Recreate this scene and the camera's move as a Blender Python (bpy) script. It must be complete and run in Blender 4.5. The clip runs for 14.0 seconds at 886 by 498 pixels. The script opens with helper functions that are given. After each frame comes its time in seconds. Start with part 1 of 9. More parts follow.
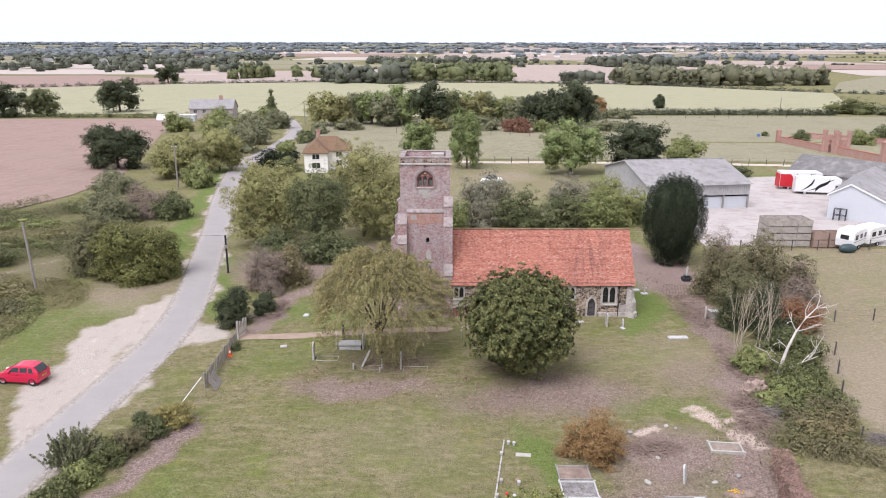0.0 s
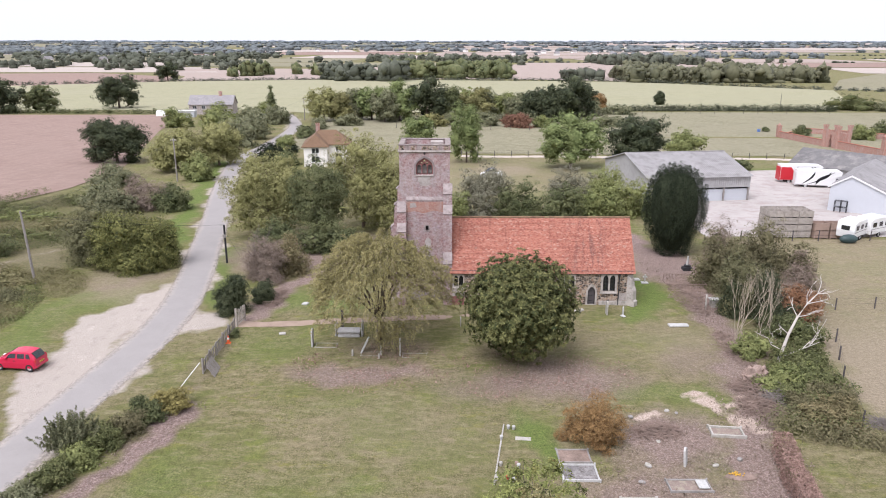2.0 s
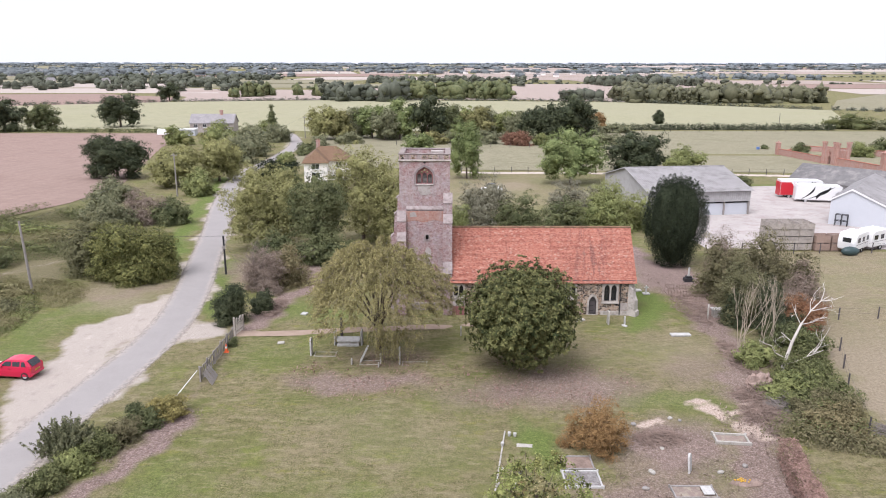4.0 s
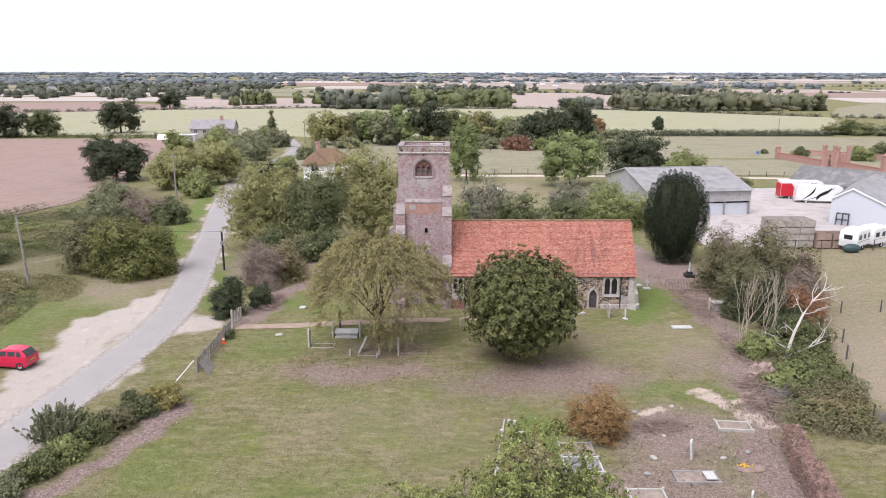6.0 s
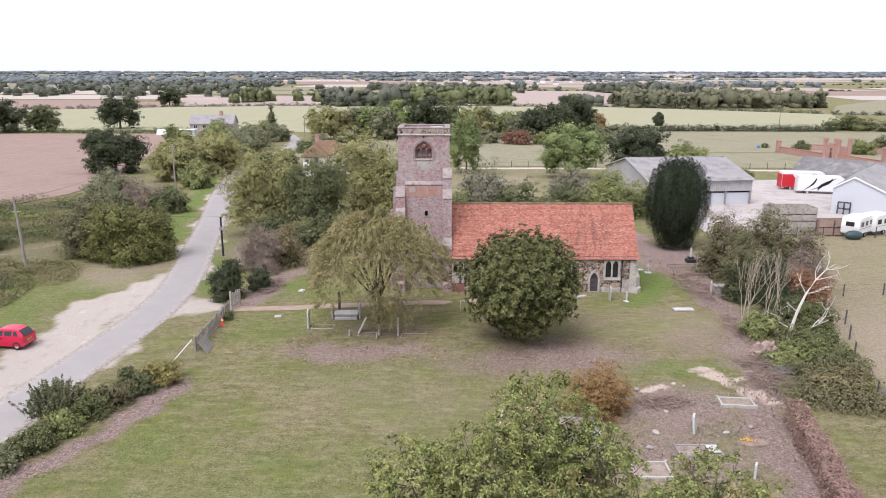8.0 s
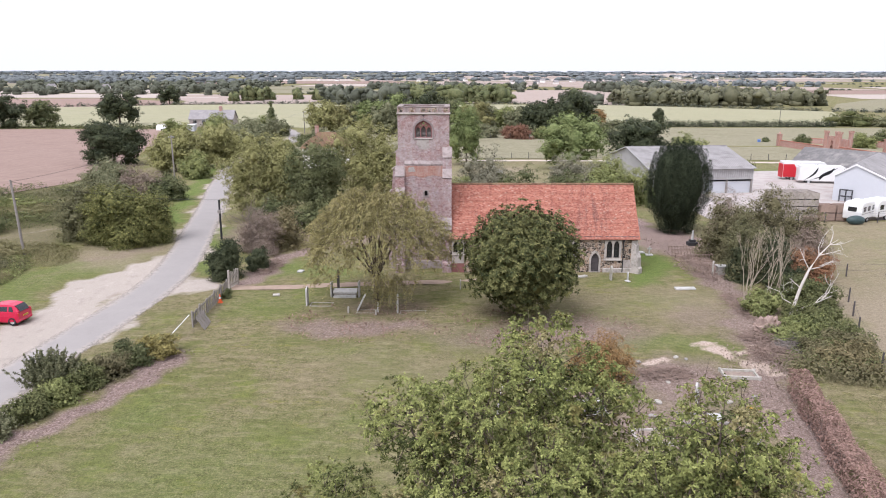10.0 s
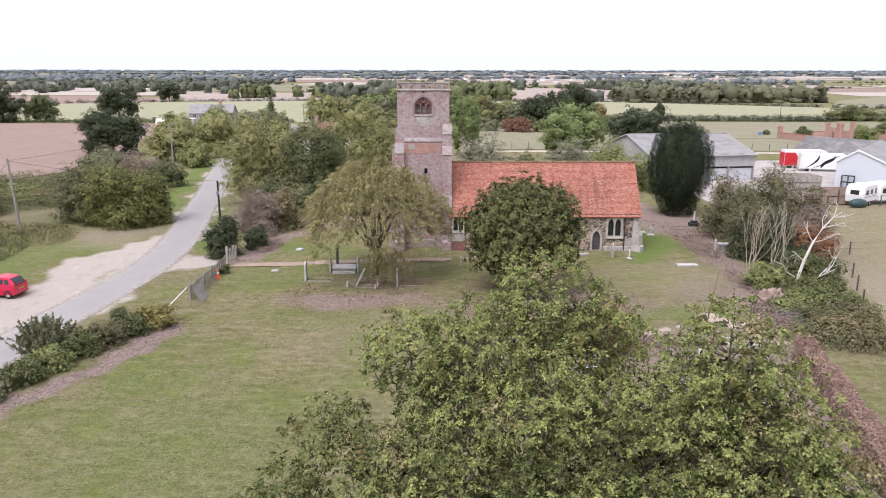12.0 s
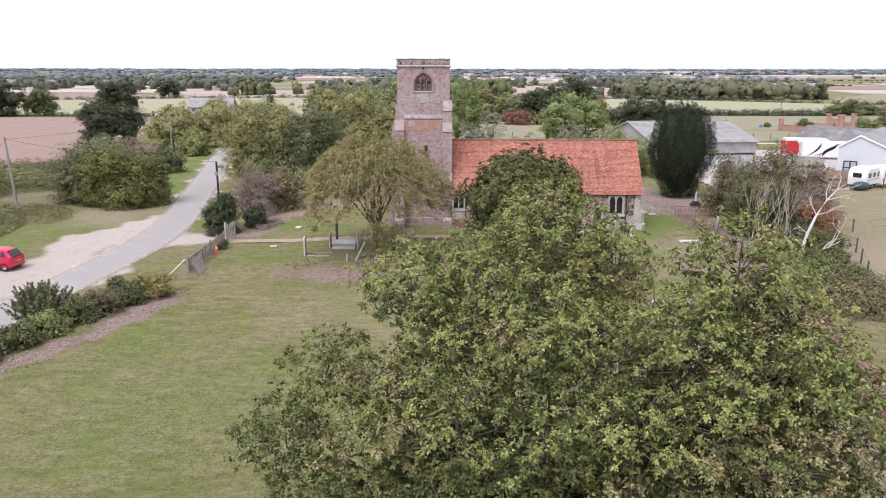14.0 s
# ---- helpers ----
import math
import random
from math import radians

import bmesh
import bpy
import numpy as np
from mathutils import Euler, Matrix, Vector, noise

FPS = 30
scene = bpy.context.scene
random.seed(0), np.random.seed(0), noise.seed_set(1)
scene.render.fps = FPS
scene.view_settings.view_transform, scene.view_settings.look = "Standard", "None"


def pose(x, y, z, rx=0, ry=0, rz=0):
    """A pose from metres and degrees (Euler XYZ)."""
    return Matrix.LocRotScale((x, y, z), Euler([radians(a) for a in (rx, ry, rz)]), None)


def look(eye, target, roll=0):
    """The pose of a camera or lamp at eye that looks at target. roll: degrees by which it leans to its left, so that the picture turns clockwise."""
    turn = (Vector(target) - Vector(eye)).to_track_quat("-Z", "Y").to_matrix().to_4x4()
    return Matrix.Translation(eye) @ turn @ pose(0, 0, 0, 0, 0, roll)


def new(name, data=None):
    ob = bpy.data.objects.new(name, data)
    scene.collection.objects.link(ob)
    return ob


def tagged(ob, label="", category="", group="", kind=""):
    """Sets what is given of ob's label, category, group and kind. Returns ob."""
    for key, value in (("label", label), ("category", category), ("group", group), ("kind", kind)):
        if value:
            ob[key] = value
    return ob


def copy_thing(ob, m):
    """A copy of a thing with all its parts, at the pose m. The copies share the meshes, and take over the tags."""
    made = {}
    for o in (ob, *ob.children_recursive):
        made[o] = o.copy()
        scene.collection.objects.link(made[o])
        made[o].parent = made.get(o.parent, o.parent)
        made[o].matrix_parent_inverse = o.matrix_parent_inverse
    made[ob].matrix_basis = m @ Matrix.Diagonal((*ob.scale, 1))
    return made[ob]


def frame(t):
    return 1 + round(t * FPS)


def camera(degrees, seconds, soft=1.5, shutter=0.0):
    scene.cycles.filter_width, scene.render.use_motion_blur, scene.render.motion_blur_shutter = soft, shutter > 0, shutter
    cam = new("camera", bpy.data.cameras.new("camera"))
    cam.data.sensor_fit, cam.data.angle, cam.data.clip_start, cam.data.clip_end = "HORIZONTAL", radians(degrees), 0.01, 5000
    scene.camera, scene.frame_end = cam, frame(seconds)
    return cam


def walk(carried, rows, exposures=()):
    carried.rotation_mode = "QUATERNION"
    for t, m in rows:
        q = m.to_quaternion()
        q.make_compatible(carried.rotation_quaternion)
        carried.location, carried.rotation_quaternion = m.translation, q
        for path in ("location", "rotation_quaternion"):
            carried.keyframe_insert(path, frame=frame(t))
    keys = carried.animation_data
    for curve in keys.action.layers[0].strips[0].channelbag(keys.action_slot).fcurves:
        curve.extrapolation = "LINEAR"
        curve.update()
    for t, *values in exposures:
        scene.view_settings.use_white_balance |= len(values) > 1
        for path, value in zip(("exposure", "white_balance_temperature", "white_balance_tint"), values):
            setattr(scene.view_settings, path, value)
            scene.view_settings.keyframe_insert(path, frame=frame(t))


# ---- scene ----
cam = camera(63.3, 14.0, soft=1.0)
PATH = [
    (0, (0.56, 0.93, 25.692), 16.10),
    (0.5, (0.56, 0.92, 25.457), 16.13),
    (1, (0.57, 0.91, 25.187), 16.14),
    (1.5, (0.59, 0.91, 24.911), 16.17),
    (2, (0.61, 0.92, 24.617), 16.20),
    (2.5, (0.615, 0.93, 24.328), 16.22),
    (3, (0.605, 0.94, 24.041), 16.24),
    (3.3, (0.595, 0.95, 23.90), 16.20),
    (3.5, (0.585, 0.96, 23.81), 15.98),
    (3.7, (0.58, 0.97, 23.69), 15.42),
    (4.0, (0.60, 0.98, 23.49), 14.55),
    (4.4, (0.62, 0.99, 23.20), 13.95),
    (5.0, (0.65, 1.0, 22.72), 13.82),
    (6, (0.67, 1.005, 21.895), 13.81),
    (6.5, (0.662, 1.005, 21.516), 13.83),
    (7, (0.655, 1.01, 21.119), 13.86),
    (7.5, (0.655, 1.01, 20.723), 13.87),
    (8, (0.66, 1.04, 20.305), 13.88),
    (10.5, (0.68, 1.10, 17.845), 13.86),
    (11, (0.678, 1.12, 17.345), 13.88),
    (11.5, (0.672, 1.125, 16.82), 13.91),
    (12, (0.677, 1.13, 16.297), 13.92),
    (12.5, (0.68, 1.13, 15.776), 13.93),
    (13, (0.68, 1.14, 15.26), 13.93),
    (13.5, (0.672, 1.125, 14.765), 13.96),
    (14, (0.655, 1.12, 14.29), 14.0),
]
walk(cam, [(t, pose(*eye, 90 - down, -0.05, 0.25)) for t, eye, down in PATH],
     exposures=[(0, 0.75, 5980, 18), (14, 0.75, 5980, 18)])

# ---- sky and sun: bright overcast ----
SUN_EL, SUN_AZ = 58.0, 215.0
world = bpy.data.worlds.new("overcast_sky")
scene.world = world
world.use_nodes = True
wt = world.node_tree
wt.nodes.clear()
sky = wt.nodes.new("ShaderNodeTexSky")
sky.sky_type = 'NISHITA'
sky.sun_disc = False
sky.sun_elevation, sky.sun_rotation = radians(SUN_EL), radians(SUN_AZ)
sky.air_density, sky.dust_density = 1.0, 4.0
grey = wt.nodes.new("ShaderNodeHueSaturation")
grey.inputs["Saturation"].default_value = 0.15
cloud = wt.nodes.new("ShaderNodeMixRGB")
cloud.inputs["Fac"].default_value = 0.78
cloud.inputs["Color2"].default_value = (12.6, 12.7, 13.0, 1)
back = wt.nodes.new("ShaderNodeBackground")
back.inputs["Strength"].default_value = 0.06
out = wt.nodes.new("ShaderNodeOutputWorld")
wt.links.new(sky.outputs[0], grey.inputs["Color"])
wt.links.new(grey.outputs[0], cloud.inputs["Color1"])
wt.links.new(cloud.outputs[0], back.inputs["Color"])
wt.links.new(back.outputs[0], out.inputs["Surface"])
sun = new("sun", bpy.data.lights.new("sun", 'SUN'))
sun.data.energy, sun.data.angle, sun.data.color = 2.3, radians(40), (1.0, 0.97, 0.93)
sun.matrix_world = look((0, 0, 100), Vector((0, 0, 100)) - Vector((
    math.sin(radians(SUN_AZ)) * math.cos(radians(SUN_EL)), math.cos(radians(SUN_AZ)) * math.cos(radians(SUN_EL)), math.sin(radians(SUN_EL)))))


# ---- materials ----
class Mat:
    """A node material under construction."""

    def __init__(self, name):
        self.m = bpy.data.materials.new(name)
        self.m.use_nodes = True
        self.t = self.m.node_tree
        self.b = self.t.nodes["Principled BSDF"]
        self.pos = self.node("ShaderNodeNewGeometry").outputs["Position"]

    def node(self, kind, **ins):
        n = self.t.nodes.new(kind)
        for k, v in ins.items():
            self.put(n.inputs[k.replace("_", " ")], v)
        return n

    def put(self, socket, v):
        if isinstance(v, bpy.types.NodeSocket):
            self.t.links.new(v, socket)
        else:
            socket.default_value = (*v, 1) if isinstance(v, tuple) and len(v) == 3 and socket.type == 'RGBA' else v

    def stretch(self, s, rz=0.0):
        n = self.node("ShaderNodeMapping", Vector=self.pos)
        n.inputs["Scale"].default_value = s
        n.inputs["Rotation"].default_value = (0, 0, rz)
        return n.outputs[0]

    def noise(self, scale, detail=4.0, rough=0.6, at=None):
        return self.node("ShaderNodeTexNoise", Vector=at or self.pos, Scale=scale, Detail=detail, Roughness=rough).outputs["Fac"]

    def ramp(self, fac, stops):
        n = self.node("ShaderNodeValToRGB", Fac=fac)
        e = n.color_ramp.elements
        while len(e) < len(stops):
            e.new(0.5)
        for el, (p, c) in zip(e, stops):
            el.position, el.color = p, (*c, 1)
        return n.outputs[0]

    def mix(self, fac, a, b, how='MIX'):
        n = self.t.nodes.new("ShaderNodeMixRGB")
        n.blend_type = how
        for s, v in zip(n.inputs, (fac, a, b)):
            self.put(s, v)
        return n.outputs[0]

    def math(self, op, a, b=0.0, clamp=False):
        n = self.t.nodes.new("ShaderNodeMath")
        n.operation, n.use_clamp = op, clamp
        self.put(n.inputs[0], a)
        self.put(n.inputs[1], b)
        return n.outputs[0]

    def attr(self, name):
        n = self.t.nodes.new("ShaderNodeAttribute")
        n.attribute_name = name
        s = self.node("ShaderNodeSeparateColor", Color=n.outputs["Color"])
        return s.outputs

    def bump(self, height, strength=0.4, distance=0.05):
        n = self.node("ShaderNodeBump", Height=height, Strength=strength, Distance=distance)
        self.put(self.b.inputs["Normal"], n.outputs[0])

    def done(self, color, rough=0.8, metal=0.0, spec=0.3):
        self.put(self.b.inputs["Base Color"], color)
        self.put(self.b.inputs["Roughness"], rough)
        self.put(self.b.inputs["Metallic"], metal)
        self.put(self.b.inputs["Specular IOR Level"], spec)
        return self.m


def mul(c, f):
    return tuple(v * f for v in c)


def mottled(name, color, scale=6.0, spread=0.35, rough=0.8, bump=0.25, metal=0.0, spec=0.3, stain=None):
    """A surface of one colour with grain, larger patches and, if given, stains of a second colour."""
    k = Mat(name)
    fine, wide = k.noise(scale, 6), k.noise(scale * 0.12, 3)
    c = k.ramp(fine, [(0.25, mul(color, 1 - spread)), (0.75, mul(color, 1 + spread))])
    c = k.mix(0.6, c, k.ramp(wide, [(0.3, mul(color, 1 - spread)), (0.7, mul(color, 1 + spread * 0.7))]))
    if stain:
        c = k.mix(k.ramp(k.noise(scale * 0.3, 5, 0.7), [(0.48, (0, 0, 0)), (0.66, (1, 1, 1))]), c, stain)
    k.bump(fine, bump, 0.02)
    return k.done(c, rough, metal, spec)


def leaf_material(name, dark, mid, light, clump=0.8, shine=0.5, rusty=False, busy=0.62):
    """Foliage: every leaf its own shade, with larger drifts of colour through the crown."""
    k = Mat(name)
    dark, mid, light = [(r * f, g * f, b * f) for (r, g, b), f in ((dark, 0.9), (mid, 1.32), (light, 1.42 if rusty else 1.3))]
    isl = k.node("ShaderNodeNewGeometry").outputs["Random Per Island"]
    lo, hi = [tuple(a * (1 - busy) + b * busy for a, b in zip(mid, o)) for o in (dark, light)]
    c = k.ramp(isl, [(0.0, lo), (0.5, mid), (0.95, hi)])
    drift = k.noise(clump, 3)
    c = k.mix(k.math('MULTIPLY', k.ramp(drift, [(0.35, (0, 0, 0)), (0.7, (1, 1, 1))]), 0.65), c, light)
    c = k.mix(k.math('MULTIPLY', k.ramp(k.noise(clump * 2.3, 2), [(0.48, (0, 0, 0)), (0.72, (1, 1, 1))]), 0.65), c, dark)
    if rusty:
        c = k.mix(k.ramp(k.noise(1.1, 3, 0.7), [(0.56, (0, 0, 0)), (0.68, (0.4, 0.4, 0.4))]), c, (0.2, 0.125, 0.05))
    m = k.done(c, shine + 0.1, 0, 0.1)
    tr = k.node("ShaderNodeBsdfTranslucent", Color=c)
    mx = k.node("ShaderNodeMixShader", Fac=0.08)
    k.t.links.new(k.b.outputs[0], mx.inputs[1])
    k.t.links.new(tr.outputs[0], mx.inputs[2])
    k.t.links.new(mx.outputs[0], k.t.nodes["Material Output"].inputs["Surface"])
    return m


LEAF = {
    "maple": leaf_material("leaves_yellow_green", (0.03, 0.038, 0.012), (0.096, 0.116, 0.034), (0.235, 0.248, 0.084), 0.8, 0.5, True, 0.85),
    # deep maple green, darkened to carry the shade of the lower and inner crown
    "deepmaple": leaf_material("leaves_shaded_maple_green", (0.012, 0.017, 0.006), (0.035, 0.046, 0.014), (0.135, 0.145, 0.05), 0.9, 0.5, True, 0.9),
    "chestnut": leaf_material("leaves_dark_green", (0.014, 0.021, 0.009), (0.046, 0.059, 0.021), (0.165, 0.157, 0.06), 1.0, 0.45, False, 0.75),
    "darkoak": leaf_material("leaves_dark_oak", (0.012, 0.018, 0.011), (0.034, 0.043, 0.023), (0.08, 0.088, 0.045), 0.5),
    "fresh": leaf_material("leaves_fresh_green", (0.05, 0.068, 0.024), (0.118, 0.148, 0.055), (0.21, 0.238, 0.096), 0.4),
    "hazel": leaf_material("leaves_hazel", (0.014, 0.018, 0.009), (0.07, 0.08, 0.027), (0.22, 0.215, 0.074), 0.7, 0.5, False, 0.85),
    "hazeldull": leaf_material("leaves_hazel_dull", (0.036, 0.038, 0.02), (0.088, 0.088, 0.044), (0.165, 0.155, 0.08), 0.6),
    "willow": leaf_material("leaves_olive_gold", (0.09, 0.085, 0.034), (0.2, 0.18, 0.076), (0.31, 0.27, 0.125), 0.7),
    "olive": leaf_material("leaves_dull_olive", (0.062, 0.062, 0.026), (0.142, 0.138, 0.054), (0.23, 0.21, 0.092), 0.5),
    "rust": leaf_material("leaves_rust_brown", (0.065, 0.038, 0.017), (0.18, 0.108, 0.047), (0.29, 0.185, 0.08), 1.2),
    "yew": leaf_material("leaves_black_green", (0.005, 0.008, 0.005), (0.015, 0.021, 0.012), (0.045, 0.054, 0.03), 1.4, 0.8),
    "oak": leaf_material("leaves_oak_green", (0.03, 0.04, 0.02), (0.075, 0.09, 0.04), (0.15, 0.152, 0.07), 0.35),
    "green": leaf_material("leaves_mid_green", (0.05, 0.066, 0.026), (0.13, 0.148, 0.055), (0.245, 0.255, 0.1), 0.4),
    "light": leaf_material("leaves_pale_green", (0.08, 0.094, 0.036), (0.165, 0.178, 0.066), (0.25, 0.258, 0.1), 0.4),
    "yellow": leaf_material("leaves_yellowing", (0.08, 0.084, 0.034), (0.178, 0.175, 0.07), (0.285, 0.272, 0.115), 0.4),
    "grey": leaf_material("leaves_grey_green", (0.06, 0.068, 0.036), (0.125, 0.13, 0.07), (0.2, 0.198, 0.115), 0.5),
    "bramble": leaf_material("leaves_bramble", (0.022, 0.028, 0.012), (0.074, 0.086, 0.034), (0.17, 0.172, 0.074), 1.1),
    "thorn": leaf_material("leaves_thorn_brown_olive", (0.05, 0.047, 0.024), (0.108, 0.1, 0.05), (0.175, 0.155, 0.088), 0.7),
    "verge": leaf_material("weeds_verge", (0.085, 0.083, 0.036), (0.142, 0.132, 0.06), (0.2, 0.178, 0.094), 0.5, 0.5, False, 0.4),
    "greytwig": leaf_material("leaves_thin_grey", (0.11, 0.105, 0.072), (0.165, 0.158, 0.108), (0.22, 0.21, 0.15), 0.6),
    "hedgegold": leaf_material("leaves_brown_gold", (0.075, 0.068, 0.024), (0.165, 0.142, 0.052), (0.27, 0.23, 0.085), 1.3),
    "rusty": leaf_material("leaves_rust_red", (0.1, 0.05, 0.026), (0.19, 0.098, 0.052), (0.27, 0.15, 0.085), 0.9),
    "red": leaf_material("leaves_dull_red", (0.075, 0.036, 0.024), (0.15, 0.075, 0.05), (0.22, 0.125, 0.08), 0.6),
    "twig": leaf_material("bare_twigs", (0.09, 0.065, 0.05), (0.17, 0.13, 0.1), (0.26, 0.21, 0.17), 0.9),
    "beech": leaf_material("leaves_clipped_hedge", (0.1, 0.064, 0.05), (0.2, 0.128, 0.102), (0.3, 0.2, 0.165), 1.0),
    "dryweed": leaf_material("weeds_dry", (0.07, 0.065, 0.03), (0.14, 0.125, 0.06), (0.22, 0.18, 0.1), 0.6),
    "mapledry": leaf_material("leaves_maple_drying", (0.05, 0.045, 0.017), (0.115, 0.1, 0.04), (0.26, 0.23, 0.115), 0.9, 0.5, True, 0.8),
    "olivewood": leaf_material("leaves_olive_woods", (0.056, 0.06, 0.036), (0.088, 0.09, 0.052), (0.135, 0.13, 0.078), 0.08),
    # haze put into the leaf colours: greyer, paler and bluer with distance
    "far": leaf_material("leaves_hazy_far_woods", (0.052, 0.058, 0.042), (0.074, 0.081, 0.058), (0.104, 0.109, 0.078), 0.06),
    "farther": leaf_material("leaves_hazy_farther_woods", (0.106, 0.12, 0.122), (0.122, 0.137, 0.138), (0.144, 0.156, 0.154), 0.03),
    "skyline": leaf_material("leaves_hazy_skyline_woods", (0.135, 0.16, 0.176), (0.15, 0.176, 0.192), (0.165, 0.19, 0.2), 0.02),
}
BARK = mottled("bark", (0.11, 0.085, 0.065), 9, 0.4, 0.95, 0.6)
GREYTWIG = mottled("bark_grey_twigs", (0.2, 0.175, 0.155), 12, 0.3, 0.95, 0.4)
PALEBARK = mottled("bark_bleached", (0.55, 0.51, 0.46), 12, 0.25, 0.9, 0.4)


def brick_material(name, reds, mortar, sx=4.2, rubble=0.0):
    k = Mat(name)
    sw = k.node("ShaderNodeSeparateXYZ", Vector=k.pos)
    flat = k.node("ShaderNodeCombineXYZ", X=k.math('ADD', sw.outputs[0], sw.outputs[1]), Y=sw.outputs[2])
    br = k.node("ShaderNodeTexBrick", Vector=flat.outputs[0], Scale=sx, Color1=reds[0], Color2=reds[1], Mortar=mortar)
    br.inputs["Mortar Size"].default_value = 0.014
    br.inputs["Row Height"].default_value = 0.32
    br.inputs["Brick Width"].default_value = 0.95
    c = k.mix(k.ramp(k.noise(1.1, 5, 0.7), [(0.4, (0, 0, 0)), (0.65, (1, 1, 1))]), br.outputs[0], reds[2])
    cells = k.node("ShaderNodeTexVoronoi", Vector=k.pos, Scale=5.5)
    stone = k.mix(0.65, cells.outputs["Color"], (0.25, 0.2, 0.18))
    stone = k.mix(0.75, k.ramp(cells.outputs["Distance"], [(0.1, (0.2, 0.16, 0.14)), (0.6, mortar)]), stone)
    grey = k.node("ShaderNodeHueSaturation", Color=stone, Saturation=0.25)
    c = k.mix(k.math('MULTIPLY', k.ramp(k.noise(0.75, 6, 0.75), [(0.42, (0, 0, 0)), (0.58, (1, 1, 1))]), rubble), c, grey.outputs[0])
    c = k.mix(k.math('MULTIPLY', k.ramp(k.noise(14, 3, 0.7), [(0.45, (0, 0, 0)), (0.75, (1, 1, 1))]), 0.55), c, mortar)
    chip = k.noise(1.0, 4, 0.8, k.stretch((4.0, 4.0, 6.5)))
    c = k.mix(k.ramp(chip, [(0.5, (0, 0, 0)), (0.62, (0.5, 0.5, 0.5))]), c, mul(mortar, 1.05))
    c = k.mix(k.ramp(chip, [(0.34, (0.55, 0.55, 0.55)), (0.46, (0, 0, 0))]), c, mul(reds[0], 0.6))
    streak = k.noise(1.0, 4, 0.7, k.stretch((2.2, 2.2, 0.3)))
    c = k.mix(k.math('MULTIPLY', k.ramp(streak, [(0.5, (0, 0, 0)), (0.7, (1, 1, 1))]), 0.5), c, (0.43, 0.39, 0.375))
    k.bump(k.math('ADD', br.outputs["Fac"], k.noise(9, 5)), 0.5, 0.03)
    return k.done(c, 0.92, 0, 0.15)


TOWER = brick_material("tower_brick_and_rubble", ((0.235, 0.108, 0.098), (0.34, 0.182, 0.166), (0.29, 0.195, 0.19)), (0.53, 0.455, 0.436), 4.2, 0.42)
REDBRICK = brick_material("garden_wall_brick", ((0.36, 0.17, 0.125), (0.43, 0.22, 0.165), (0.36, 0.21, 0.17)), (0.42, 0.32, 0.28), 4.2)
BRICKRED = mottled("brick_tracery", (0.22, 0.1, 0.09), 9, 0.3, 0.9, 0.3)


def flint():
    k = Mat("flint_rubble")
    cells = k.node("ShaderNodeTexVoronoi", Vector=k.stretch((1, 1, 1.25)), Scale=4.6)
    edge = k.node("ShaderNodeTexVoronoi", Vector=k.stretch((1, 1, 1.25)), Scale=4.6)
    edge.feature = 'DISTANCE_TO_EDGE'
    s = k.node("ShaderNodeSeparateColor", Color=cells.outputs["Color"])
    c = k.ramp(s.outputs[0], [(0.0, (0.03, 0.026, 0.024)), (0.35, (0.1, 0.075, 0.055)), (0.65, (0.27, 0.175, 0.115)), (1.0, (0.4, 0.31, 0.23))])
    gap = k.ramp(edge.outputs["Distance"], [(0.02, (1, 1, 1)), (0.09, (0, 0, 0))])
    c = k.mix(gap, c, (0.42, 0.36, 0.3))
    c = k.mix(k.math('MULTIPLY', k.ramp(k.noise(0.9, 5), [(0.55, (0, 0, 0)), (0.75, (1, 1, 1))]), 0.5), c, (0.42, 0.37, 0.32))
    k.bump(edge.outputs["Distance"], 0.8, 0.12)
    return k.done(c, 0.85, 0, 0.25)


FLINT = flint()
STONE = mottled("limestone_dressing", (0.44, 0.4, 0.36), 7, 0.22, 0.9, 0.35, stain=(0.27, 0.25, 0.22))
PLASTER = mottled("worn_lime_render", (0.4, 0.36, 0.33), 5, 0.25, 0.95, 0.4, stain=(0.26, 0.22, 0.2))
GRAVE = mottled("gravestone_grey", (0.4, 0.375, 0.335), 12, 0.25, 0.9, 0.3, stain=(0.3, 0.29, 0.23))
CHIPS = mottled("grave_chippings", (0.24, 0.225, 0.215), 9, 0.75, 0.95, 0.6, stain=(0.1, 0.085, 0.075))
KERBSTONE = mottled("kerb_stone", (0.28, 0.262, 0.245), 10, 0.3, 0.85, 0.3, stain=(0.22, 0.2, 0.17))
MARBLE = mottled("gravestone_white", (0.46, 0.45, 0.43), 14, 0.1, 0.7, 0.15, stain=(0.36, 0.35, 0.31))
DARKWOOD = mottled("door_dark_wood", (0.085, 0.075, 0.075), 12, 0.3, 0.7, 0.3)
GREYWOOD = mottled("weathered_wood", (0.27, 0.245, 0.225), 10, 0.3, 0.9, 0.4)
LEAD = mottled("lead_roof", (0.36, 0.34, 0.32), 3, 0.25, 0.6, 0.2)
IRON = mottled("black_iron", (0.03, 0.03, 0.032), 10, 0.3, 0.6, 0.2)


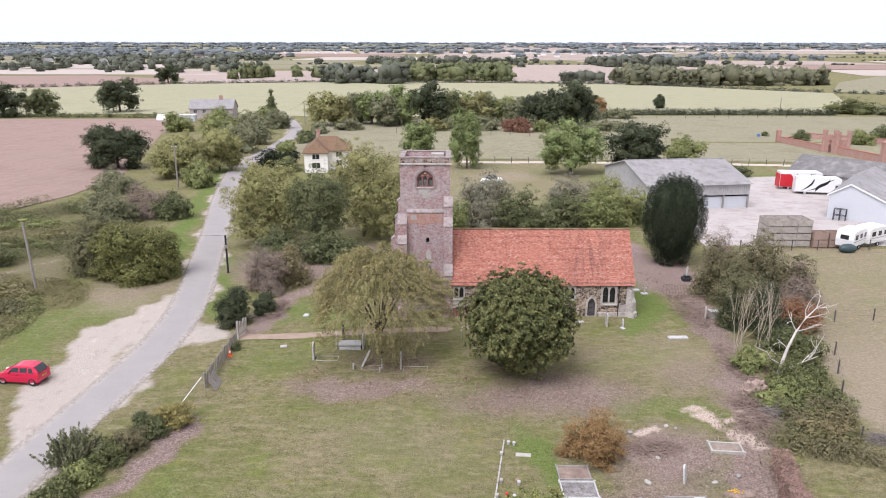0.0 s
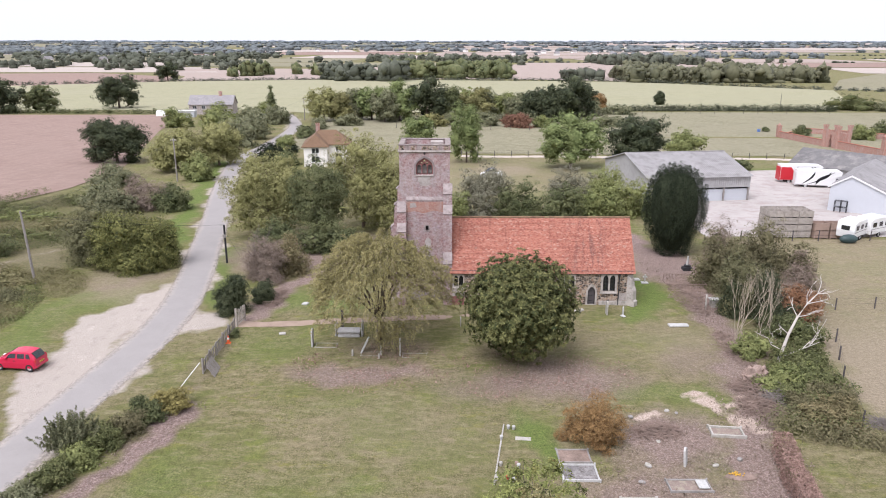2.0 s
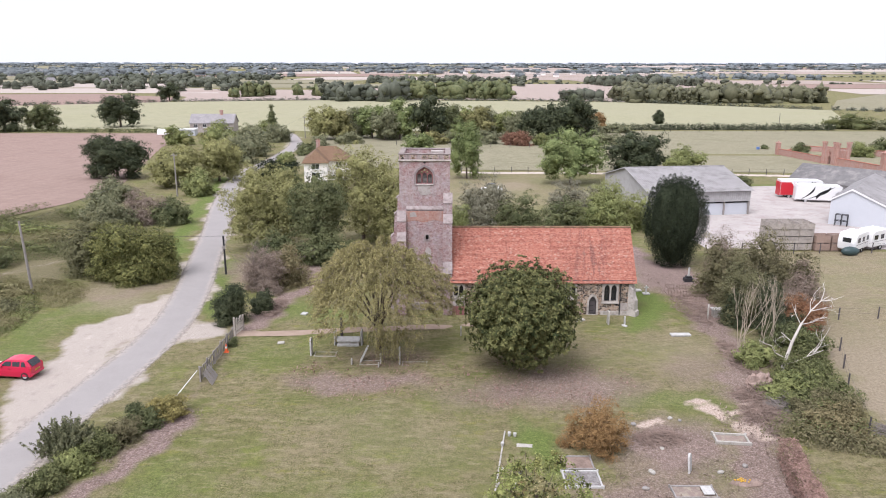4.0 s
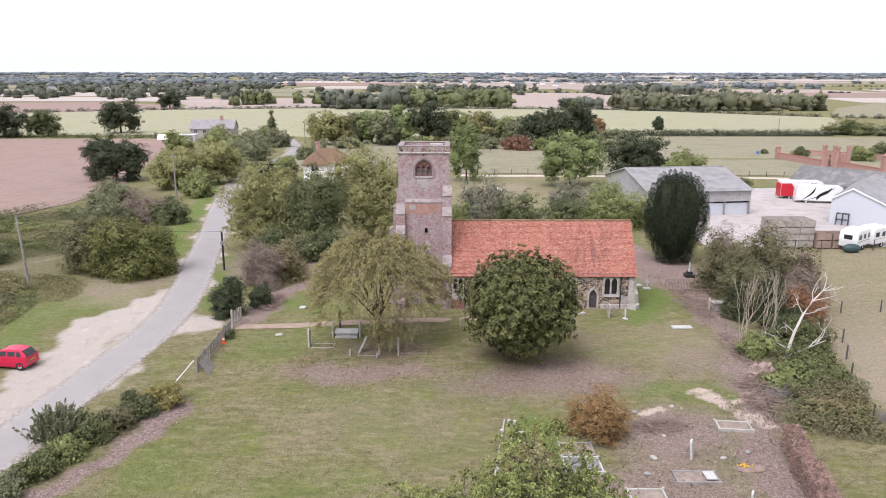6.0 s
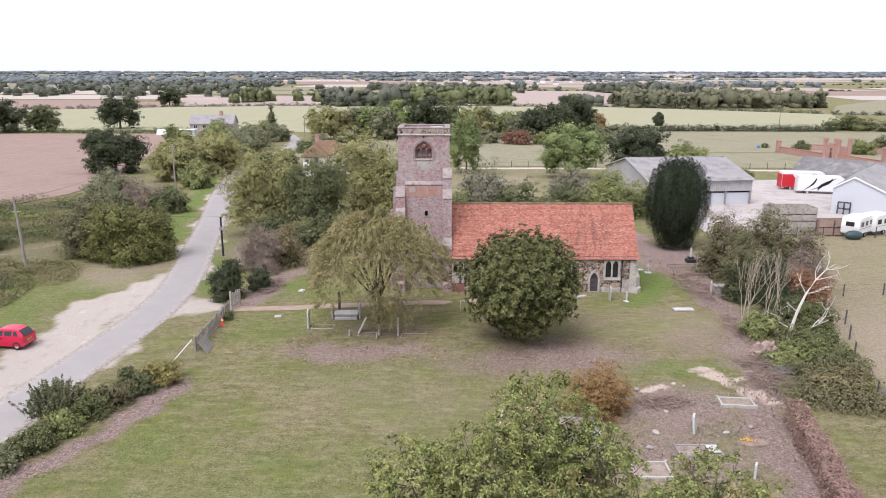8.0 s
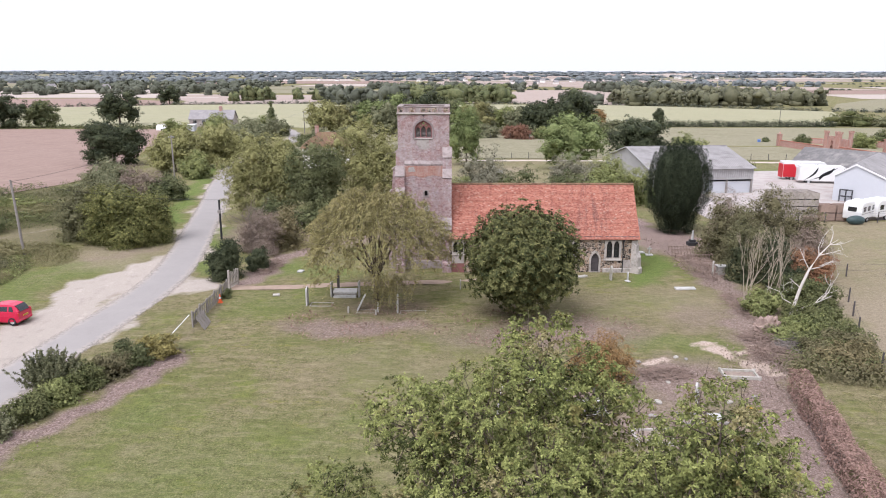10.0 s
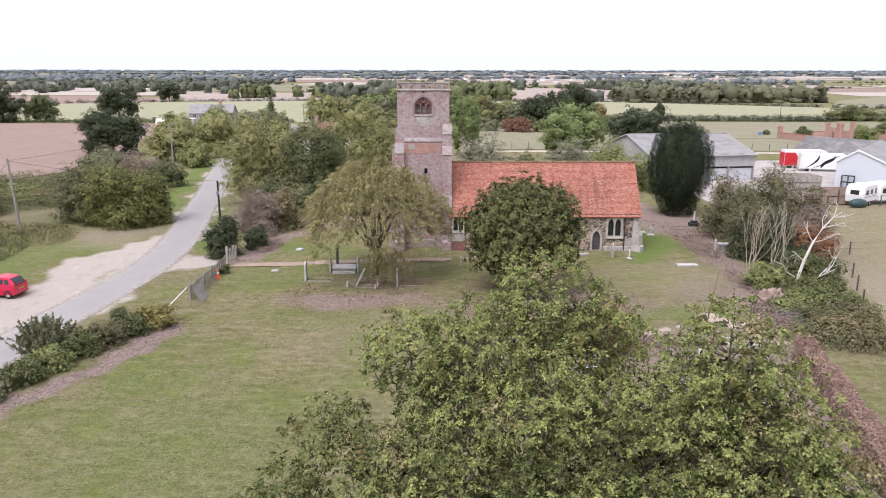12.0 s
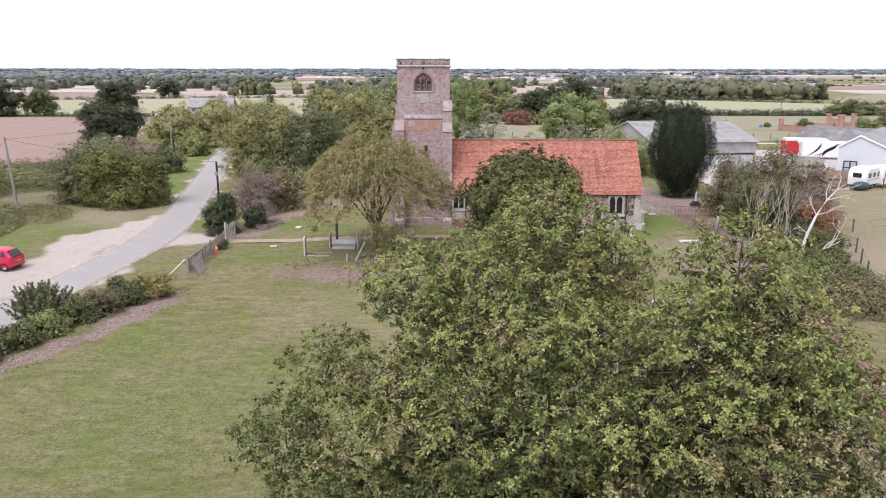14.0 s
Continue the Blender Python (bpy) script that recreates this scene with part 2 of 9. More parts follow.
def tile_material(name, a, b, c3, lichen, streaks=0.0):
    k = Mat(name)
    isl = k.node("ShaderNodeNewGeometry").outputs["Random Per Island"]
    c = k.ramp(isl, [(0.0, a), (0.45, b), (0.9, c3), (1.0, lichen)])
    c = k.mix(k.math('MULTIPLY', k.ramp(k.noise(0.45, 5, 0.65), [(0.45, (0, 0, 0)), (0.75, (1, 1, 1))]), 0.45), c, mul(a, 0.8))
    c = k.mix(k.math('MULTIPLY', k.ramp(k.noise(3.5, 4, 0.7), [(0.5, (0, 0, 0)), (0.8, (1, 1, 1))]), 0.4), c, lichen)
    run = k.noise(1.0, 5, 0.65, k.stretch((1.6, 0.22, 0.22)))
    c = k.mix(k.ramp(run, [(0.56, (0, 0, 0)), (0.72, (0.6, 0.6, 0.6))]), c, mul(a, 0.55))
    if streaks:
        px = k.node("ShaderNodeSeparateXYZ", Vector=k.pos).outputs[0]
        near = k.math('SUBTRACT', 1.0, k.math('DIVIDE', k.math('ABSOLUTE', k.math('SUBTRACT', px, streaks)), 3.2), True)
        drip = k.noise(1.0, 5, 0.7, k.stretch((1.9, 0.3, 0.3)))
        c = k.mix(k.math('MULTIPLY', k.ramp(drip, [(0.49, (0, 0, 0)), (0.63, (0.8, 0.8, 0.8))]), near), c, (0.125, 0.058, 0.052))
    dash = k.noise(1.0, 3, 0.8, k.stretch((4.5, 9.0, 9.0)))
    c = k.mix(k.ramp(dash, [(0.52, (0, 0, 0)), (0.66, (0.55, 0.55, 0.55))]), c, lichen)
    c = k.mix(k.ramp(dash, [(0.36, (0.6, 0.6, 0.6)), (0.46, (0, 0, 0))]), c, mul(a, 0.6))
    k.bump(k.noise(30, 4), 0.3, 0.01)
    return k.done(c, 0.85, 0, 0.2)


TILES = tile_material("roof_tiles_red", (0.27, 0.095, 0.068), (0.36, 0.138, 0.094), (0.42, 0.178, 0.128), (0.43, 0.26, 0.2), 14.4)
TILES_BROWN = tile_material("roof_tiles_brown", (0.14, 0.085, 0.055), (0.19, 0.115, 0.072), (0.23, 0.14, 0.085), (0.24, 0.19, 0.11))
SLATE = mottled("slate_roof", (0.24, 0.225, 0.225), 4, 0.2, 0.7, 0.25, stain=(0.32, 0.3, 0.28))
SHEETROOF = mottled("fibre_cement_roof", (0.27, 0.257, 0.25), 2.2, 0.22, 0.9, 0.2, stain=(0.19, 0.18, 0.172))
OLDSHEET = mottled("old_barn_roof", (0.16, 0.152, 0.148), 1.6, 0.3, 0.95, 0.3, stain=(0.25, 0.235, 0.22))
CLAD = mottled("grey_cladding", (0.38, 0.37, 0.365), 3, 0.1, 0.7, 0.1, stain=(0.32, 0.31, 0.3))
WHITEWALL = mottled("white_render", (0.8, 0.77, 0.72), 3, 0.05, 0.85, 0.1)
WHITECLAD = mottled("white_cladding", (0.5, 0.515, 0.54), 2, 0.05, 0.55, 0.05)
WHITEPAINT = mottled("white_paint", (0.72, 0.715, 0.7), 5, 0.05, 0.35, 0.03, spec=0.5)
REDPAINT = mottled("red_car_paint", (0.5, 0.014, 0.055), 5, 0.06, 0.22, 0.0, spec=0.6)
REDPANEL = mottled("red_lorry_paint", (0.5, 0.02, 0.03), 4, 0.08, 0.4, 0.0, spec=0.5)
BLACK = mottled("black_plastic", (0.02, 0.02, 0.022), 12, 0.3, 0.5, 0.05)
RUBBER = mottled("tyre_rubber", (0.025, 0.025, 0.026), 14, 0.3, 0.85, 0.1)
ALLOY = mottled("alloy_rim", (0.68, 0.68, 0.68), 12, 0.1, 0.35, 0.02, 0.7)
REDLAMP = mottled("red_lens", (0.5, 0.02, 0.02), 12, 0.1, 0.2, 0.0, spec=0.6)
CLEARLAMP = mottled("clear_lens", (0.7, 0.7, 0.68), 12, 0.1, 0.15, 0.0, spec=0.7)
YELLOW = mottled("yellow_plate", (0.7, 0.5, 0.05), 12, 0.05, 0.5, 0.0)
ORANGE = mottled("orange_cone", (0.72, 0.13, 0.04), 12, 0.12, 0.6, 0.05)
PETALS = mottled("yellow_flowers", (0.6, 0.36, 0.05), 20, 0.3, 0.8, 0.3)
BLUE = mottled("blue_plastic", (0.12, 0.2, 0.42), 8, 0.2, 0.5, 0.05)
CRATE = mottled("crate_boards", (0.38, 0.34, 0.3), 6, 0.25, 0.9, 0.3, stain=(0.28, 0.25, 0.22))
CRATE_RED = mottled("crate_boards_brown", (0.31, 0.225, 0.18), 6, 0.25, 0.9, 0.3)
CONCRETE = mottled("yard_concrete", (0.4, 0.363, 0.335), 1.6, 0.14, 0.9, 0.2, stain=(0.32, 0.27, 0.25))
ROOTS = mottled("torn_roots_soil", (0.25, 0.185, 0.15), 10, 0.5, 0.95, 0.8)
EARTH = mottled("bare_earth", (0.24, 0.185, 0.155), 8, 0.35, 0.95, 0.5, stain=(0.3, 0.26, 0.2))


def glass_material(name, tint):
    k = Mat(name)
    return k.done(k.ramp(k.noise(6, 3), [(0.3, mul(tint, 0.6)), (0.7, mul(tint, 1.4))]), 0.08, 0, 0.6)


GLASS = glass_material("dark_window_glass", (0.02, 0.022, 0.025))


def asphalt():
    k = Mat("asphalt_worn")
    fine, wide = k.noise(22, 5, 0.7), k.noise(0.5, 4)
    c = k.ramp(fine, [(0.3, (0.25, 0.231, 0.217)), (0.7, (0.312, 0.29, 0.273))])
    c = k.mix(k.math('MULTIPLY', k.ramp(wide, [(0.4, (0, 0, 0)), (0.7, (1, 1, 1))]), 0.5), c, (0.322, 0.298, 0.278))
    grit = k.attr("edge")[0]
    edge = k.math('ADD', grit, k.math('SUBTRACT', k.noise(1.4, 6, 0.7), 0.5))
    c = k.mix(k.ramp(edge, [(0.28, (0, 0, 0)), (0.66, (0.95, 0.95, 0.95))]), c, (0.372, 0.329, 0.288))
    c = k.mix(k.ramp(k.noise(0.9, 5, 0.75, k.stretch((1, 0.25, 1))), [(0.58, (0, 0, 0)), (0.7, (0.35, 0.35, 0.35))]), c, (0.245, 0.226, 0.21))
    k.bump(fine, 0.25, 0.01)
    fray = k.math('ADD', grit, k.math('MULTIPLY', k.math('SUBTRACT', k.noise(2.6, 7, 0.8), 0.5), 1.5))
    k.put(k.b.inputs["Alpha"], k.ramp(fray, [(0.45, (1, 1, 1)), (1.0, (0, 0, 0))]))
    return k.done(c, 0.9, 0, 0.2)


def gravel(name, a, b):
    k = Mat(name)
    fine = k.noise(14, 6, 0.75)
    c = k.ramp(fine, [(0.3, a), (0.7, b)])
    c = k.mix(k.math('MULTIPLY', k.ramp(k.noise(0.8, 5), [(0.4, (0, 0, 0)), (0.7, (1, 1, 1))]), 0.6), c, mul(a, 0.85))
    k.bump(fine, 0.4, 0.02)
    return k.done(c, 0.95, 0, 0.15)


ASPHALT = asphalt()
GRAVEL = gravel("path_gravel", (0.28, 0.205, 0.155), (0.38, 0.3, 0.235))
TRACK = gravel("track_gravel", (0.42, 0.36, 0.3), (0.54, 0.47, 0.4))


def ground_material():
    """Meadow grass with bare soil, lush and dry drifts, gravel and rough weeds."""
    k = Mat("ground_grass_and_soil")
    fine, mid, wide, huge = k.noise(9, 6, 0.75), k.noise(1.3, 5, 0.65), k.noise(0.16, 4), k.noise(0.02, 3)
    tuft, patchy = k.noise(4.2, 5, 0.8), k.noise(0.55, 6, 0.7)
    grass = k.ramp(fine, [(0.38, (0.07, 0.067, 0.028)), (0.5, (0.172, 0.158, 0.076)), (0.62, (0.31, 0.27, 0.165))])
    grass = k.mix(k.ramp(tuft, [(0.46, (0, 0, 0)), (0.6, (0.6, 0.6, 0.6))]), grass, (0.115, 0.112, 0.048))
    grass = k.mix(k.ramp(mid, [(0.47, (0, 0, 0)), (0.6, (0.65, 0.65, 0.65))]), grass, (0.255, 0.215, 0.138))
    grass = k.mix(k.ramp(patchy, [(0.5, (0, 0, 0)), (0.62, (0.6, 0.6, 0.6))]), grass, (0.238, 0.2, 0.126))
    grass = k.mix(k.ramp(wide, [(0.47, (0, 0, 0)), (0.58, (0.75, 0.75, 0.75))]), grass, (0.13, 0.15, 0.044))
    grass = k.mix(k.ramp(k.noise(0.33, 5, 0.7), [(0.55, (0, 0, 0)), (0.66, (0.75, 0.75, 0.75))]), grass, (0.165, 0.188, 0.05))
    stripes = k.node("ShaderNodeTexWave", Vector=k.stretch((1, 1, 1), 1.25), Scale=0.16, Distortion=4.0, Detail=3)
    grass = k.mix(k.math('MULTIPLY', stripes.outputs["Fac"], 0.22), grass, (0.24, 0.215, 0.115))
    scuff = k.noise(1.0, 4, 0.7, k.stretch((0.55, 1.9, 1.0), 0.75))
    grass = k.mix(k.ramp(scuff, [(0.52, (0, 0, 0)), (0.66, (0.6, 0.6, 0.6))]), grass, (0.3, 0.262, 0.17))
    grass = k.mix(k.ramp(scuff, [(0.34, (0.55, 0.55, 0.55)), (0.46, (0, 0, 0))]), grass, (0.12, 0.118, 0.048))
    moss = k.noise(0.42, 5, 0.75, k.stretch((0.7, 1.5, 1.0), 0.3))
    grass = k.mix(k.ramp(moss, [(0.58, (0, 0, 0)), (0.68, (0.7, 0.7, 0.7))]), grass, (0.2, 0.2, 0.05))
    grass = k.mix(1.0, grass, (1.0, 0.985, 0.93), 'MULTIPLY')
    m1, m2 = k.attr("cover"), k.attr("wear")
    lush = k.ramp(fine, [(0.38, (0.07, 0.112, 0.022)), (0.62, (0.19, 0.235, 0.065))])
    dry = k.ramp(k.math('ADD', k.math('MULTIPLY', fine, 0.5), k.math('MULTIPLY', tuft, 0.5)), [(0.4, (0.22, 0.18, 0.12)), (0.6, (0.38, 0.31, 0.23))])
    soil = k.mix(k.ramp(tuft, [(0.46, (0, 0, 0)), (0.62, (0.8, 0.8, 0.8))]), k.ramp(fine, [(0.36, (0.12, 0.085, 0.074)), (0.5, (0.29, 0.215, 0.19)), (0.64, (0.44, 0.34, 0.305))]), (0.18, 0.12, 0.102))
    grit = k.ramp(fine, [(0.34, (0.33, 0.282, 0.238)), (0.5, (0.45, 0.392, 0.336)), (0.64, (0.53, 0.468, 0.41))])
    grit = k.mix(0.5, grit, (0.405, 0.358, 0.31))
    grit = k.mix(k.ramp(k.noise(0.7, 6, 0.75), [(0.54, (0, 0, 0)), (0.7, (0.7, 0.7, 0.7))]), grit, (0.29, 0.255, 0.22))
    grit = k.mix(k.ramp(k.noise(1.1, 5, 0.7, k.stretch((1, 0.6, 1), 0.4)), [(0.57, (0, 0, 0)), (0.68, (0.6, 0.6, 0.6))]), grit, (0.56, 0.5, 0.44))
    weeds = k.ramp(tuft, [(0.36, (0.05, 0.055, 0.02)), (0.5, (0.1, 0.095, 0.04)), (0.64, (0.18, 0.145, 0.08))])
    chips = k.ramp(fine, [(0.36, (0.28, 0.21, 0.17)), (0.5, (0.47, 0.375, 0.305)), (0.64, (0.62, 0.52, 0.44))])
    brk = k.math('MULTIPLY', k.math('SUBTRACT', k.noise(2.2, 6, 0.75), 0.5), 1.3)

    def on(c, mask, over, lo=0.35, hi=0.65):
        f = k.math('ADD', mask, k.math('MULTIPLY', brk, k.math('MULTIPLY', mask, k.math('SUBTRACT', 1.35, mask))))
        return k.mix(k.ramp(f, [(lo, (0, 0, 0)), (hi, (1, 1, 1))]), c, over)
    c = on(grass, m1[1], lush, 0.2, 0.95)
    c = on(c, m2[0], dry, 0.2, 0.95)
    c = on(c, m2[1], weeds, 0.25, 0.8)
    c = on(c, m1[0], soil, 0.25, 0.9)
    grainy = k.math('ADD', k.math('MULTIPLY', k.noise(6.5, 8, 0.85), 0.6), k.math('MULTIPLY', k.noise(2.4, 4, 0.7), 0.4))
    rugged = k.math('SUBTRACT', 0.9, k.math('MULTIPLY', m2[0], 0.5))
    c = k.mix(rugged, c, k.ramp(grainy, [(0.37, (0.52, 0.52, 0.52)), (0.5, (0.95, 0.95, 0.95)), (0.63, (1.34, 1.34, 1.34))]), 'MULTIPLY')
    c = k.mix(k.math('MULTIPLY', k.ramp(huge, [(0.4, (0, 0, 0)), (0.65, (1, 1, 1))]), 0.25), c, (0.17, 0.16, 0.08))
    rough_edge = k.math('MULTIPLY', k.math('SUBTRACT', k.noise(1.6, 8, 0.8), 0.5), 2.4)
    c = k.mix(k.ramp(k.math('ADD', m1[2], k.math('MULTIPLY', rough_edge, k.math('MULTIPLY', m1[2], k.math('SUBTRACT', 1.3, m1[2])))), [(0.3, (0, 0, 0)), (0.85, (1, 1, 1))]), c, grit)
    c = k.mix(k.ramp(k.math('ADD', m2[2], k.math('MULTIPLY', brk, m2[2])), [(0.3, (0, 0, 0)), (0.58, (1, 1, 1))]), c, chips)
    k.bump(k.math('ADD', fine, tuft), 0.8, 0.12)
    return k.done(c, 0.95, 0, 0.12)


def field_material(name, a, b, rows=0.0, turn=0.0):
    k = Mat(name)
    fine, wide = k.noise(0.9, 6, 0.8), k.noise(0.018, 4, 0.6)
    c = k.ramp(fine, [(0.36, a), (0.64, b)])
    c = k.mix(k.ramp(k.noise(0.12, 5, 0.7), [(0.5, (0, 0, 0)), (0.66, (0.45, 0.45, 0.45))]), c, mul(a, 0.8))
    c = k.mix(k.math('MULTIPLY', k.ramp(wide, [(0.4, (0, 0, 0)), (0.65, (1, 1, 1))]), 0.5), c, mul(b, 0.85))
    if rows:
        w = k.node("ShaderNodeTexWave", Vector=k.stretch((1, 1, 1), turn), Scale=rows, Distortion=1.5, Detail=2)
        c = k.mix(k.math('MULTIPLY', w.outputs["Fac"], 0.12), c, mul(a, 0.8))
    k.bump(fine, 0.5, 0.3)
    return k.done(c, 0.95, 0, 0.1)


F_TILLED = field_material("field_tilled_soil", (0.24, 0.165, 0.135), (0.32, 0.235, 0.195), 0.09, 0.15)
F_CROP = field_material("field_pale_crop", (0.25, 0.245, 0.142), (0.37, 0.35, 0.235), 0.1, 1.2)
F_PASTURE = field_material("field_pasture", (0.18, 0.17, 0.102), (0.29, 0.265, 0.182))
F_STUBBLE = field_material("field_stubble", (0.31, 0.248, 0.21), (0.4, 0.33, 0.285), 0.04, 0.7)
F_PALE = field_material("field_pale_stubble", (0.38, 0.325, 0.28), (0.46, 0.4, 0.35))


# ---- building blocks ----
def mesh_of(name, bm, material):
    me = bpy.data.meshes.new(name)
    bm.normal_update()
    bm.to_mesh(me)
    bm.free()
    me.materials.append(material)
    return me


def part(name, bm, material, parent, label=""):
    ob = new(name, mesh_of(name, bm, material))
    ob.parent = parent
    return tagged(ob, label)


def single(name, bm, material, label, category, group="", kind="", at=(0, 0, 0), rz=0.0):
    ob = new(name, mesh_of(name, bm, material))
    ob.matrix_basis = pose(*at, 0, 0, rz)
    return tagged(ob, label, category, group, kind)


def thing(name, at, label, category, group="", kind="", rz=0.0):
    ob = new(name)
    ob.empty_display_size = 0.3
    ob.matrix_basis = pose(*at, 0, 0, rz)
    return tagged(ob, label, category, group, kind)


def box(bm, x0, x1, y0, y1, z0, z1, bevel=0.0, m=None):
    r = bmesh.ops.create_cube(bm, size=1)
    vs = r["verts"]
    for v in vs:
        v.co = Vector(((x0 + x1) / 2 + v.co.x * (x1 - x0), (y0 + y1) / 2 + v.co.y * (y1 - y0), (z0 + z1) / 2 + v.co.z * (z1 - z0)))
    if bevel:
        es = list({e for v in vs for e in v.link_edges})
        r2 = bmesh.ops.bevel(bm, geom=es, offset=bevel, segments=1, affect='EDGES')
        vs = list({v for f in r2["faces"] for v in f.verts} | {v for v in vs if v.is_valid})
    if m is not None:
        for v in vs:
            v.co = m @ v.co
    return vs


def boxed(*a, **k):
    bm = bmesh.new()
    box(bm, *a, **k)
    return bm


def tube(bm, pts, radii, seg=7, cap=True):
    rings = []
    for i, p in enumerate(pts):
        p = Vector(p)
        d = (Vector(pts[min(i + 1, len(pts) - 1)]) - Vector(pts[max(i - 1, 0)])).normalized()
        a = d.cross(Vector((0, 0, 1)) if abs(d.z) < 0.9 else Vector((1, 0, 0))).normalized()
        b = d.cross(a)
        rings.append([bm.verts.new(p + (a * math.cos(2 * math.pi * j / seg) + b * math.sin(2 * math.pi * j / seg)) * radii[i]) for j in range(seg)])
    for r0, r1 in zip(rings, rings[1:]):
        for j in range(seg):
            bm.faces.new((r0[j], r0[(j + 1) % seg], r1[(j + 1) % seg], r1[j]))
    if cap:
        bm.faces.new(rings[0][::-1])
        bm.faces.new(rings[-1])


def prism(bm, outline, axis, a, b):
    """A solid from an outline in the plane across axis ('x', 'y' or 'z'), between a and b."""
    def at(p, h):
        return {"x": (h, p[0], p[1]), "y": (p[0], h, p[1]), "z": (p[0], p[1], h)}[axis]
    f = [bm.verts.new(at(p, a)) for p in outline]
    g = [bm.verts.new(at(p, b)) for p in outline]
    n = len(outline)
    faces = [bm.faces.new(f), bm.faces.new(g[::-1])]
    for i in range(n):
        faces.append(bm.faces.new((f[i], g[i], g[(i + 1) % n], f[(i + 1) % n])))
    bmesh.ops.recalc_face_normals(bm, faces=faces)


def pierced(bm, outline, holes, axis, a, b):
    """A wall with openings right through it; outline and holes in the plane across axis."""
    from mathutils.geometry import tessellate_polygon

    def at(p, h):
        return {"x": (h, p[0], p[1]), "y": (p[0], h, p[1])}[axis]
    loops = [outline, *holes]
    tris = tessellate_polygon([[Vector((p[0], p[1], 0)) for p in lp] for lp in loops])
    flat = [p for lp in loops for p in lp]
    front, rear = [bm.verts.new(at(p, a)) for p in flat], [bm.verts.new(at(p, b)) for p in flat]
    faces = []
    for t in tris:
        faces.append(bm.faces.new([front[i] for i in t]))
        faces.append(bm.faces.new([rear[i] for i in reversed(t)]))
    k = 0
    for lp in loops:
        n = len(lp)
        for i in range(n):
            p, q = k + i, k + (i + 1) % n
            faces.append(bm.faces.new((front[p], rear[p], rear[q], front[q])))
        k += n
    bmesh.ops.recalc_face_normals(bm, faces=faces)


def arch(xc, z0, w, zs, n=5, rise=1.0):
    """The outline of a pointed opening: sill z0, springing zs."""
    h = w / 2
    pts = [(xc - h, z0), (xc + h, z0)]
    for i in range(n):
        a = radians(60) * i / n
        pts.append((xc - h + w * math.cos(a), zs + w * math.sin(a) * rise))
    pts.append((xc, zs + w * math.sin(radians(60)) * rise))
    for i in range(n - 1, -1, -1):
        a = radians(60) * i / n
        pts.append((xc + h - w * math.cos(a), zs + w * math.sin(a) * rise))
    return pts


def rect(x0, x1, z0, z1):
    return [(x0, z0), (x1, z0), (x1, z1), (x0, z1)]


# ---- foliage ----
def leaf_quads(centre, tang, nor, s, narrow, fold=0.12):
    """Corners of bent leaf blades: base, side, tip, side."""
    side = np.cross(nor, tang)
    s = np.asarray(s)[:, None]
    return np.stack([centre - tang * s * 0.5, centre + side * s * narrow * 0.5 + nor * s * fold,
                     centre + tang * s * 0.5, centre - side * s * narrow * 0.5 + nor * s * fold], axis=1).reshape(-1, 3)


def unit(v):
    return v / (np.linalg.norm(v, axis=1)[:, None] + 1e-9)


def leaf_axes(n, out_dir, rng, droop):
    nor = unit(out_dir * 0.7 + np.array((0, 0, 0.5)) + rng.normal(0, 0.36, (n, 3)))
    tang = rng.normal(0, 1, (n, 3)) + np.array((0, 0, -droop))
    return nor, unit(tang - nor * (tang * nor).sum(axis=1)[:, None])


def leaves(name, centre, out_dir, size, rng, material, narrow=0.55, droop=0.8):
    """One mesh of bent leaf blades at the given places."""
    n = len(centre)
    nor, tang = leaf_axes(n, out_dir, rng, droop)
    return blades(name, leaf_quads(centre, tang, nor, size * rng.uniform(0.6, 1.35, n), narrow), material)


def blades(name, v, material):
    n = len(v) // 4
    return poly_mesh(name, v, np.arange(n * 4).reshape(n, 4), material)


def poly_mesh(name, v, faces, material, smooth=0):
    """A mesh of alike faces, the first of them smooth."""
    n, c = faces.shape
    me = bpy.data.meshes.new(name)
    me.vertices.add(len(v))
    me.vertices.foreach_set("co", v.astype(np.float32).ravel())
    me.loops.add(n * c)
    me.loops.foreach_set("vertex_index", faces.astype(np.int32).ravel())
    me.polygons.add(n)
    me.polygons.foreach_set("loop_start", np.arange(0, n * c, c, dtype=np.int32))
    me.polygons.foreach_set("use_smooth", np.arange(n) < smooth)
    me.update(calc_edges=True)
    me.materials.append(material)
    return me


def ball(sub):
    bm = bmesh.new()
    bmesh.ops.create_icosphere(bm, subdivisions=sub, radius=1)
    bm.verts.ensure_lookup_table()
    out = np.array([v.co[:] for v in bm.verts]), np.array([[v.index for v in f.verts] for f in bm.faces])
    bm.free()
    return out


BALLS = {sub: ball(sub) for sub in (1, 2, 3)}


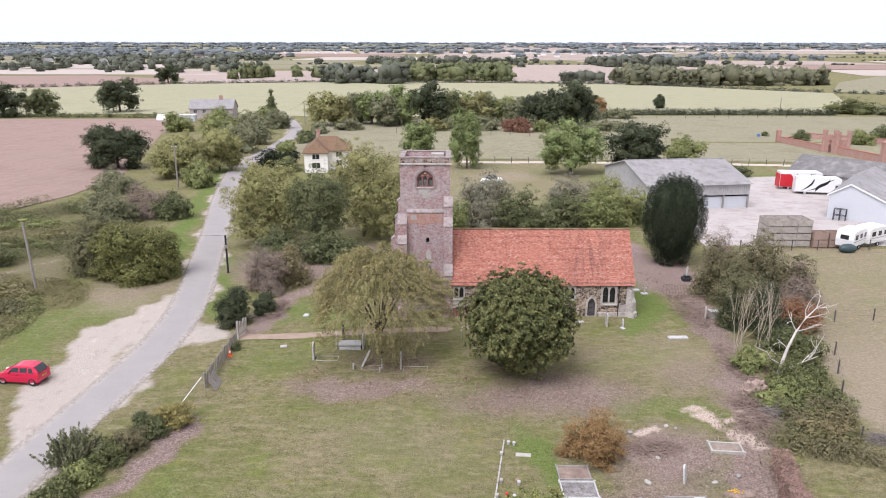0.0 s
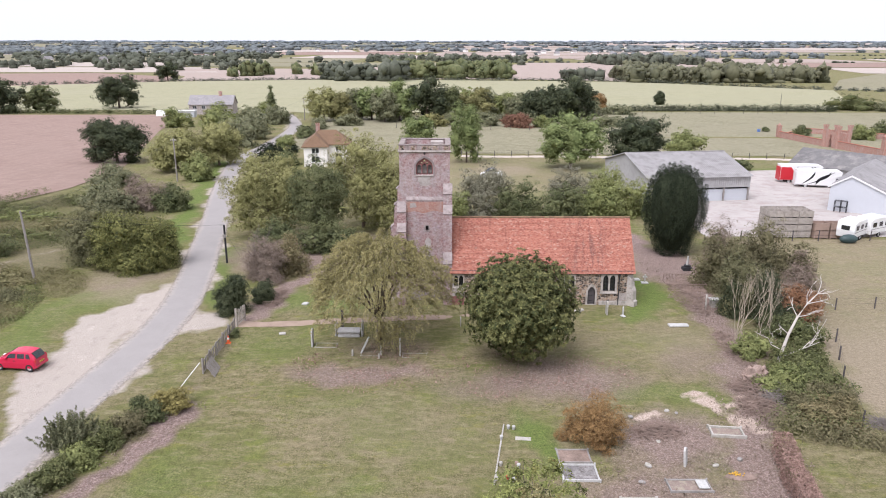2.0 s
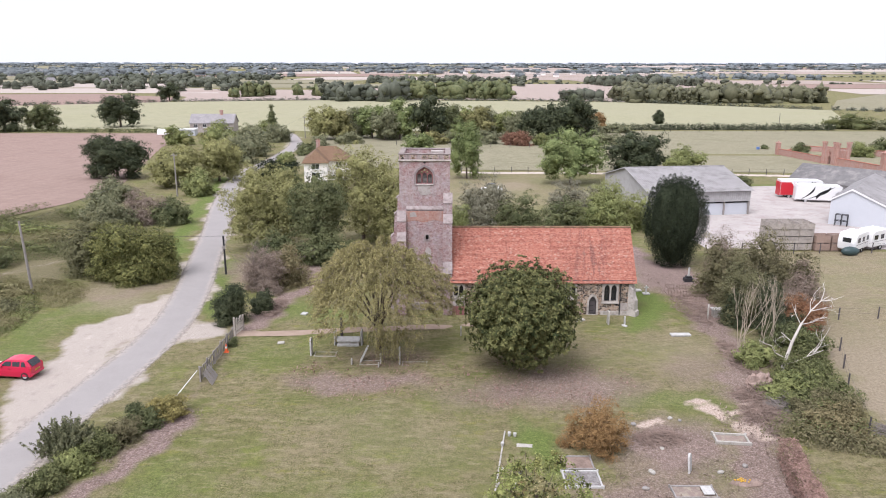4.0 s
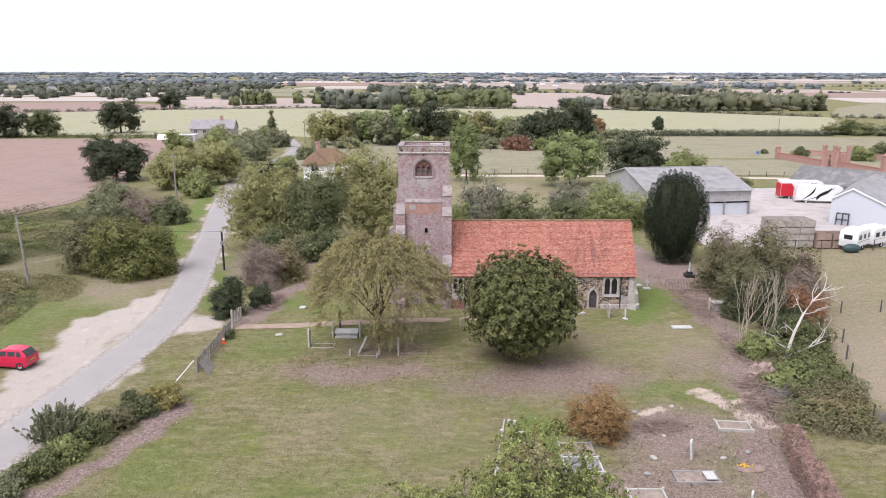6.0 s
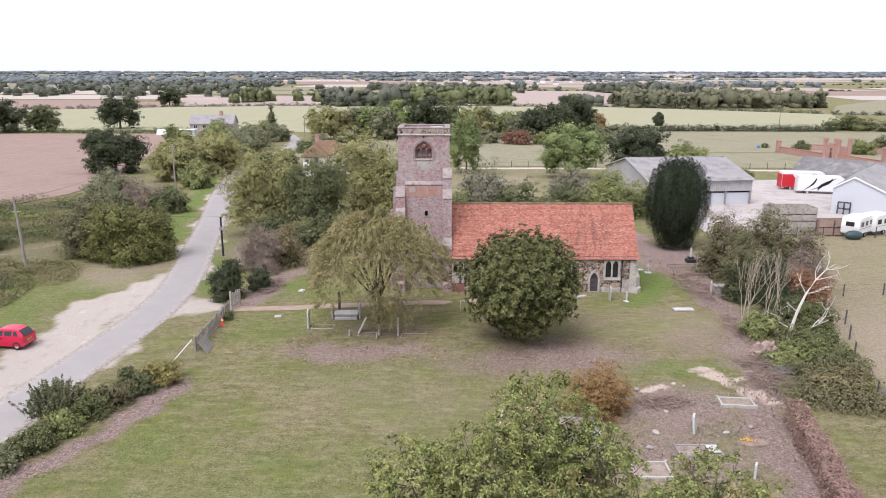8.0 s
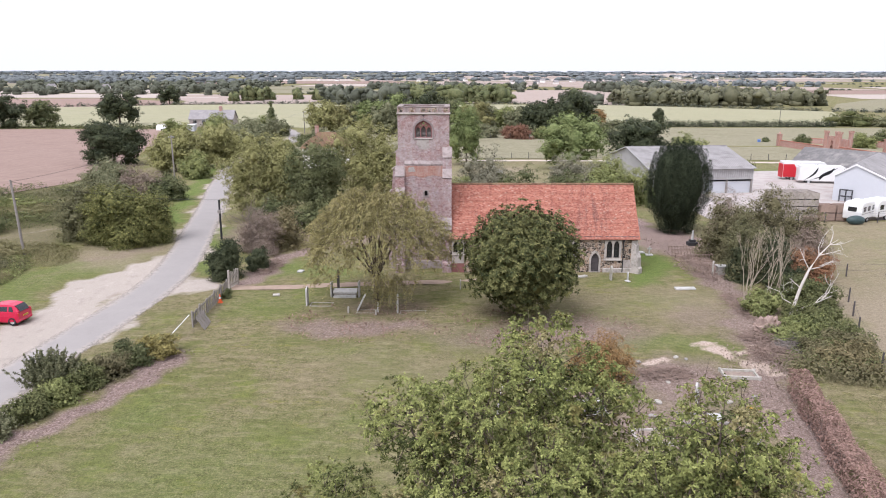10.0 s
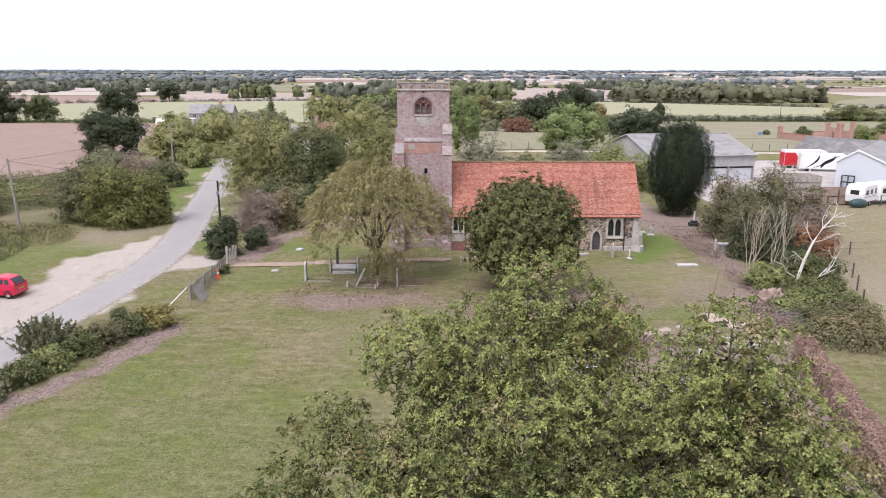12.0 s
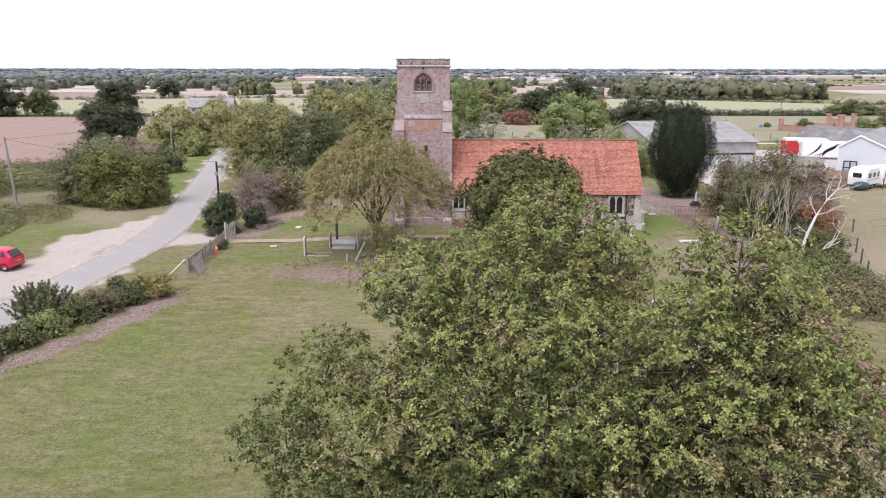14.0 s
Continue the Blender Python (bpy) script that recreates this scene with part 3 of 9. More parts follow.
def mass(rng, lobes, scale, sub=2, lump=0.2):
    """Lumpy closed bodies of foliage filling the lobes of a crown: vertices and triangles."""
    n, tri = BALLS[sub]
    vs, fs = [], []
    for i, lo in enumerate(np.array(lobes, dtype=float)):
        a, b = rng.uniform(2.2, 4.2, (3, 3)), rng.uniform(0, 6.3, (3, 3))
        w = 1 + lump * sum(np.sin(n[:, 0] * a[j, 0] + b[j, 0]) * np.sin(n[:, 1] * a[j, 1] + b[j, 1]) * np.sin(n[:, 2] * a[j, 2] + b[j, 2]) for j in range(3))
        w += rng.uniform(-0.3, 0.3, len(n)) * lump
        vs.append(lo[:3] + n * lo[3:6] * scale * w[:, None])
        fs.append(tri + i * len(n))
    return np.concatenate(vs), np.concatenate(fs)


def leafy_mass(name, body, centre, out_dir, size, rng, material, narrow=0.6, droop=0.8):
    """One mesh: a closed lumpy body under a coat of small pointed leaves."""
    n = len(centre)
    nor, tang = leaf_axes(n, out_dir, rng, droop)
    q = leaf_quads(centre, tang, nor, size * rng.uniform(0.6, 1.35, n), narrow).reshape(-1, 4, 3)[:, [1, 2, 3]].reshape(-1, 3)
    bv, bf = body
    return poly_mesh(name, np.concatenate([bv, q]), np.concatenate([bf, np.arange(len(q)).reshape(-1, 3) + len(bv)]), material, len(bf))


def leaf_tris(centre, tang, nor, s, narrow):
    """Corners of small pointed leaves: two at the base, one at the tip."""
    side = np.cross(nor, tang)
    s = np.asarray(s)[:, None]
    return np.stack([centre - tang * s * 0.4 + side * s * narrow * 0.5, centre - tang * s * 0.4 - side * s * narrow * 0.5, centre + tang * s * 0.6], axis=1).reshape(-1, 3)


def rosettes(rng, tips, axes, per, length, narrow, droop=0.35, open_=0.3, pointed=False):
    """Stars of leaves round shoot tips, each leaf pointing away from its tip and drooping."""
    tips, ax = np.repeat(tips, per, axis=0), np.repeat(unit(axes), per, axis=0)
    n = len(tips)
    d = rng.normal(0, 1, (n, 3))
    d = unit(d - ax * (d * ax).sum(axis=1)[:, None]) + ax * rng.normal(open_, 0.35, n)[:, None] - np.array((0, 0, droop))
    d = unit(d + rng.normal(0, 0.3, (n, 3)) * pointed)
    nor = ax + np.array((0, 0, 0.4)) + rng.normal(0, 0.6 if pointed else 0.25, (n, 3))
    nor = unit(nor - d * (nor * d).sum(axis=1)[:, None])
    s = length * rng.uniform(0.65, 1.25, n)
    at = tips + d * s[:, None] * rng.uniform(0.15 if pointed else 0.45, 2.1 if pointed else 0.75, n)[:, None]
    return leaf_tris(at, d, nor, s, narrow) if pointed else leaf_quads(at, d, nor, s, narrow, 0.08)


def crown_points(rng, lobes, clumps, per, spread, shell=0.55, flat=0.85):
    """Places and outward directions of leaves, in clumps through the outer part of several rounded lobes."""
    lo = np.array(lobes, dtype=float)
    w = (lo[:, 3] * lo[:, 4] * lo[:, 5]) ** (2 / 3)
    pick = rng.choice(len(lo), clumps, p=w / w.sum())
    d = rng.normal(0, 1, (clumps, 3))
    d /= np.linalg.norm(d, axis=1)[:, None]
    if lo[:, 2].min() > 2.6:
        d[:, 2] = np.where(d[:, 2] < -0.6, -d[:, 2] * 0.8, d[:, 2])
    r = shell + (1.02 - shell) * rng.uniform(0, 1, clumps) ** 0.7
    c = lo[pick, :3] + d * lo[pick, 3:] * r[:, None]
    # leave gaps: thin out clumps where a slow wave is low
    wave = np.sin(c[:, 0] * 1.9 + lo[0, 0]) * np.sin(c[:, 1] * 2.3 + 1.7) * np.sin(c[:, 2] * 2.1 + 0.6)
    keep = wave > -0.45 + 0.25 * rng.uniform(-1, 1, clumps)
    c, d = c[keep], d[keep]
    per = np.maximum(1, (per * rng.uniform(0.5, 1.5, len(c))).astype(int))
    cc, dd = np.repeat(c, per, axis=0), np.repeat(d, per, axis=0)
    # every clump is a small dome: leafy above, open below
    off = rng.normal(0, 1, cc.shape)
    off[:, 2] = np.abs(off[:, 2]) * 1.1 - 0.35
    off /= np.linalg.norm(off, axis=1)[:, None]
    off *= (spread * np.repeat(rng.uniform(1.2, 2.3, len(c)), per) * rng.uniform(0.55, 1.05, len(cc)))[:, None] * np.array((1, 1, flat))
    return cc + off, dd * 0.3 + off / (spread * 2.0), c


def crown_core(rng, lobes, n, reach=0.72):
    """Inner foliage that closes a crown: places and directions well inside its lobes."""
    lo = np.array(lobes, dtype=float)
    w = lo[:, 3] * lo[:, 4] * lo[:, 5]
    pick = rng.choice(len(lo), n, p=w / w.sum())
    d = rng.normal(0, 1, (n, 3))
    d /= np.linalg.norm(d, axis=1)[:, None]
    return lo[pick, :3] + d * lo[pick, 3:] * (reach * rng.uniform(0.35, 1, n) ** 0.5)[:, None], d


def make_lobes(rng, w, d, z0, z1, n, rough=0.42):
    """A main body and n smaller lobes round it, for a crown w by d across, from z0 to z1."""
    h = z1 - z0
    lobes = [(0, 0, z0 + h * 0.5, w * 0.41, d * 0.41, h * 0.43)]
    for i in range(n):
        a = 2 * math.pi * (i + rng.uniform(-0.3, 0.3)) * 0.381966
        u = (i + 0.5) / n
        zz = (0.16 if z0 > 1 else 0.08) + (0.68 if z0 > 1 else 0.76) * u + rng.uniform(-0.06, 0.06)
        ring = math.sqrt(max(0.06, 1 - (2 * zz - 0.9) ** 2))
        r = rng.uniform(0.55, 0.72) * ring
        s = rng.uniform(0.75, 1.2) * rough
        lobes.append((math.cos(a) * r * w / 2, math.sin(a) * r * d / 2, z0 + h * zz, w * s / 2, d * s / 2, h * s * 0.5))
    return lobes


def trunk_and_limbs(rng, height, radius, lobes, lean=(0, 0), twigs=()):
    bm = bmesh.new()
    top = Vector((lean[0], lean[1], height))
    pts = [(0, 0, -0.15), (lean[0] * 0.05, lean[1] * 0.05, 0.25), (lean[0] * 0.3, lean[1] * 0.3, height * 0.35), tuple(top * 0.7), tuple(top)]
    tube(bm, pts, [radius * 1.5, radius * 1.1, radius * 0.85, radius * 0.6, radius * 0.25], 9)
    for lo in lobes[1:]:
        c = Vector(lo[:3])
        f = min(0.85, max(0.25, c.z / height * rng.uniform(0.45, 0.7)))
        s = Vector((lean[0] * f, lean[1] * f, height * f))
        mid = s.lerp(c, 0.55) + Vector((rng.uniform(-.1, .1), rng.uniform(-.1, .1), 0.12)) * height * 0.3
        r = radius * rng.uniform(0.2, 0.34)
        tube(bm, [tuple(s), tuple(mid), tuple(c)], [r, r * 0.65, r * 0.25], 6)
        for j in range(2):
            e = c + Vector((rng.normal() * lo[3], rng.normal() * lo[4], rng.normal() * lo[5])) * 0.55
            tube(bm, [tuple(mid.lerp(c, 0.5)), tuple(e)], [r * 0.35, r * 0.1], 5)
    for p in twigs:
        p = Vector(p)
        best = min(lobes, key=lambda l: (Vector(l[:3]) - p).length)
        tube(bm, [tuple(Vector(best[:3])), tuple(p)], [radius * 0.09, radius * 0.03], 4, cap=False)
    return bm


def tree(name, x, y, w, z1, z0, kind, label, seed, clumps=260, per=22, leaf=0.34, spread=0.42, d=None, n=11, radius=None,
         rough=0.42, shell=0.55, group="", category="tree", z=0.0, twigs=0, narrow=0.6, lean=(0, 0), lobes=None, trunk=None, core=0.14):
    rng = np.random.default_rng(seed)
    if y > 80:
        clumps, leaf, per, core = int(clumps * (0.6 if y > 120 else 0.82)), leaf * 0.95, per * 1.2, core * 1.6
    t = thing(name, (x, y, z), label, category, group)
    lobes = lobes or make_lobes(rng, w, d or w * 0.92, z0, z1, n, rough)
    pts, dirs, ends = crown_points(rng, lobes, int(clumps * 0.62), per * 1.9, spread * 0.85, shell)
    size = np.full(len(pts), leaf * 0.78)
    if core:
        more, mdir = crown_core(rng, lobes, int(len(pts) * core))
        pts, dirs = np.concatenate([pts, more]), np.concatenate([dirs, mdir])
        size = np.concatenate([size, np.full(len(more), leaf * 1.6)])
    pts[:, 2] = np.maximum(pts[:, 2], 0.03 + rng.uniform(0, 0.4, len(pts)))
    if y > 80:
        body = mass(rng, lobes, 0.55 if y > 120 else 0.3, 1)
        body[0][:, 2] = np.maximum(body[0][:, 2], 0.05)
        c = new("crown", leafy_mass(name + "_crown", body, pts, dirs, size * 1.08, rng, LEAF[kind], narrow))
    else:
        c = new("crown", leaves(name + "_crown", pts, dirs, size, rng, LEAF[kind], narrow))
    c.parent = t
    part("trunk", trunk_and_limbs(rng, z0 + (z1 - z0) * 0.72, radius or max(0.08, w * 0.022), lobes, lean, ends[:twigs]), trunk or BARK, t)
    return t


def bush(name, x, y, w, d, h, kind, label, seed, clumps=160, per=20, leaf=0.25, spread=0.3, n=7, category="bush", group="", rz=0.0, narrow=0.6, z=0.0):
    """A shrub, leafy to the ground."""
    rng = np.random.default_rng(seed)
    if y > 80:
        clumps, leaf, per = int(clumps * (0.55 if y > 120 else 0.75)), leaf * 0.95, per * 1.15
    t = thing(name, (x, y, z), label, category, group, rz=rz)
    lobes = [(lx, ly, max(0.1, lz - h * 0.22), rx, ry, rz_) for lx, ly, lz, rx, ry, rz_ in make_lobes(rng, w, d, 0.0, h * 1.06, n, 0.5)]
    pts, dirs, ends = crown_points(rng, lobes, int(clumps * 0.65), per * 1.75, spread * 0.85, 0.6)
    more, mdir = crown_core(rng, lobes, int(len(pts) * (0.12 if y < 60 else 0.2)))
    size = np.concatenate([np.full(len(pts), leaf * 0.8), np.full(len(more), leaf * (1.8 if narrow > 0.3 else 1.2))])
    pts, dirs = np.concatenate([pts, more]), np.concatenate([dirs, mdir])
    pts[:, 2] = np.abs(pts[:, 2]) + 0.02
    if y > 60 and narrow > 0.3:
        body = mass(rng, lobes, 0.55 if y > 120 else 0.3, 1)
        body[0][:, 2] = np.maximum(body[0][:, 2], 0.03)
        c = new("foliage", leafy_mass(name + "_foliage", body, pts, dirs, size * 1.08, rng, LEAF[kind], narrow))
    else:
        c = new("foliage", leaves(name + "_foliage", pts, dirs, size, rng, LEAF[kind], narrow))
    c.parent = t
    bm = bmesh.new()
    for lo in lobes[1:]:
        tube(bm, [(lo[0] * 0.15, lo[1] * 0.15, -0.05), (lo[0] * 0.6, lo[1] * 0.6, lo[2] * 0.6), (lo[0], lo[1], lo[2])], [0.05, 0.035, 0.015], 5)
    part("branchwork", bm, BARK, t)
    return t


def thicket(name, line, width, h, kind, label, seed, step=1.0, per=60, leaf=0.3, category="hedge", wild=0.5, z=0.0):
    """A hedge or scrub along a line of places, leafy to the ground."""
    rng = np.random.default_rng(seed)
    pts = []
    dirs = []
    for (xa, ya), (xb, yb) in zip(line, line[1:]):
        L = math.hypot(xb - xa, yb - ya)
        for i in range(max(1, int(L / step))):
            f = (i + rng.uniform(0, 1)) * step / L
            cx, cy = xa + (xb - xa) * f, ya + (yb - ya) * f
            hh, ww = h * rng.uniform(1 - wild, 1 + wild * 0.5), width * rng.uniform(1 - wild * 0.5, 1 + wild * 0.5)
            d = rng.normal(0, 1, (per, 3))
            d /= np.linalg.norm(d, axis=1)[:, None]
            d[:, 2] = np.abs(d[:, 2])
            r = rng.uniform(0.6, 1.05, per)[:, None]
            pts.append(np.array((cx, cy, 0)) + d * r * np.array((max(ww / 2, step * 0.7), max(ww / 2, step * 0.7), hh)) + rng.normal(0, leaf * 0.4, (per, 3)))
            dirs.append(d)
    p = np.concatenate(pts)
    p[:, 2] = np.abs(p[:, 2]) + 0.02 + z
    ob = new(name, leaves(name, p, np.concatenate(dirs), leaf, rng, LEAF[kind]))
    return tagged(ob, label, category, "", "stuff")


def woodland(name, places, h, kind, label, seed, per=40, leaf=1.3, wide=0.95, sub=1, bodies=4):
    """Far trees that nobody could count, joined: lumpy rounded crowns edged with leaf sprays."""
    rng = np.random.default_rng(seed)
    lobes, pts, dirs = [], [], []
    for x, y, z in places:
        hh = h * rng.uniform(0.6, 1.15)
        ww = hh * wide * rng.uniform(0.75, 1.25)
        mine = [(x, y, z + hh * 0.4, ww * 0.46, ww * 0.46, hh * 0.56), (x, y, z + hh * 0.12, ww * 0.5, ww * 0.5, hh * 0.26)]
        for _ in range(bodies - 2):
            mine.append((x + rng.uniform(-.42, .42) * ww, y + rng.uniform(-.42, .42) * ww, z + hh * rng.uniform(0.25, 0.8), ww * rng.uniform(0.18, 0.3), ww * rng.uniform(0.18, 0.3), hh * rng.uniform(0.14, 0.24)))
        lobes += mine
        lo = np.array(mine)[rng.integers(0, bodies, per)]
        d = unit(rng.normal(0, 1, (per, 3)))
        q = lo[:, :3] + d * lo[:, 3:] * rng.uniform(0.75, 1.12, (per, 1))
        q[:, 2] = np.maximum(q[:, 2], z + 0.1)
        pts.append(q)
        dirs.append(d)
    body = mass(rng, lobes, 0.8, sub, 0.3)
    ob = new(name, leafy_mass(name, body, np.concatenate(pts), np.concatenate(dirs), leaf, rng, LEAF[kind], 0.75))
    return tagged(ob, label, "trees", "", "stuff")


# ---- ground ----
def seg_distance(px, py, line):
    best = np.full(px.shape, 1e9)
    for (xa, ya), (xb, yb) in zip(line, line[1:]):
        dx, dy = xb - xa, yb - ya
        f = np.clip(((px - xa) * dx + (py - ya) * dy) / (dx * dx + dy * dy), 0, 1)
        best = np.minimum(best, np.hypot(px - xa - f * dx, py - ya - f * dy))
    return best


def blot(px, py, x, y, rx, ry, turn=0.0, soft=0.5):
    c, s = math.cos(radians(turn)), math.sin(radians(turn))
    u, v = ((px - x) * c + (py - y) * s) / rx, (-(px - x) * s + (py - y) * c) / ry
    return np.clip((1 + soft - np.hypot(u, v)) / (2 * soft), 0, 1)


def band(px, py, line, half, soft=0.6):
    return np.clip((half + soft - seg_distance(px, py, line)) / (2 * soft), 0, 1)


def land(x, y):
    """The height of the land: level round the church, rising a little towards the skyline."""
    f = np.clip((y - 900) / 3200, 0, 1)
    return 13 * f * f * (3 - 2 * f)


ROAD = [(-29.5, -60), (-28.2, 0), (-27.0, 20), (-26.2, 32), (-25.9, 40), (-25.6, 46), (-25.1, 52), (-24.7, 58.8), (-25.1, 66), (-26.6, 75), (-28.6, 84), (-31.0, 95),
        (-33.6, 106), (-36.6, 118), (-39.6, 132), (-42.2, 146), (-43.2, 158), (-42.6, 170), (-42.2, 190), (-43.5, 212), (-47, 228), (-53, 246), (-62, 262)]


def ground():
    def axis(parts):
        a = np.concatenate([np.arange(lo, hi, st) for lo, hi, st in parts] + [[parts[-1][1]]])
        return a
    xs = axis([(-4900, -900, 400), (-900, -200, 50), (-200, -80, 8), (-80, -40, 1.0), (-40, 42, 0.6), (42, 100, 2.0), (100, 240, 10), (240, 900, 60), (900, 4900, 400)])
    ys = axis([(-900, -100, 100), (-100, 20, 8), (20, 92, 0.6), (92, 170, 1.5), (170, 300, 10), (300, 900, 50), (900, 4900, 160)])
    X, Y = np.meshgrid(xs, ys)
    px, py = X.ravel(), Y.ravel()
    near = np.clip(1 - np.abs(py - 60) / 60, 0, 1) * np.clip(1 - np.abs(px) / 70, 0, 1)
    bumpy = 0.035 * (np.sin(px * 0.9 + 1.3 * np.sin(py * 0.5)) + np.sin(py * 1.1 + np.sin(px * 0.7)))
    onroad = np.clip(seg_distance(px, py, ROAD) / 2 - 1.3, 0, 1)
    pz = land(px, py) + bumpy * near * onroad
    n = len(px)
    cover, wear = np.zeros((n, 4), np.float32), np.zeros((n, 4), np.float32)
    cover[:, 3] = wear[:, 3] = 1

    gx, gy = px, py
    px = gx + 0.7 * np.sin(gy * 0.55 + 2 * np.sin(gx * 0.21)) + 0.4 * np.sin(gy * 1.7 + gx * 0.9)
    py = gy + 0.6 * np.sin(gx * 0.6 + 2 * np.sin(gy * 0.19)) + 0.4 * np.sin(gx * 1.9 - gy * 0.8)

    def lay(a, ch, v, k=1.0):
        a[:, ch] = np.maximum(a[:, ch], v * k)
    # bare soil and leaf litter
    lay(cover, 0, blot(px, py, -5.6, 51.2, 5.6, 1.9, 0, 0.4), 0.82)
    lay(cover, 0, blot(px, py, -4.2, 56.5, 4.0, 3.0, 0, 0.5), 0.5)
    # below the chestnut: part bare soil, part the tree's shade put into colour
    lay(cover, 0, blot(px, py, 8.5, 50.2, 8.5, 3.6, 6, 0.5), 0.8)
    lay(cover, 0, blot(px, py, 20.5, 53.0, 3.6, 4.0, 0, 0.6), 0.6)
    lay(cover, 0, blot(px, py, 14.8, 41.4, 4.6, 4.0, 0, 0.5), 0.95)
    lay(cover, 1, blot(px, py, 18.0, 39.6, 2.4, 1.6, 0, 0.6), 0.6)
    lay(cover, 0, blot(px, py, 13.0, 36.2, 5.6, 3.4, 0, 0.5), 0.8)
    lay(cover, 0, band(px, py, [(24, 92), (25.2, 84), (25.5, 72), (25.6, 62), (24.4, 54), (22.0, 47.5), (20.2, 41), (18.8, 34), (17.0, 26)], 1.6, 0.8), 1.0)
    lay(cover, 0, blot(px, py, 25.5, 80.0, 5.0, 7.0, 0, 0.3), 0.9)
    lay(cover, 0, band(px, py, [(-10.5, 84), (-14, 74), (-16.8, 67), (-18.0, 62.5)], 1.3, 0.7), 1.0)
    lay(cover, 0, blot(px, py, -15.0, 84.0, 11.0, 9.0, 0, 0.3), 0.8)
    lay(cover, 0, band(px, py, [(-17.0, 45.6), (-18.6, 41.5), (-20.6, 35), (-23.6, 25), (-26, 15)], 1.0, 0.5), 1.0)
    lay(cover, 0, band(px, py, [(-17.9, 46), (-17.7, 60)], 0.5, 0.5), 0.5)
    lay(cover, 0, band(px, py, [(-29.5, 76), (-35, 70)], 1.6, 1.2), 0.45)
    # lush grass
    lay(cover, 1, band(px, py, [(19.2, 63.5), (21.0, 71), (21.8, 82)], 1.7, 1.0), 1.0)
    lay(cover, 1, blot(px, py, -13.5, 57.0, 4.5, 5.0, 0, 0.8), 0.5)
    lay(cover, 1, blot(px, py, -7.0, 46.5, 6.0, 2.4, 10, 0.8), 0.4)
    lay(cover, 1, blot(px, py, -12.5, 66.6, 5.5, 2.8, -8, 0.4), 0.75)
    lay(cover, 1, blot(px, py, -11.0, 30.0, 9.5, 8.5, 0, 0.8), 0.55)
    lay(cover, 1, blot(px, py, -15.5, 37.0, 2.0, 3.0, 20, 0.7), 0.6)
    lay(cover, 1, blot(px, py, -4.0, 36.0, 3.0, 1.2, 20, 0.7), 0.5)
    lay(cover, 1, blot(px, py, 6.5, 41.6, 1.3, 3.4, 0, 0.4), 1.0)
    lay(cover, 1, blot(px, py, 16.5, 48.0, 5.0, 1.8, -10, 0.5), 0.6)
    lay(cover, 1, band(px, py, [(-35, 38), (-36, 50), (-36.5, 60), (-31.5, 70)], 2.2, 1.2), 0.6)
    lay(cover, 1, band(px, py, [(-32.5, 80), (-37, 100), (-43, 130), (-46, 150)], 1.7, 0.8), 0.95)
    lay(cover, 1, band(px, py, [(-21.5, 66), (-23.8, 76), (-27, 86)], 1.2, 0.6), 0.8)
    lay(cover, 1, band(px, py, [(33, 140), (72, 138)], 6, 3), 0.8)
    # gravel lay-by and road edges
    lay(cover, 2, band(px, py, [(-27.6, 44), (-28.6, 52), (-29.0, 58), (-27.9, 64), (-27.4, 69)], 2.0, 0.5), 1.0)
    lay(cover, 2, blot(px, py, -29.6, 55.5, 2.6, 5.5, 8, 0.2), 1.0)
    lay(cover, 2, band(px, py, [(-29.3, 50), (-30.0, 55), (-30.5, 60), (-29.8, 64), (-28.4, 68.5)], 2.0, 0.5), 1.0)
    lay(cover, 2, blot(px, py, -22.0, 61.3, 2.4, 2.6, 0, 0.3), 0.95)
    lay(cover, 2, band(px, py, ROAD, 2.2, 0.5), 0.8)
    lay(wear, 0, band(px, py, [(-54, 70), (-49.4, 77.2), (-48.8, 82.6), (-45.4, 86.6), (-43, 90)], 1.0, 0.7), 1.0)
    lay(cover, 2, band(px, py, [(-49.8, 76.6), (-48.8, 82.6), (-45.4, 86.6)], 0.5, 0.6), 0.5)
    lay(cover, 1, band(px, py, [(-34.6, 50), (-35.0, 55), (-37.6, 64.5), (-36.4, 68.4)], 1.5, 1.0), 0.7)
    lay(cover, 0, blot(px, py, -26.9, 53.8, 0.5, 1.0, 0, 0.5), 0.9)
    lay(cover, 0, blot(px, py, -26.8, 59.6, 0.5, 1.2, 0, 0.5), 0.9)
    # dry paddocks
    lay(wear, 0, np.clip((px - 29.5 + (py - 55) * -0.12) / 3, 0, 1) * (py < 91) * (py > 20) * (1 - 0.42 * np.clip((py - 56) / 9, 0, 1)), 1.0)
    lay(wear, 0, blot(px, py, 10, 57, 9, 5, 0, 0.6), 0.4)
    lay(wear, 0, blot(px, py, 20, 57, 5, 5, 0, 0.6), 0.5)
    lay(wear, 0, blot(px, py, -3, 43, 10, 6, 0, 0.7), 0.35)
    lay(wear, 0, blot(px, py, -33, 72, 5, 6, 0, 0.5), 0.7)
    lay(wear, 0, blot(px, py, 12, 140, 8, 7, 0, 0.4), 0.8)
    lay(wear, 0, blot(px, py, 8, 135, 30, 24, 0, 0.5), 0.5)
    lay(cover, 1, blot(px, py, 40, 146, 30, 6, 0, 0.5), 0.45)
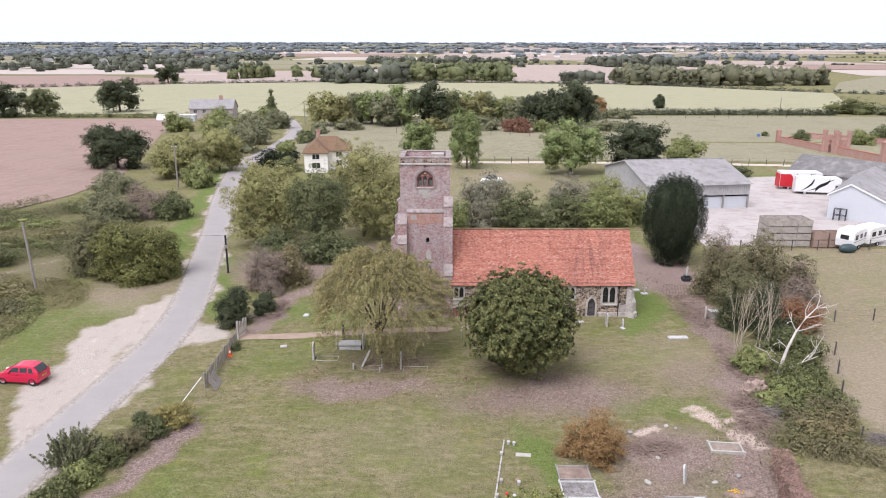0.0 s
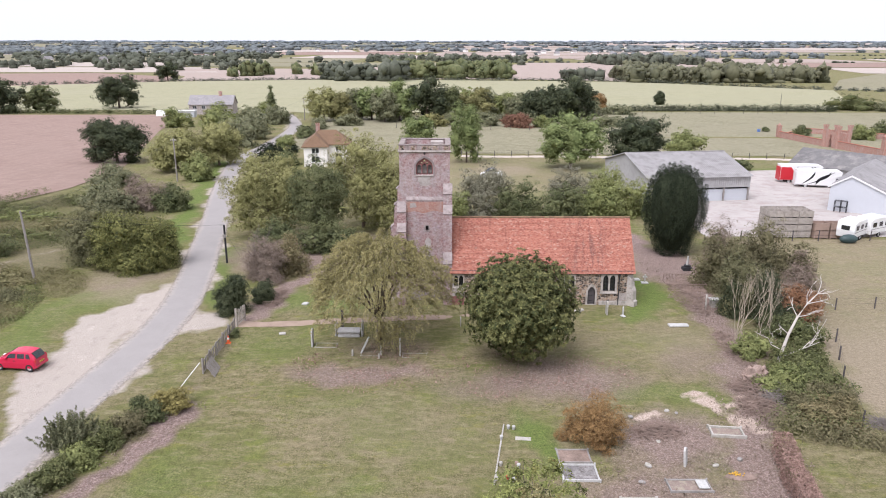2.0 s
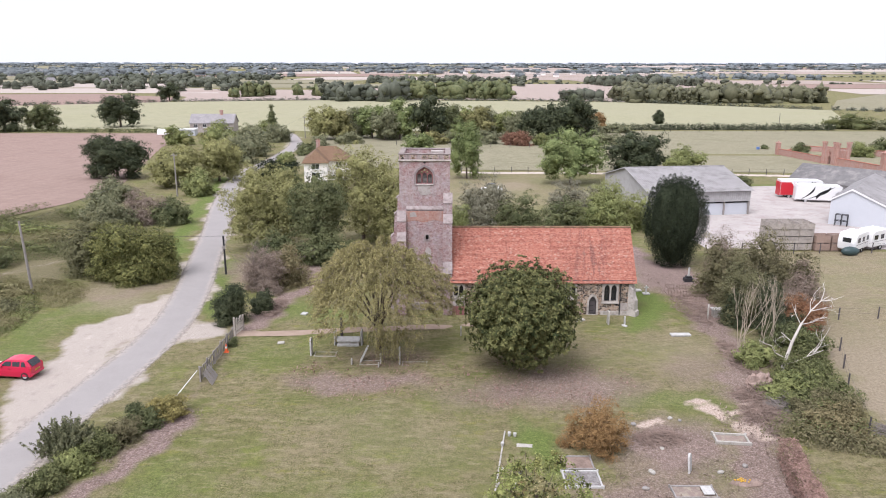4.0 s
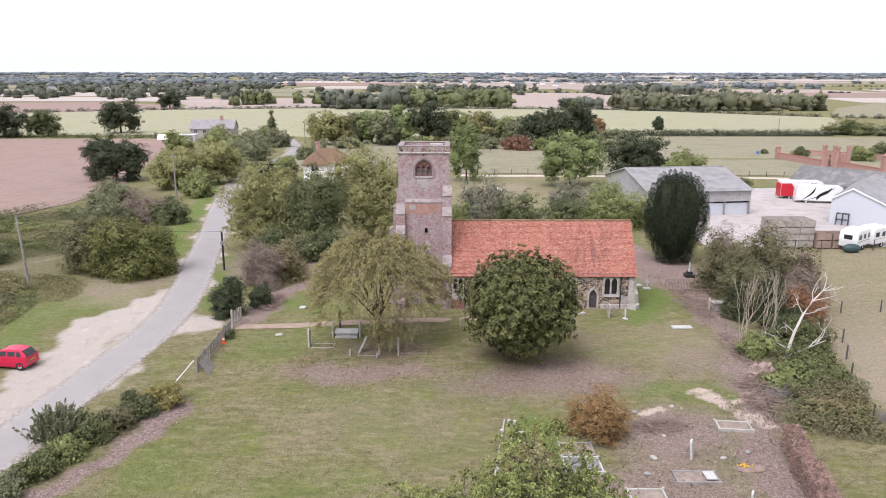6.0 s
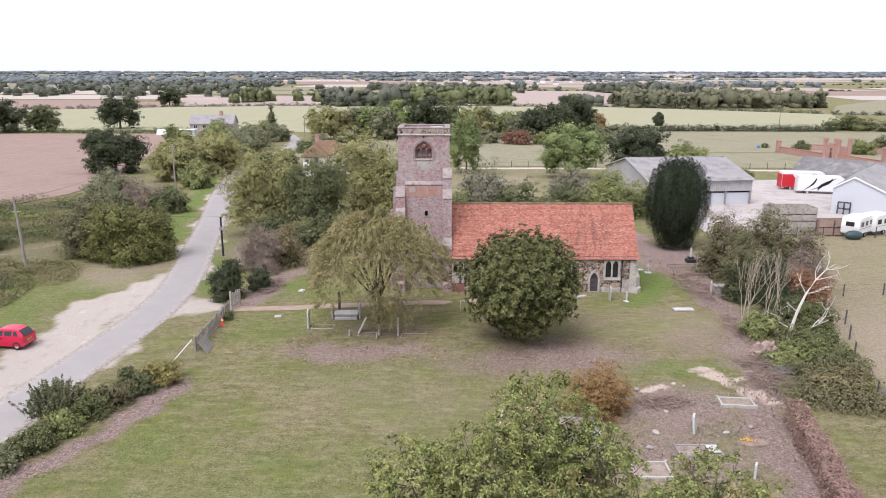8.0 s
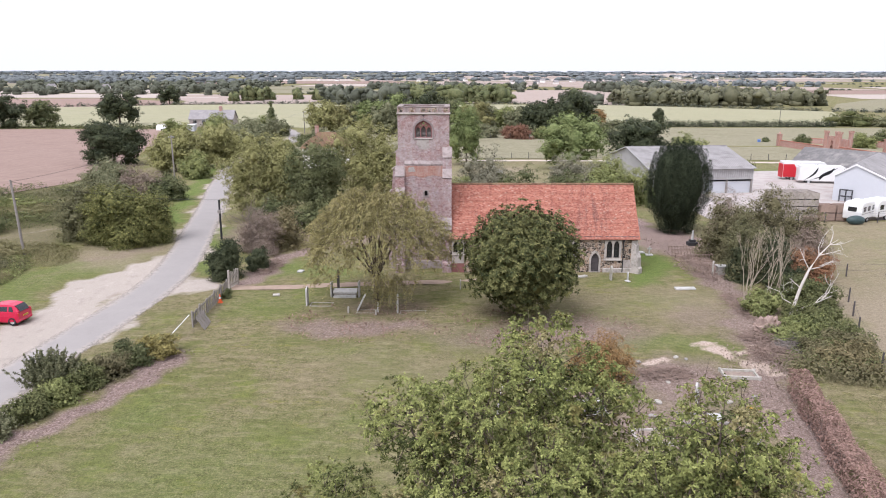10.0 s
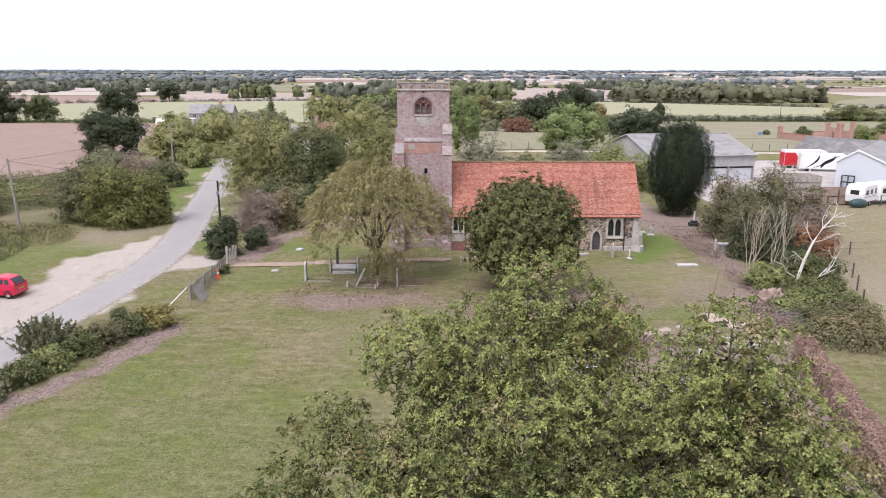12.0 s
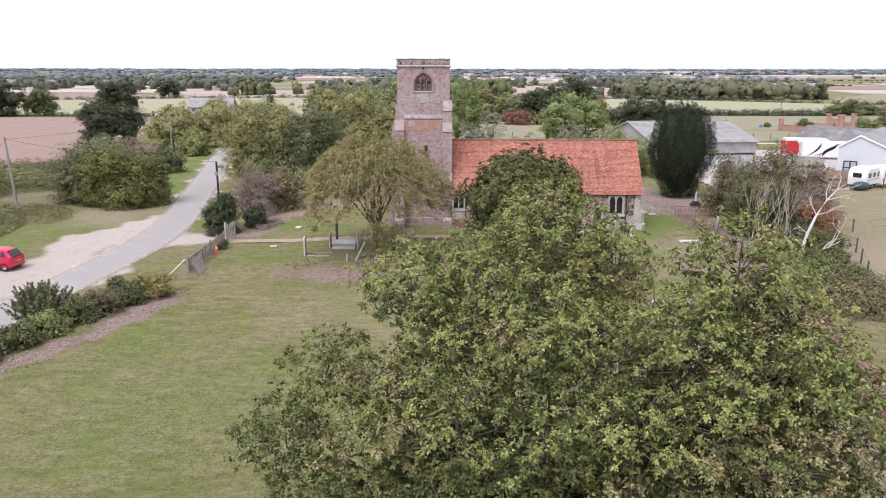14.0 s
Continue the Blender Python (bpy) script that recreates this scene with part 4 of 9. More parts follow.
    # sawdust and wood chips
    for bx, by, br, bs in ((18.4, 47.8, 0.7, 0.5), (18.9, 46.5, 0.8, 0.8), (19.7, 45.3, 0.9, 0.7), (20.6, 44.3, 1.0, 0.6), (21.2, 43.5, 0.7, 0.5), (20.2, 47.3, 0.6, 0.4)):
        lay(wear, 2, blot(px, py, bx, by, br, bs, 20, 0.7), 0.85)
    lay(wear, 2, blot(px, py, 21.0, 47.8, 1.2, 0.8, 20, 0.6), 0.6)
    lay(wear, 2, blot(px, py, 14.2, 44.4, 1.2, 0.6, 0, 0.5), 0.8)
    # rough weeds of the left verge
    lay(wear, 1, np.clip((-39.5 - px) / 3, 0, 1) * (py < 115) * (py > 20), 0.55)
    lay(wear, 0, np.clip((-40.5 - px) / 3, 0, 1) * (py < 100) * (py > 20) * np.clip(np.sin(px * 0.5 + 1.5 * np.sin(py * 0.23)) + 0.3, 0, 1), 0.6)
    px, py = gx, gy
    me = bpy.data.meshes.new("ground")
    nx, ny = len(xs), len(ys)
    idx = np.arange(nx * ny).reshape(ny, nx)
    quads = np.stack([idx[:-1, :-1], idx[:-1, 1:], idx[1:, 1:], idx[1:, :-1]], axis=-1).reshape(-1, 4)
    me.vertices.add(n)
    me.vertices.foreach_set("co", np.stack([px, py, pz], axis=1).astype(np.float32).ravel())
    me.loops.add(len(quads) * 4)
    me.loops.foreach_set("vertex_index", quads.astype(np.int32).ravel())
    me.polygons.add(len(quads))
    me.polygons.foreach_set("loop_start", np.arange(0, len(quads) * 4, 4, dtype=np.int32))
    me.update(calc_edges=True)
    for nm, data in (("cover", cover), ("wear", wear)):
        at = me.color_attributes.new(nm, 'FLOAT_COLOR', 'POINT')
        at.data.foreach_set("color", data.ravel())
    me.materials.append(ground_material())
    tagged(new("ground", me), "mown churchyard grass with bare soil patches and verges", "ground", "", "structure")


ground()


def smooth_line(line, step=1.5):
    out = []
    P = [line[0], *line, line[-1]]
    for i in range(1, len(P) - 2):
        p0, p1, p2, p3 = (Vector(q) for q in P[i - 1:i + 3])
        n = max(1, int((p2 - p1).length / step))
        for j in range(n):
            t = j / n
            out.append(0.5 * ((2 * p1) + (p2 - p0) * t + (2 * p0 - 5 * p1 + 4 * p2 - p3) * t * t + (3 * p1 - p0 - 3 * p2 + p3) * t ** 3))
    out.append(Vector(line[-1]))
    return out


def ribbon(name, line, half, z, material, label, category, ragged=0.12, seed=1):
    """A road or path: a strip with a slight camber and ragged edges."""
    rng = np.random.default_rng(seed)
    bm = bmesh.new()
    col = bm.verts.layers.float_color.new("edge")
    pts = smooth_line(line, 0.7)
    rows = []
    for i, p in enumerate(pts):
        d = (pts[min(i + 1, len(pts) - 1)] - pts[max(i - 1, 0)]).normalized()
        nrm = Vector((-d.y, d.x))
        row = []
        for f in (-1, -0.8, -0.4, 0, 0.4, 0.8, 1):
            w = half * f + (rng.uniform(-ragged, ragged) if abs(f) == 1 else 0)
            v = bm.verts.new((p.x + nrm.x * w, p.y + nrm.y * w, z * (1 - 0.85 * abs(f) ** 2)))
            e = 1.15 if abs(f) == 1 else 0.62 if abs(f) > 0.7 else 0.08
            v[col] = (e, e, e, 1)
            row.append(v)
        rows.append(row)
    for r0, r1 in zip(rows, rows[1:]):
        for a, b, c, d in zip(r0, r0[1:], r1[1:], r1):
            bm.faces.new((a, b, c, d))
    bmesh.ops.recalc_face_normals(bm, faces=bm.faces)
    for f in bm.faces:
        f.smooth = True
    return single(name, bm, material, label, category, kind="structure")


ribbon("road", ROAD, 2.2, 0.07, ASPHALT, "worn grey asphalt lane with gravelly edges", "road", 0.05)
ribbon("path", [(-18.6, 61.2), (-17.6, 61.2), (-14, 61.3), (-8, 62.2), (-2, 62.9), (2, 63.3), (6, 63.9)], 0.62, 0.06, GRAVEL, "narrow pale gravel path across the churchyard", "path", 0.1)
ribbon("track", [(4, 158.5), (12, 157.6), (24, 157.8), (48, 156.5), (74, 154), (88, 150)], 1.3, 0.08, TRACK, "pale gravel farm track across the pasture", "track", 0.2)


def field(name, pts, z, material, label):
    bm = bmesh.new()
    vs = [bm.verts.new((x, y, float(land(x, y)) + z)) for x, y in pts]
    f = bm.faces.new(vs)
    if f.normal.z < 0:
        f.normal_flip()
    return single(name, bm, material, label, "field", kind="structure")


def strip_field(name, x0, x1, y0, y1, z, material, label, skew=0.0):
    """A far field, laid over the land in steps so that it follows its rise."""
    bm = bmesh.new()
    n = max(2, int((y1 - y0) / 120))
    rows = []
    for i in range(n + 1):
        y = y0 + (y1 - y0) * i / n
        rows.append([bm.verts.new((x0 + skew * i / n, y, float(land(0, y)) + z)), bm.verts.new((x1 + skew * i / n, y, float(land(0, y)) + z))])
    for r0, r1 in zip(rows, rows[1:]):
        bm.faces.new((r0[0], r0[1], r1[1], r1[0]))
    return single(name, bm, material, label, "field", kind="structure")


field("field", [(-69, 108), (-64, 122), (-63, 140), (-80, 205), (-86, 246), (-160, 246), (-330, 252), (-330, 60), (-90, 70)], 0.08, F_TILLED, "bare pinkish-brown tilled field")
field("field", [(-330, 262), (-70, 262), (-46, 254), (-10, 256), (60, 262), (136, 262), (165, 300), (196, 372), (110, 445), (-60, 470), (-160, 445), (-330, 360)], 0.09, F_CROP, "pale green ripening crop field")
field("field", [(-39, 240), (-38, 168), (-20, 166), (4, 162), (74, 158.5), (100, 149), (140, 180), (170, 256), (136, 257), (60, 257)], 0.07, F_PASTURE, "grazed pale green pasture")
field("field", [(34.5, 91.5), (70, 91.5), (90, 118), (78, 142), (56, 140), (44, 136), (34, 124)], 0.06, CONCRETE, "pale concrete farmyard")

# ---- the far plain ----
far_rng = np.random.default_rng(77)
names = {F_STUBBLE.name: "tan stubble field far off", F_PASTURE.name: "green pasture far off", F_PALE.name: "pale straw-coloured field far off",
         F_CROP.name: "pale green crop field far off", F_TILLED.name: "brown tilled field far off"}
field("far_field", [(-330, 366), (-232, 398), (-168, 446), (-182, 500), (-262, 556), (-330, 545)], 0.1, F_TILLED, "pinkish-brown tilled field beyond the crop")
field("far_field", [(-164, 450), (-62, 474), (-84, 560), (-112, 640), (-240, 664), (-214, 560), (-178, 506)], 0.11, F_STUBBLE, "tan stubble field beyond the crop")
field("far_field", [(-58, 476), (40, 474), (112, 450), (150, 560), (205, 690), (60, 730), (-80, 690)], 0.12, F_STUBBLE, "tan stubble field beyond the crop")
field("far_field", [(200, 380), (330, 330), (470, 470), (330, 560), (250, 470)], 0.13, F_PASTURE, "green pasture beyond the wood")
hedge_places, tree_places = [], []
y = 560.0
row = 0
while y < 3300:
    depth = 90 + (y - 400) * 0.2
    x = -0.8 * y - 150 + far_rng.uniform(-80, 0)
    while x < 0.8 * y + 150:
        wdt = far_rng.uniform(170, 400) * (0.55 + y / 2200)
        wooded = x + wdt / 2 < -0.2 * y and y > 680
        pick = far_rng.uniform()
        m = F_PASTURE if pick < (0.55 if wooded else 0.2) else F_TILLED if pick > 0.93 else F_PALE if pick > 0.6 else F_STUBBLE
        if far_rng.uniform() < 0.88 and not (y < 660 and -240 < x + wdt / 2 < 200):
            strip_field("far_field", x, x + wdt * 0.98, y + far_rng.uniform(0, 14), y + depth * 0.95, 0.14 + 0.00004 * y + 0.004 * row, m, names[m.name], far_rng.uniform(-60, 60))
        row = (row + 1) % 40
        # hedge along the far side, with a few trees in it
        if far_rng.uniform() < 0.7:
            gap = 5 + y * 0.0045
            f0, f1 = sorted(far_rng.uniform(0, 1, 2))
            for i in range(int(wdt * (f1 - f0) / gap)):
                xx, yy = x + wdt * f0 + (i + far_rng.uniform()) * gap, y + depth * 0.975 + far_rng.uniform(-3, 3)
                hedge_places.append((xx, yy, float(land(xx, yy))))
        for i in range(int(far_rng.integers(0, 7 if wooded else 3))):
            cx, cy = x + wdt * far_rng.uniform(), y + depth * (0.975 if far_rng.uniform() < 0.8 else far_rng.uniform())
            for j in range(int(far_rng.integers(1, 8 if wooded else 4))):
                xx, yy = cx + far_rng.normal(0, 12 + y * 0.006), cy + far_rng.normal(0, 5)
                tree_places.append((xx, yy, float(land(xx, yy))))
        x += wdt
    y += depth


def far_belt(places, lo, hi, *a, **k):
    woodland("hedgerow_trees", [p_ for p_ in places if lo <= p_[1] < hi], *a, **k)


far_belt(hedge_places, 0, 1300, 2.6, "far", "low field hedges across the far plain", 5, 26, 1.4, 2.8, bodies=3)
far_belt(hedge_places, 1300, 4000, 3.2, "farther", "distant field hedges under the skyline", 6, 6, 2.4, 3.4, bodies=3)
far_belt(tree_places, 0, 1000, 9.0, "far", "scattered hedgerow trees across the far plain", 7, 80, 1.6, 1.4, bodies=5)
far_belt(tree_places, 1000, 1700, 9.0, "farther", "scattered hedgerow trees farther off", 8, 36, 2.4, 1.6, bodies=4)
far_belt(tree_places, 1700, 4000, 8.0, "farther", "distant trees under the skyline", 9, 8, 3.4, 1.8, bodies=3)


def wood(x0, x1, y0, y1, n, h, kind, label, seed, per=40, leaf=1.2, wide=0.95, bodies=4, sub=1):
    r = np.random.default_rng(seed)
    woodland("wood", [(float(a), float(b), float(land(a, b))) for a, b in zip(r.uniform(x0, x1, n), r.uniform(y0, y1, n))], h, kind, label, seed, per, leaf, wide, sub, bodies)


wood(110, 228, 434, 505, 130, 11.0, "olivewood", "belt of mixed woodland beyond the crop field", 11, 120, 1.1, 1.0, 6)
wood(150, 230, 434, 470, 30, 9.0, "olivewood", "grey-green trees along the belt of wood", 22, 120, 1.1, 0.9, 6)
wood(-34, 44, 478, 520, 62, 12.5, "oak", "dark belt of wood beyond the crop field", 12, 120, 1.1, 1.0, 6)
wood(-76, -28, 448, 486, 24, 12.5, "far", "tall grey-green copse at the field edge", 13, 180, 1.05, 1.0, 6)
wood(62, 104, 462, 490, 11, 8.0, "far", "row of trees at the field edge", 14, 200, 0.95, 1.2)
wood(-152, -124, 500, 535, 12, 10, "oak", "small copse in stubble fields", 15, 200, 0.95)
wood(-112, -84, 520, 560, 7, 9, "oak", "small copse in stubble fields", 23, 200, 0.95)
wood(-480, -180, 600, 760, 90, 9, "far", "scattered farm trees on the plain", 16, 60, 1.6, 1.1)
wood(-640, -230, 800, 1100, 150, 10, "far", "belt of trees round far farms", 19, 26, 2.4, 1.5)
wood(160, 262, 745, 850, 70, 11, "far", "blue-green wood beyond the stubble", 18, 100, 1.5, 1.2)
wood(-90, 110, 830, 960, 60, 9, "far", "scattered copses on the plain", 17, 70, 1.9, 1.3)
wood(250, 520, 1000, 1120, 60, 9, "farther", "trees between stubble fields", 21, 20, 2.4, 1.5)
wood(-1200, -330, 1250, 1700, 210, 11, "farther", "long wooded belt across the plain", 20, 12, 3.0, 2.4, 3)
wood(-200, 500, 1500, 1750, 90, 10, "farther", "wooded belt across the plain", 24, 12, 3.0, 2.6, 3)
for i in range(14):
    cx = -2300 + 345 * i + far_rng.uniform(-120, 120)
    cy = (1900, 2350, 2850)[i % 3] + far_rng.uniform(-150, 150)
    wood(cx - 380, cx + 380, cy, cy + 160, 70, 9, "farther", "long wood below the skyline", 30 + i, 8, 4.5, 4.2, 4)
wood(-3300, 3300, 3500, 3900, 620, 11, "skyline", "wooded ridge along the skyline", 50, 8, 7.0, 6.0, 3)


def far_house(x, y, w, h, roofm, rz):
    t = thing("far_house", (x, y, float(land(x, y))), "pale small house of a far village", "house", "far village houses", rz=rz)
    part("wall", boxed(-w / 2, w / 2, -3, 3, 0, h), WHITEWALL, t)
    bm = bmesh.new()
    prism(bm, [(-3.4, h), (3.4, h), (0, h + 3)], "x", -w / 2 - 0.3, w / 2 + 0.3)
    part("roof", bm, roofm, t)


for i in range(40):
    cx, cy = [(-420, 900), (-300, 1500), (150, 1250), (520, 1900), (-800, 1700), (900, 2200)][i % 6]
    far_house(cx + far_rng.normal(0, 130), cy + far_rng.normal(0, 60), far_rng.uniform(7, 11), far_rng.uniform(3, 4), SLATE, far_rng.uniform(0, 180))


# ---- the church ----
church = thing("church", (0, 0, 0), "medieval parish church of flint and brick with red tiled nave roof", "church")
NX0, NX1, NY0, NY1, EAVE, RIDGE_Y, RIDGE_Z = 1.0, 18.55, 66.42, 73.68, 3.5, 70.05, 7.84


def nave():
    # south wall, with its openings right through
    holes = [arch(1.58, 1.9, 0.40, 2.62), arch(2.08, 1.9, 0.40, 2.62), arch(12.26, 1.78, 0.42, 2.6), arch(12.78, 1.78, 0.42, 2.6),
             arch(14.67, 0.06, 0.72, 1.26), arch(15.98, 1.42, 0.5, 2.6), arch(16.64, 1.42, 0.5, 2.6), rect(6.2, 7.0, 1.8, 2.8)]
    wall = bmesh.new()
    pierced(wall, rect(NX0, NX1, -0.2, EAVE), holes, "y", NY0, NY0 + 0.7)
    part("nave_wall", wall, FLINT, church, "flint rubble wall with pale mortar")
    rear = bmesh.new()
    box(rear, NX0, NX1, NY1 - 0.7, NY1, -0.2, EAVE)
    part("nave_wall", rear, FLINT, church)
    for xa, xb in ((NX1 - 0.7, NX1), (NX0, NX0 + 0.5)):
        g = bmesh.new()
        prism(g, [(NY0 + 0.7, -0.2), (NY1 - 0.7, -0.2), (NY1 - 0.7, EAVE), (RIDGE_Y, RIDGE_Z - 0.35), (NY0 + 0.7, EAVE)], "x", xa, xb)
        part("gable_wall", g, FLINT, church)
    # plinth, wall plate, patches of render and brick
    part("plinth", boxed(15.4, NX1, NY0 - 0.1, NY0 - 0.003, -0.1, 0.42, bevel=0.03), STONE, church, "pale stone plinth")
    part("wall_plate", boxed(NX0, NX1 + 0.1, NY0 - 0.1, NY0 - 0.004, EAVE - 0.16, EAVE - 0.02), DARKWOOD, church, "dark timber under the eaves")
    part("brick_patch", boxed(1.25, 2.4, NY0 - 0.05, NY0 - 0.005, -0.05, 0.85), BRICKRED, church, "patch of red brickwork")
    part("render_patch", boxed(1.25, 2.4, NY0 - 0.045, NY0 - 0.005, 0.86, 1.72), PLASTER, church)
    part("render_patch", boxed(17.3, 18.0, NY0 - 0.02, NY0 - 0.004, 0.45, 1.2), PLASTER, church)

    def window(lights, x0, x1, z0, z1, sill):
        w = bmesh.new()
        pierced(w, rect(x0, x1, z0, z1), lights, "y", NY0 - 0.045, NY0 + 0.2)
        win = part("window", w, STONE, church, "two-light pointed window in pale stone")
        part("window_sill", boxed(x0 - 0.06, x1 + 0.06, NY0 - 0.12, NY0 - 0.046, z0 - sill, z0, bevel=0.02), STONE, win)
        for lp in lights:
            xs, zs = [p[0] for p in lp], [p[1] for p in lp]
            part("pane", boxed(min(xs) - 0.03, max(xs) + 0.03, NY0 + 0.21, NY0 + 0.225, min(zs) - 0.03, max(zs) + 0.03), GLASS, win, "dark leaded glass")
            bars = bmesh.new()
            for i in range(1, 5):
                zz = min(zs) + (max(zs) - min(zs)) * i / 5
                box(bars, min(xs), max(xs), NY0 + 0.195, NY0 + 0.208, zz - 0.012, zz + 0.012)
            box(bars, sum(xs) / len(xs) - 0.01, sum(xs) / len(xs) + 0.01, NY0 + 0.195, NY0 + 0.208, min(zs), max(zs) - 0.06)
            part("glazing_bar", bars, IRON, win)
    window([holes[0], holes[1]], 1.27, 2.39, 1.76, 3.06, 0.12)
    window([holes[2], holes[3]], 11.94, 13.1, 1.64, 3.08, 0.12)
    window([holes[5], holes[6]], 15.52, 17.1, 1.28, 3.08, 0.14)
    # priest's door
    d = bmesh.new()
    pierced(d, arch(14.67, 0.0, 1.06, 1.22), [arch(14.67, 0.06, 0.72, 1.26)], "y", NY0 - 0.07, NY0 + 0.15)
    frame_ = part("door_surround", d, STONE, church, "pale pointed stone door surround")
    leaf_ = bmesh.new()
    prism(leaf_, arch(14.67, 0.05, 0.74, 1.26), "y", NY0 + 0.16, NY0 + 0.22)
    dl = part("door", leaf_, DARKWOOD, church, "closed dark boarded door")
    for i in range(3):
        part("strap_hinge", boxed(14.3, 14.8, NY0 + 0.145, NY0 + 0.159, 0.35 + i * 0.5, 0.39 + i * 0.5), IRON, dl)
    pipe = bmesh.new()
    tube(pipe, [(17.25, NY0 - 0.1, 0.05), (17.25, NY0 - 0.1, 3.05)], [0.05, 0.05], 8)
    box(pipe, 17.15, 17.35, NY0 - 0.2, NY0 - 0.005, 3.0, 3.16)
    part("downpipe", pipe, IRON, church, "black iron downpipe")
    # diagonal corner buttress of pale stone
    b = bmesh.new()
    prism(b, [(0, -0.2), (0.95, -0.2), (0.95, 0.45), (0.8, 0.58), (0.76, 1.5), (0.55, 1.9), (0.46, 2.6), (0, 3.05)], "y", -0.34, 0.34)
    for v in b.verts:
        v.co = pose(NX1 - 0.35, NY0 + 0.3, 0, 0, 0, -42) @ v.co
    part("buttress", b, STONE, church, "stepped pale stone corner buttress")
    b = bmesh.new()
    for zz in range(7):
        box(b, NX1 - 0.5 + 0.1 * (zz % 2), NX1 + 0.03, NY0 - 0.03, NY0 + 0.3, 0.45 + zz * 0.38, 0.45 + zz * 0.38 + 0.34, bevel=0.02)
    part("quoins", b, STONE, church)


def tiled_slope(parent, x0, x1, ya, za, yb, zb, mat_, seed, tw=0.22, course=0.13):
    """Overlapping tiles from the eave (ya, za) up to the ridge (yb, zb), joined: too small to pick apart."""
    rng = np.random.default_rng(seed)
    L = math.hypot(yb - ya, zb - za)
    uy, uz = (yb - ya) / L, (zb - za) / L
    ny, nz = -uz, uy
    if nz < 0:
        ny, nz = -ny, -nz
    nrow, ncol = int(L / course), int((x1 - x0) / tw)
    quads = []
    for r in range(nrow):
        s0, s1 = r * course - 0.03, (r + 1) * course + 0.02
        sag = 0.03 * math.sin(r * 0.5)
        for c in range(-1, ncol + 1):
            xa = x0 + (c + 0.5 * (r % 2)) * tw + rng.uniform(-0.01, 0.01)
            xb = min(xa + tw * 0.96, x1)
            xa = max(xa, x0)
            if xb - xa < 0.03:
                continue
            h0, h1 = 0.026 + rng.uniform(0, 0.03), 0.012
            wob = 0.035 * math.sin(xa * 0.55) * math.sin(math.pi * r / nrow)
            P = [(xa, s0, h0 + wob), (xb, s0, h0 + wob + rng.uniform(-.006, .006)), (xb, s1, h1 + wob), (xa, s1, h1 + wob)]
            q = [(x, ya + uy * s + ny * h, za + uz * s + nz * h) for x, s, h in P]
            e = [(x, ya + uy * (s0) + ny * (wob - 0.01), za + uz * (s0) + nz * (wob - 0.01)) for x in (xa, xb)]
            quads.append((q, e))
    verts, faces = [], []
    for q, e in quads:
        k = len(verts)
        verts += [*q, *e]
        faces += [(k, k + 1, k + 2, k + 3), (k + 4, k + 5, k + 1, k)]
    me = bpy.data.meshes.new("roof_tiles")
    me.from_pydata(verts, [], faces)
    me.materials.append(mat_)
    ob = new("roof_tiles", me)
    ob.parent = parent
    ob["kind"] = "stuff"
    return ob


def nave_roof():
    r = bmesh.new()
    ex = 0.2
    sl = (RIDGE_Z - EAVE) / (RIDGE_Y - NY0)
    ya, za = NY0 - ex, EAVE - ex * sl
    yb = 2 * RIDGE_Y - ya
    prism(r, [(ya, za), (RIDGE_Y, RIDGE_Z), (yb, za), (yb - 0.02, za - 0.1), (RIDGE_Y, RIDGE_Z - 0.24), (ya + 0.02, za - 0.1)], "x", NX0, NX1 + 0.16)
    roof = part("roof", r, TILES, church, "steep red clay-tiled roof")
    tiled_slope(roof, NX0 + 0.02, NX1 + 0.2, ya - 0.03, za - 0.03, RIDGE_Y, RIDGE_Z, TILES, 3)
    tiled_slope(roof, NX0 + 0.02, NX1 + 0.2, yb + 0.03, za - 0.03, RIDGE_Y, RIDGE_Z, TILES, 4, 0.6, 0.31)
    cap = bmesh.new()
    n = 38
    for i in range(n):
        xa = NX0 + (NX1 + 0.2 - NX0) * i / n
        tube(cap, [(xa, RIDGE_Y, RIDGE_Z - 0.03), (xa + (NX1 + 0.2 - NX0) / n * 1.03, RIDGE_Y, RIDGE_Z - 0.02)], [0.13, 0.12], 8)
    part("ridge_tiles", cap, TILES_BROWN, roof, "lichened ridge tiles")
    part("verge_board", boxed(NX1 + 0.165, NX1 + 0.2, NY0, NY0 + 0.01, EAVE - 0.2, EAVE), DARKWOOD, roof)


CAPSTONE = mottled("worn_capstone", (0.33, 0.282, 0.266), 6, 0.35, 0.95, 0.4, stain=(0.21, 0.165, 0.155))
TX0, TX1, TY0, TY1, TTOP = -3.8, 0.98, 68.12, 72.75, 15.27


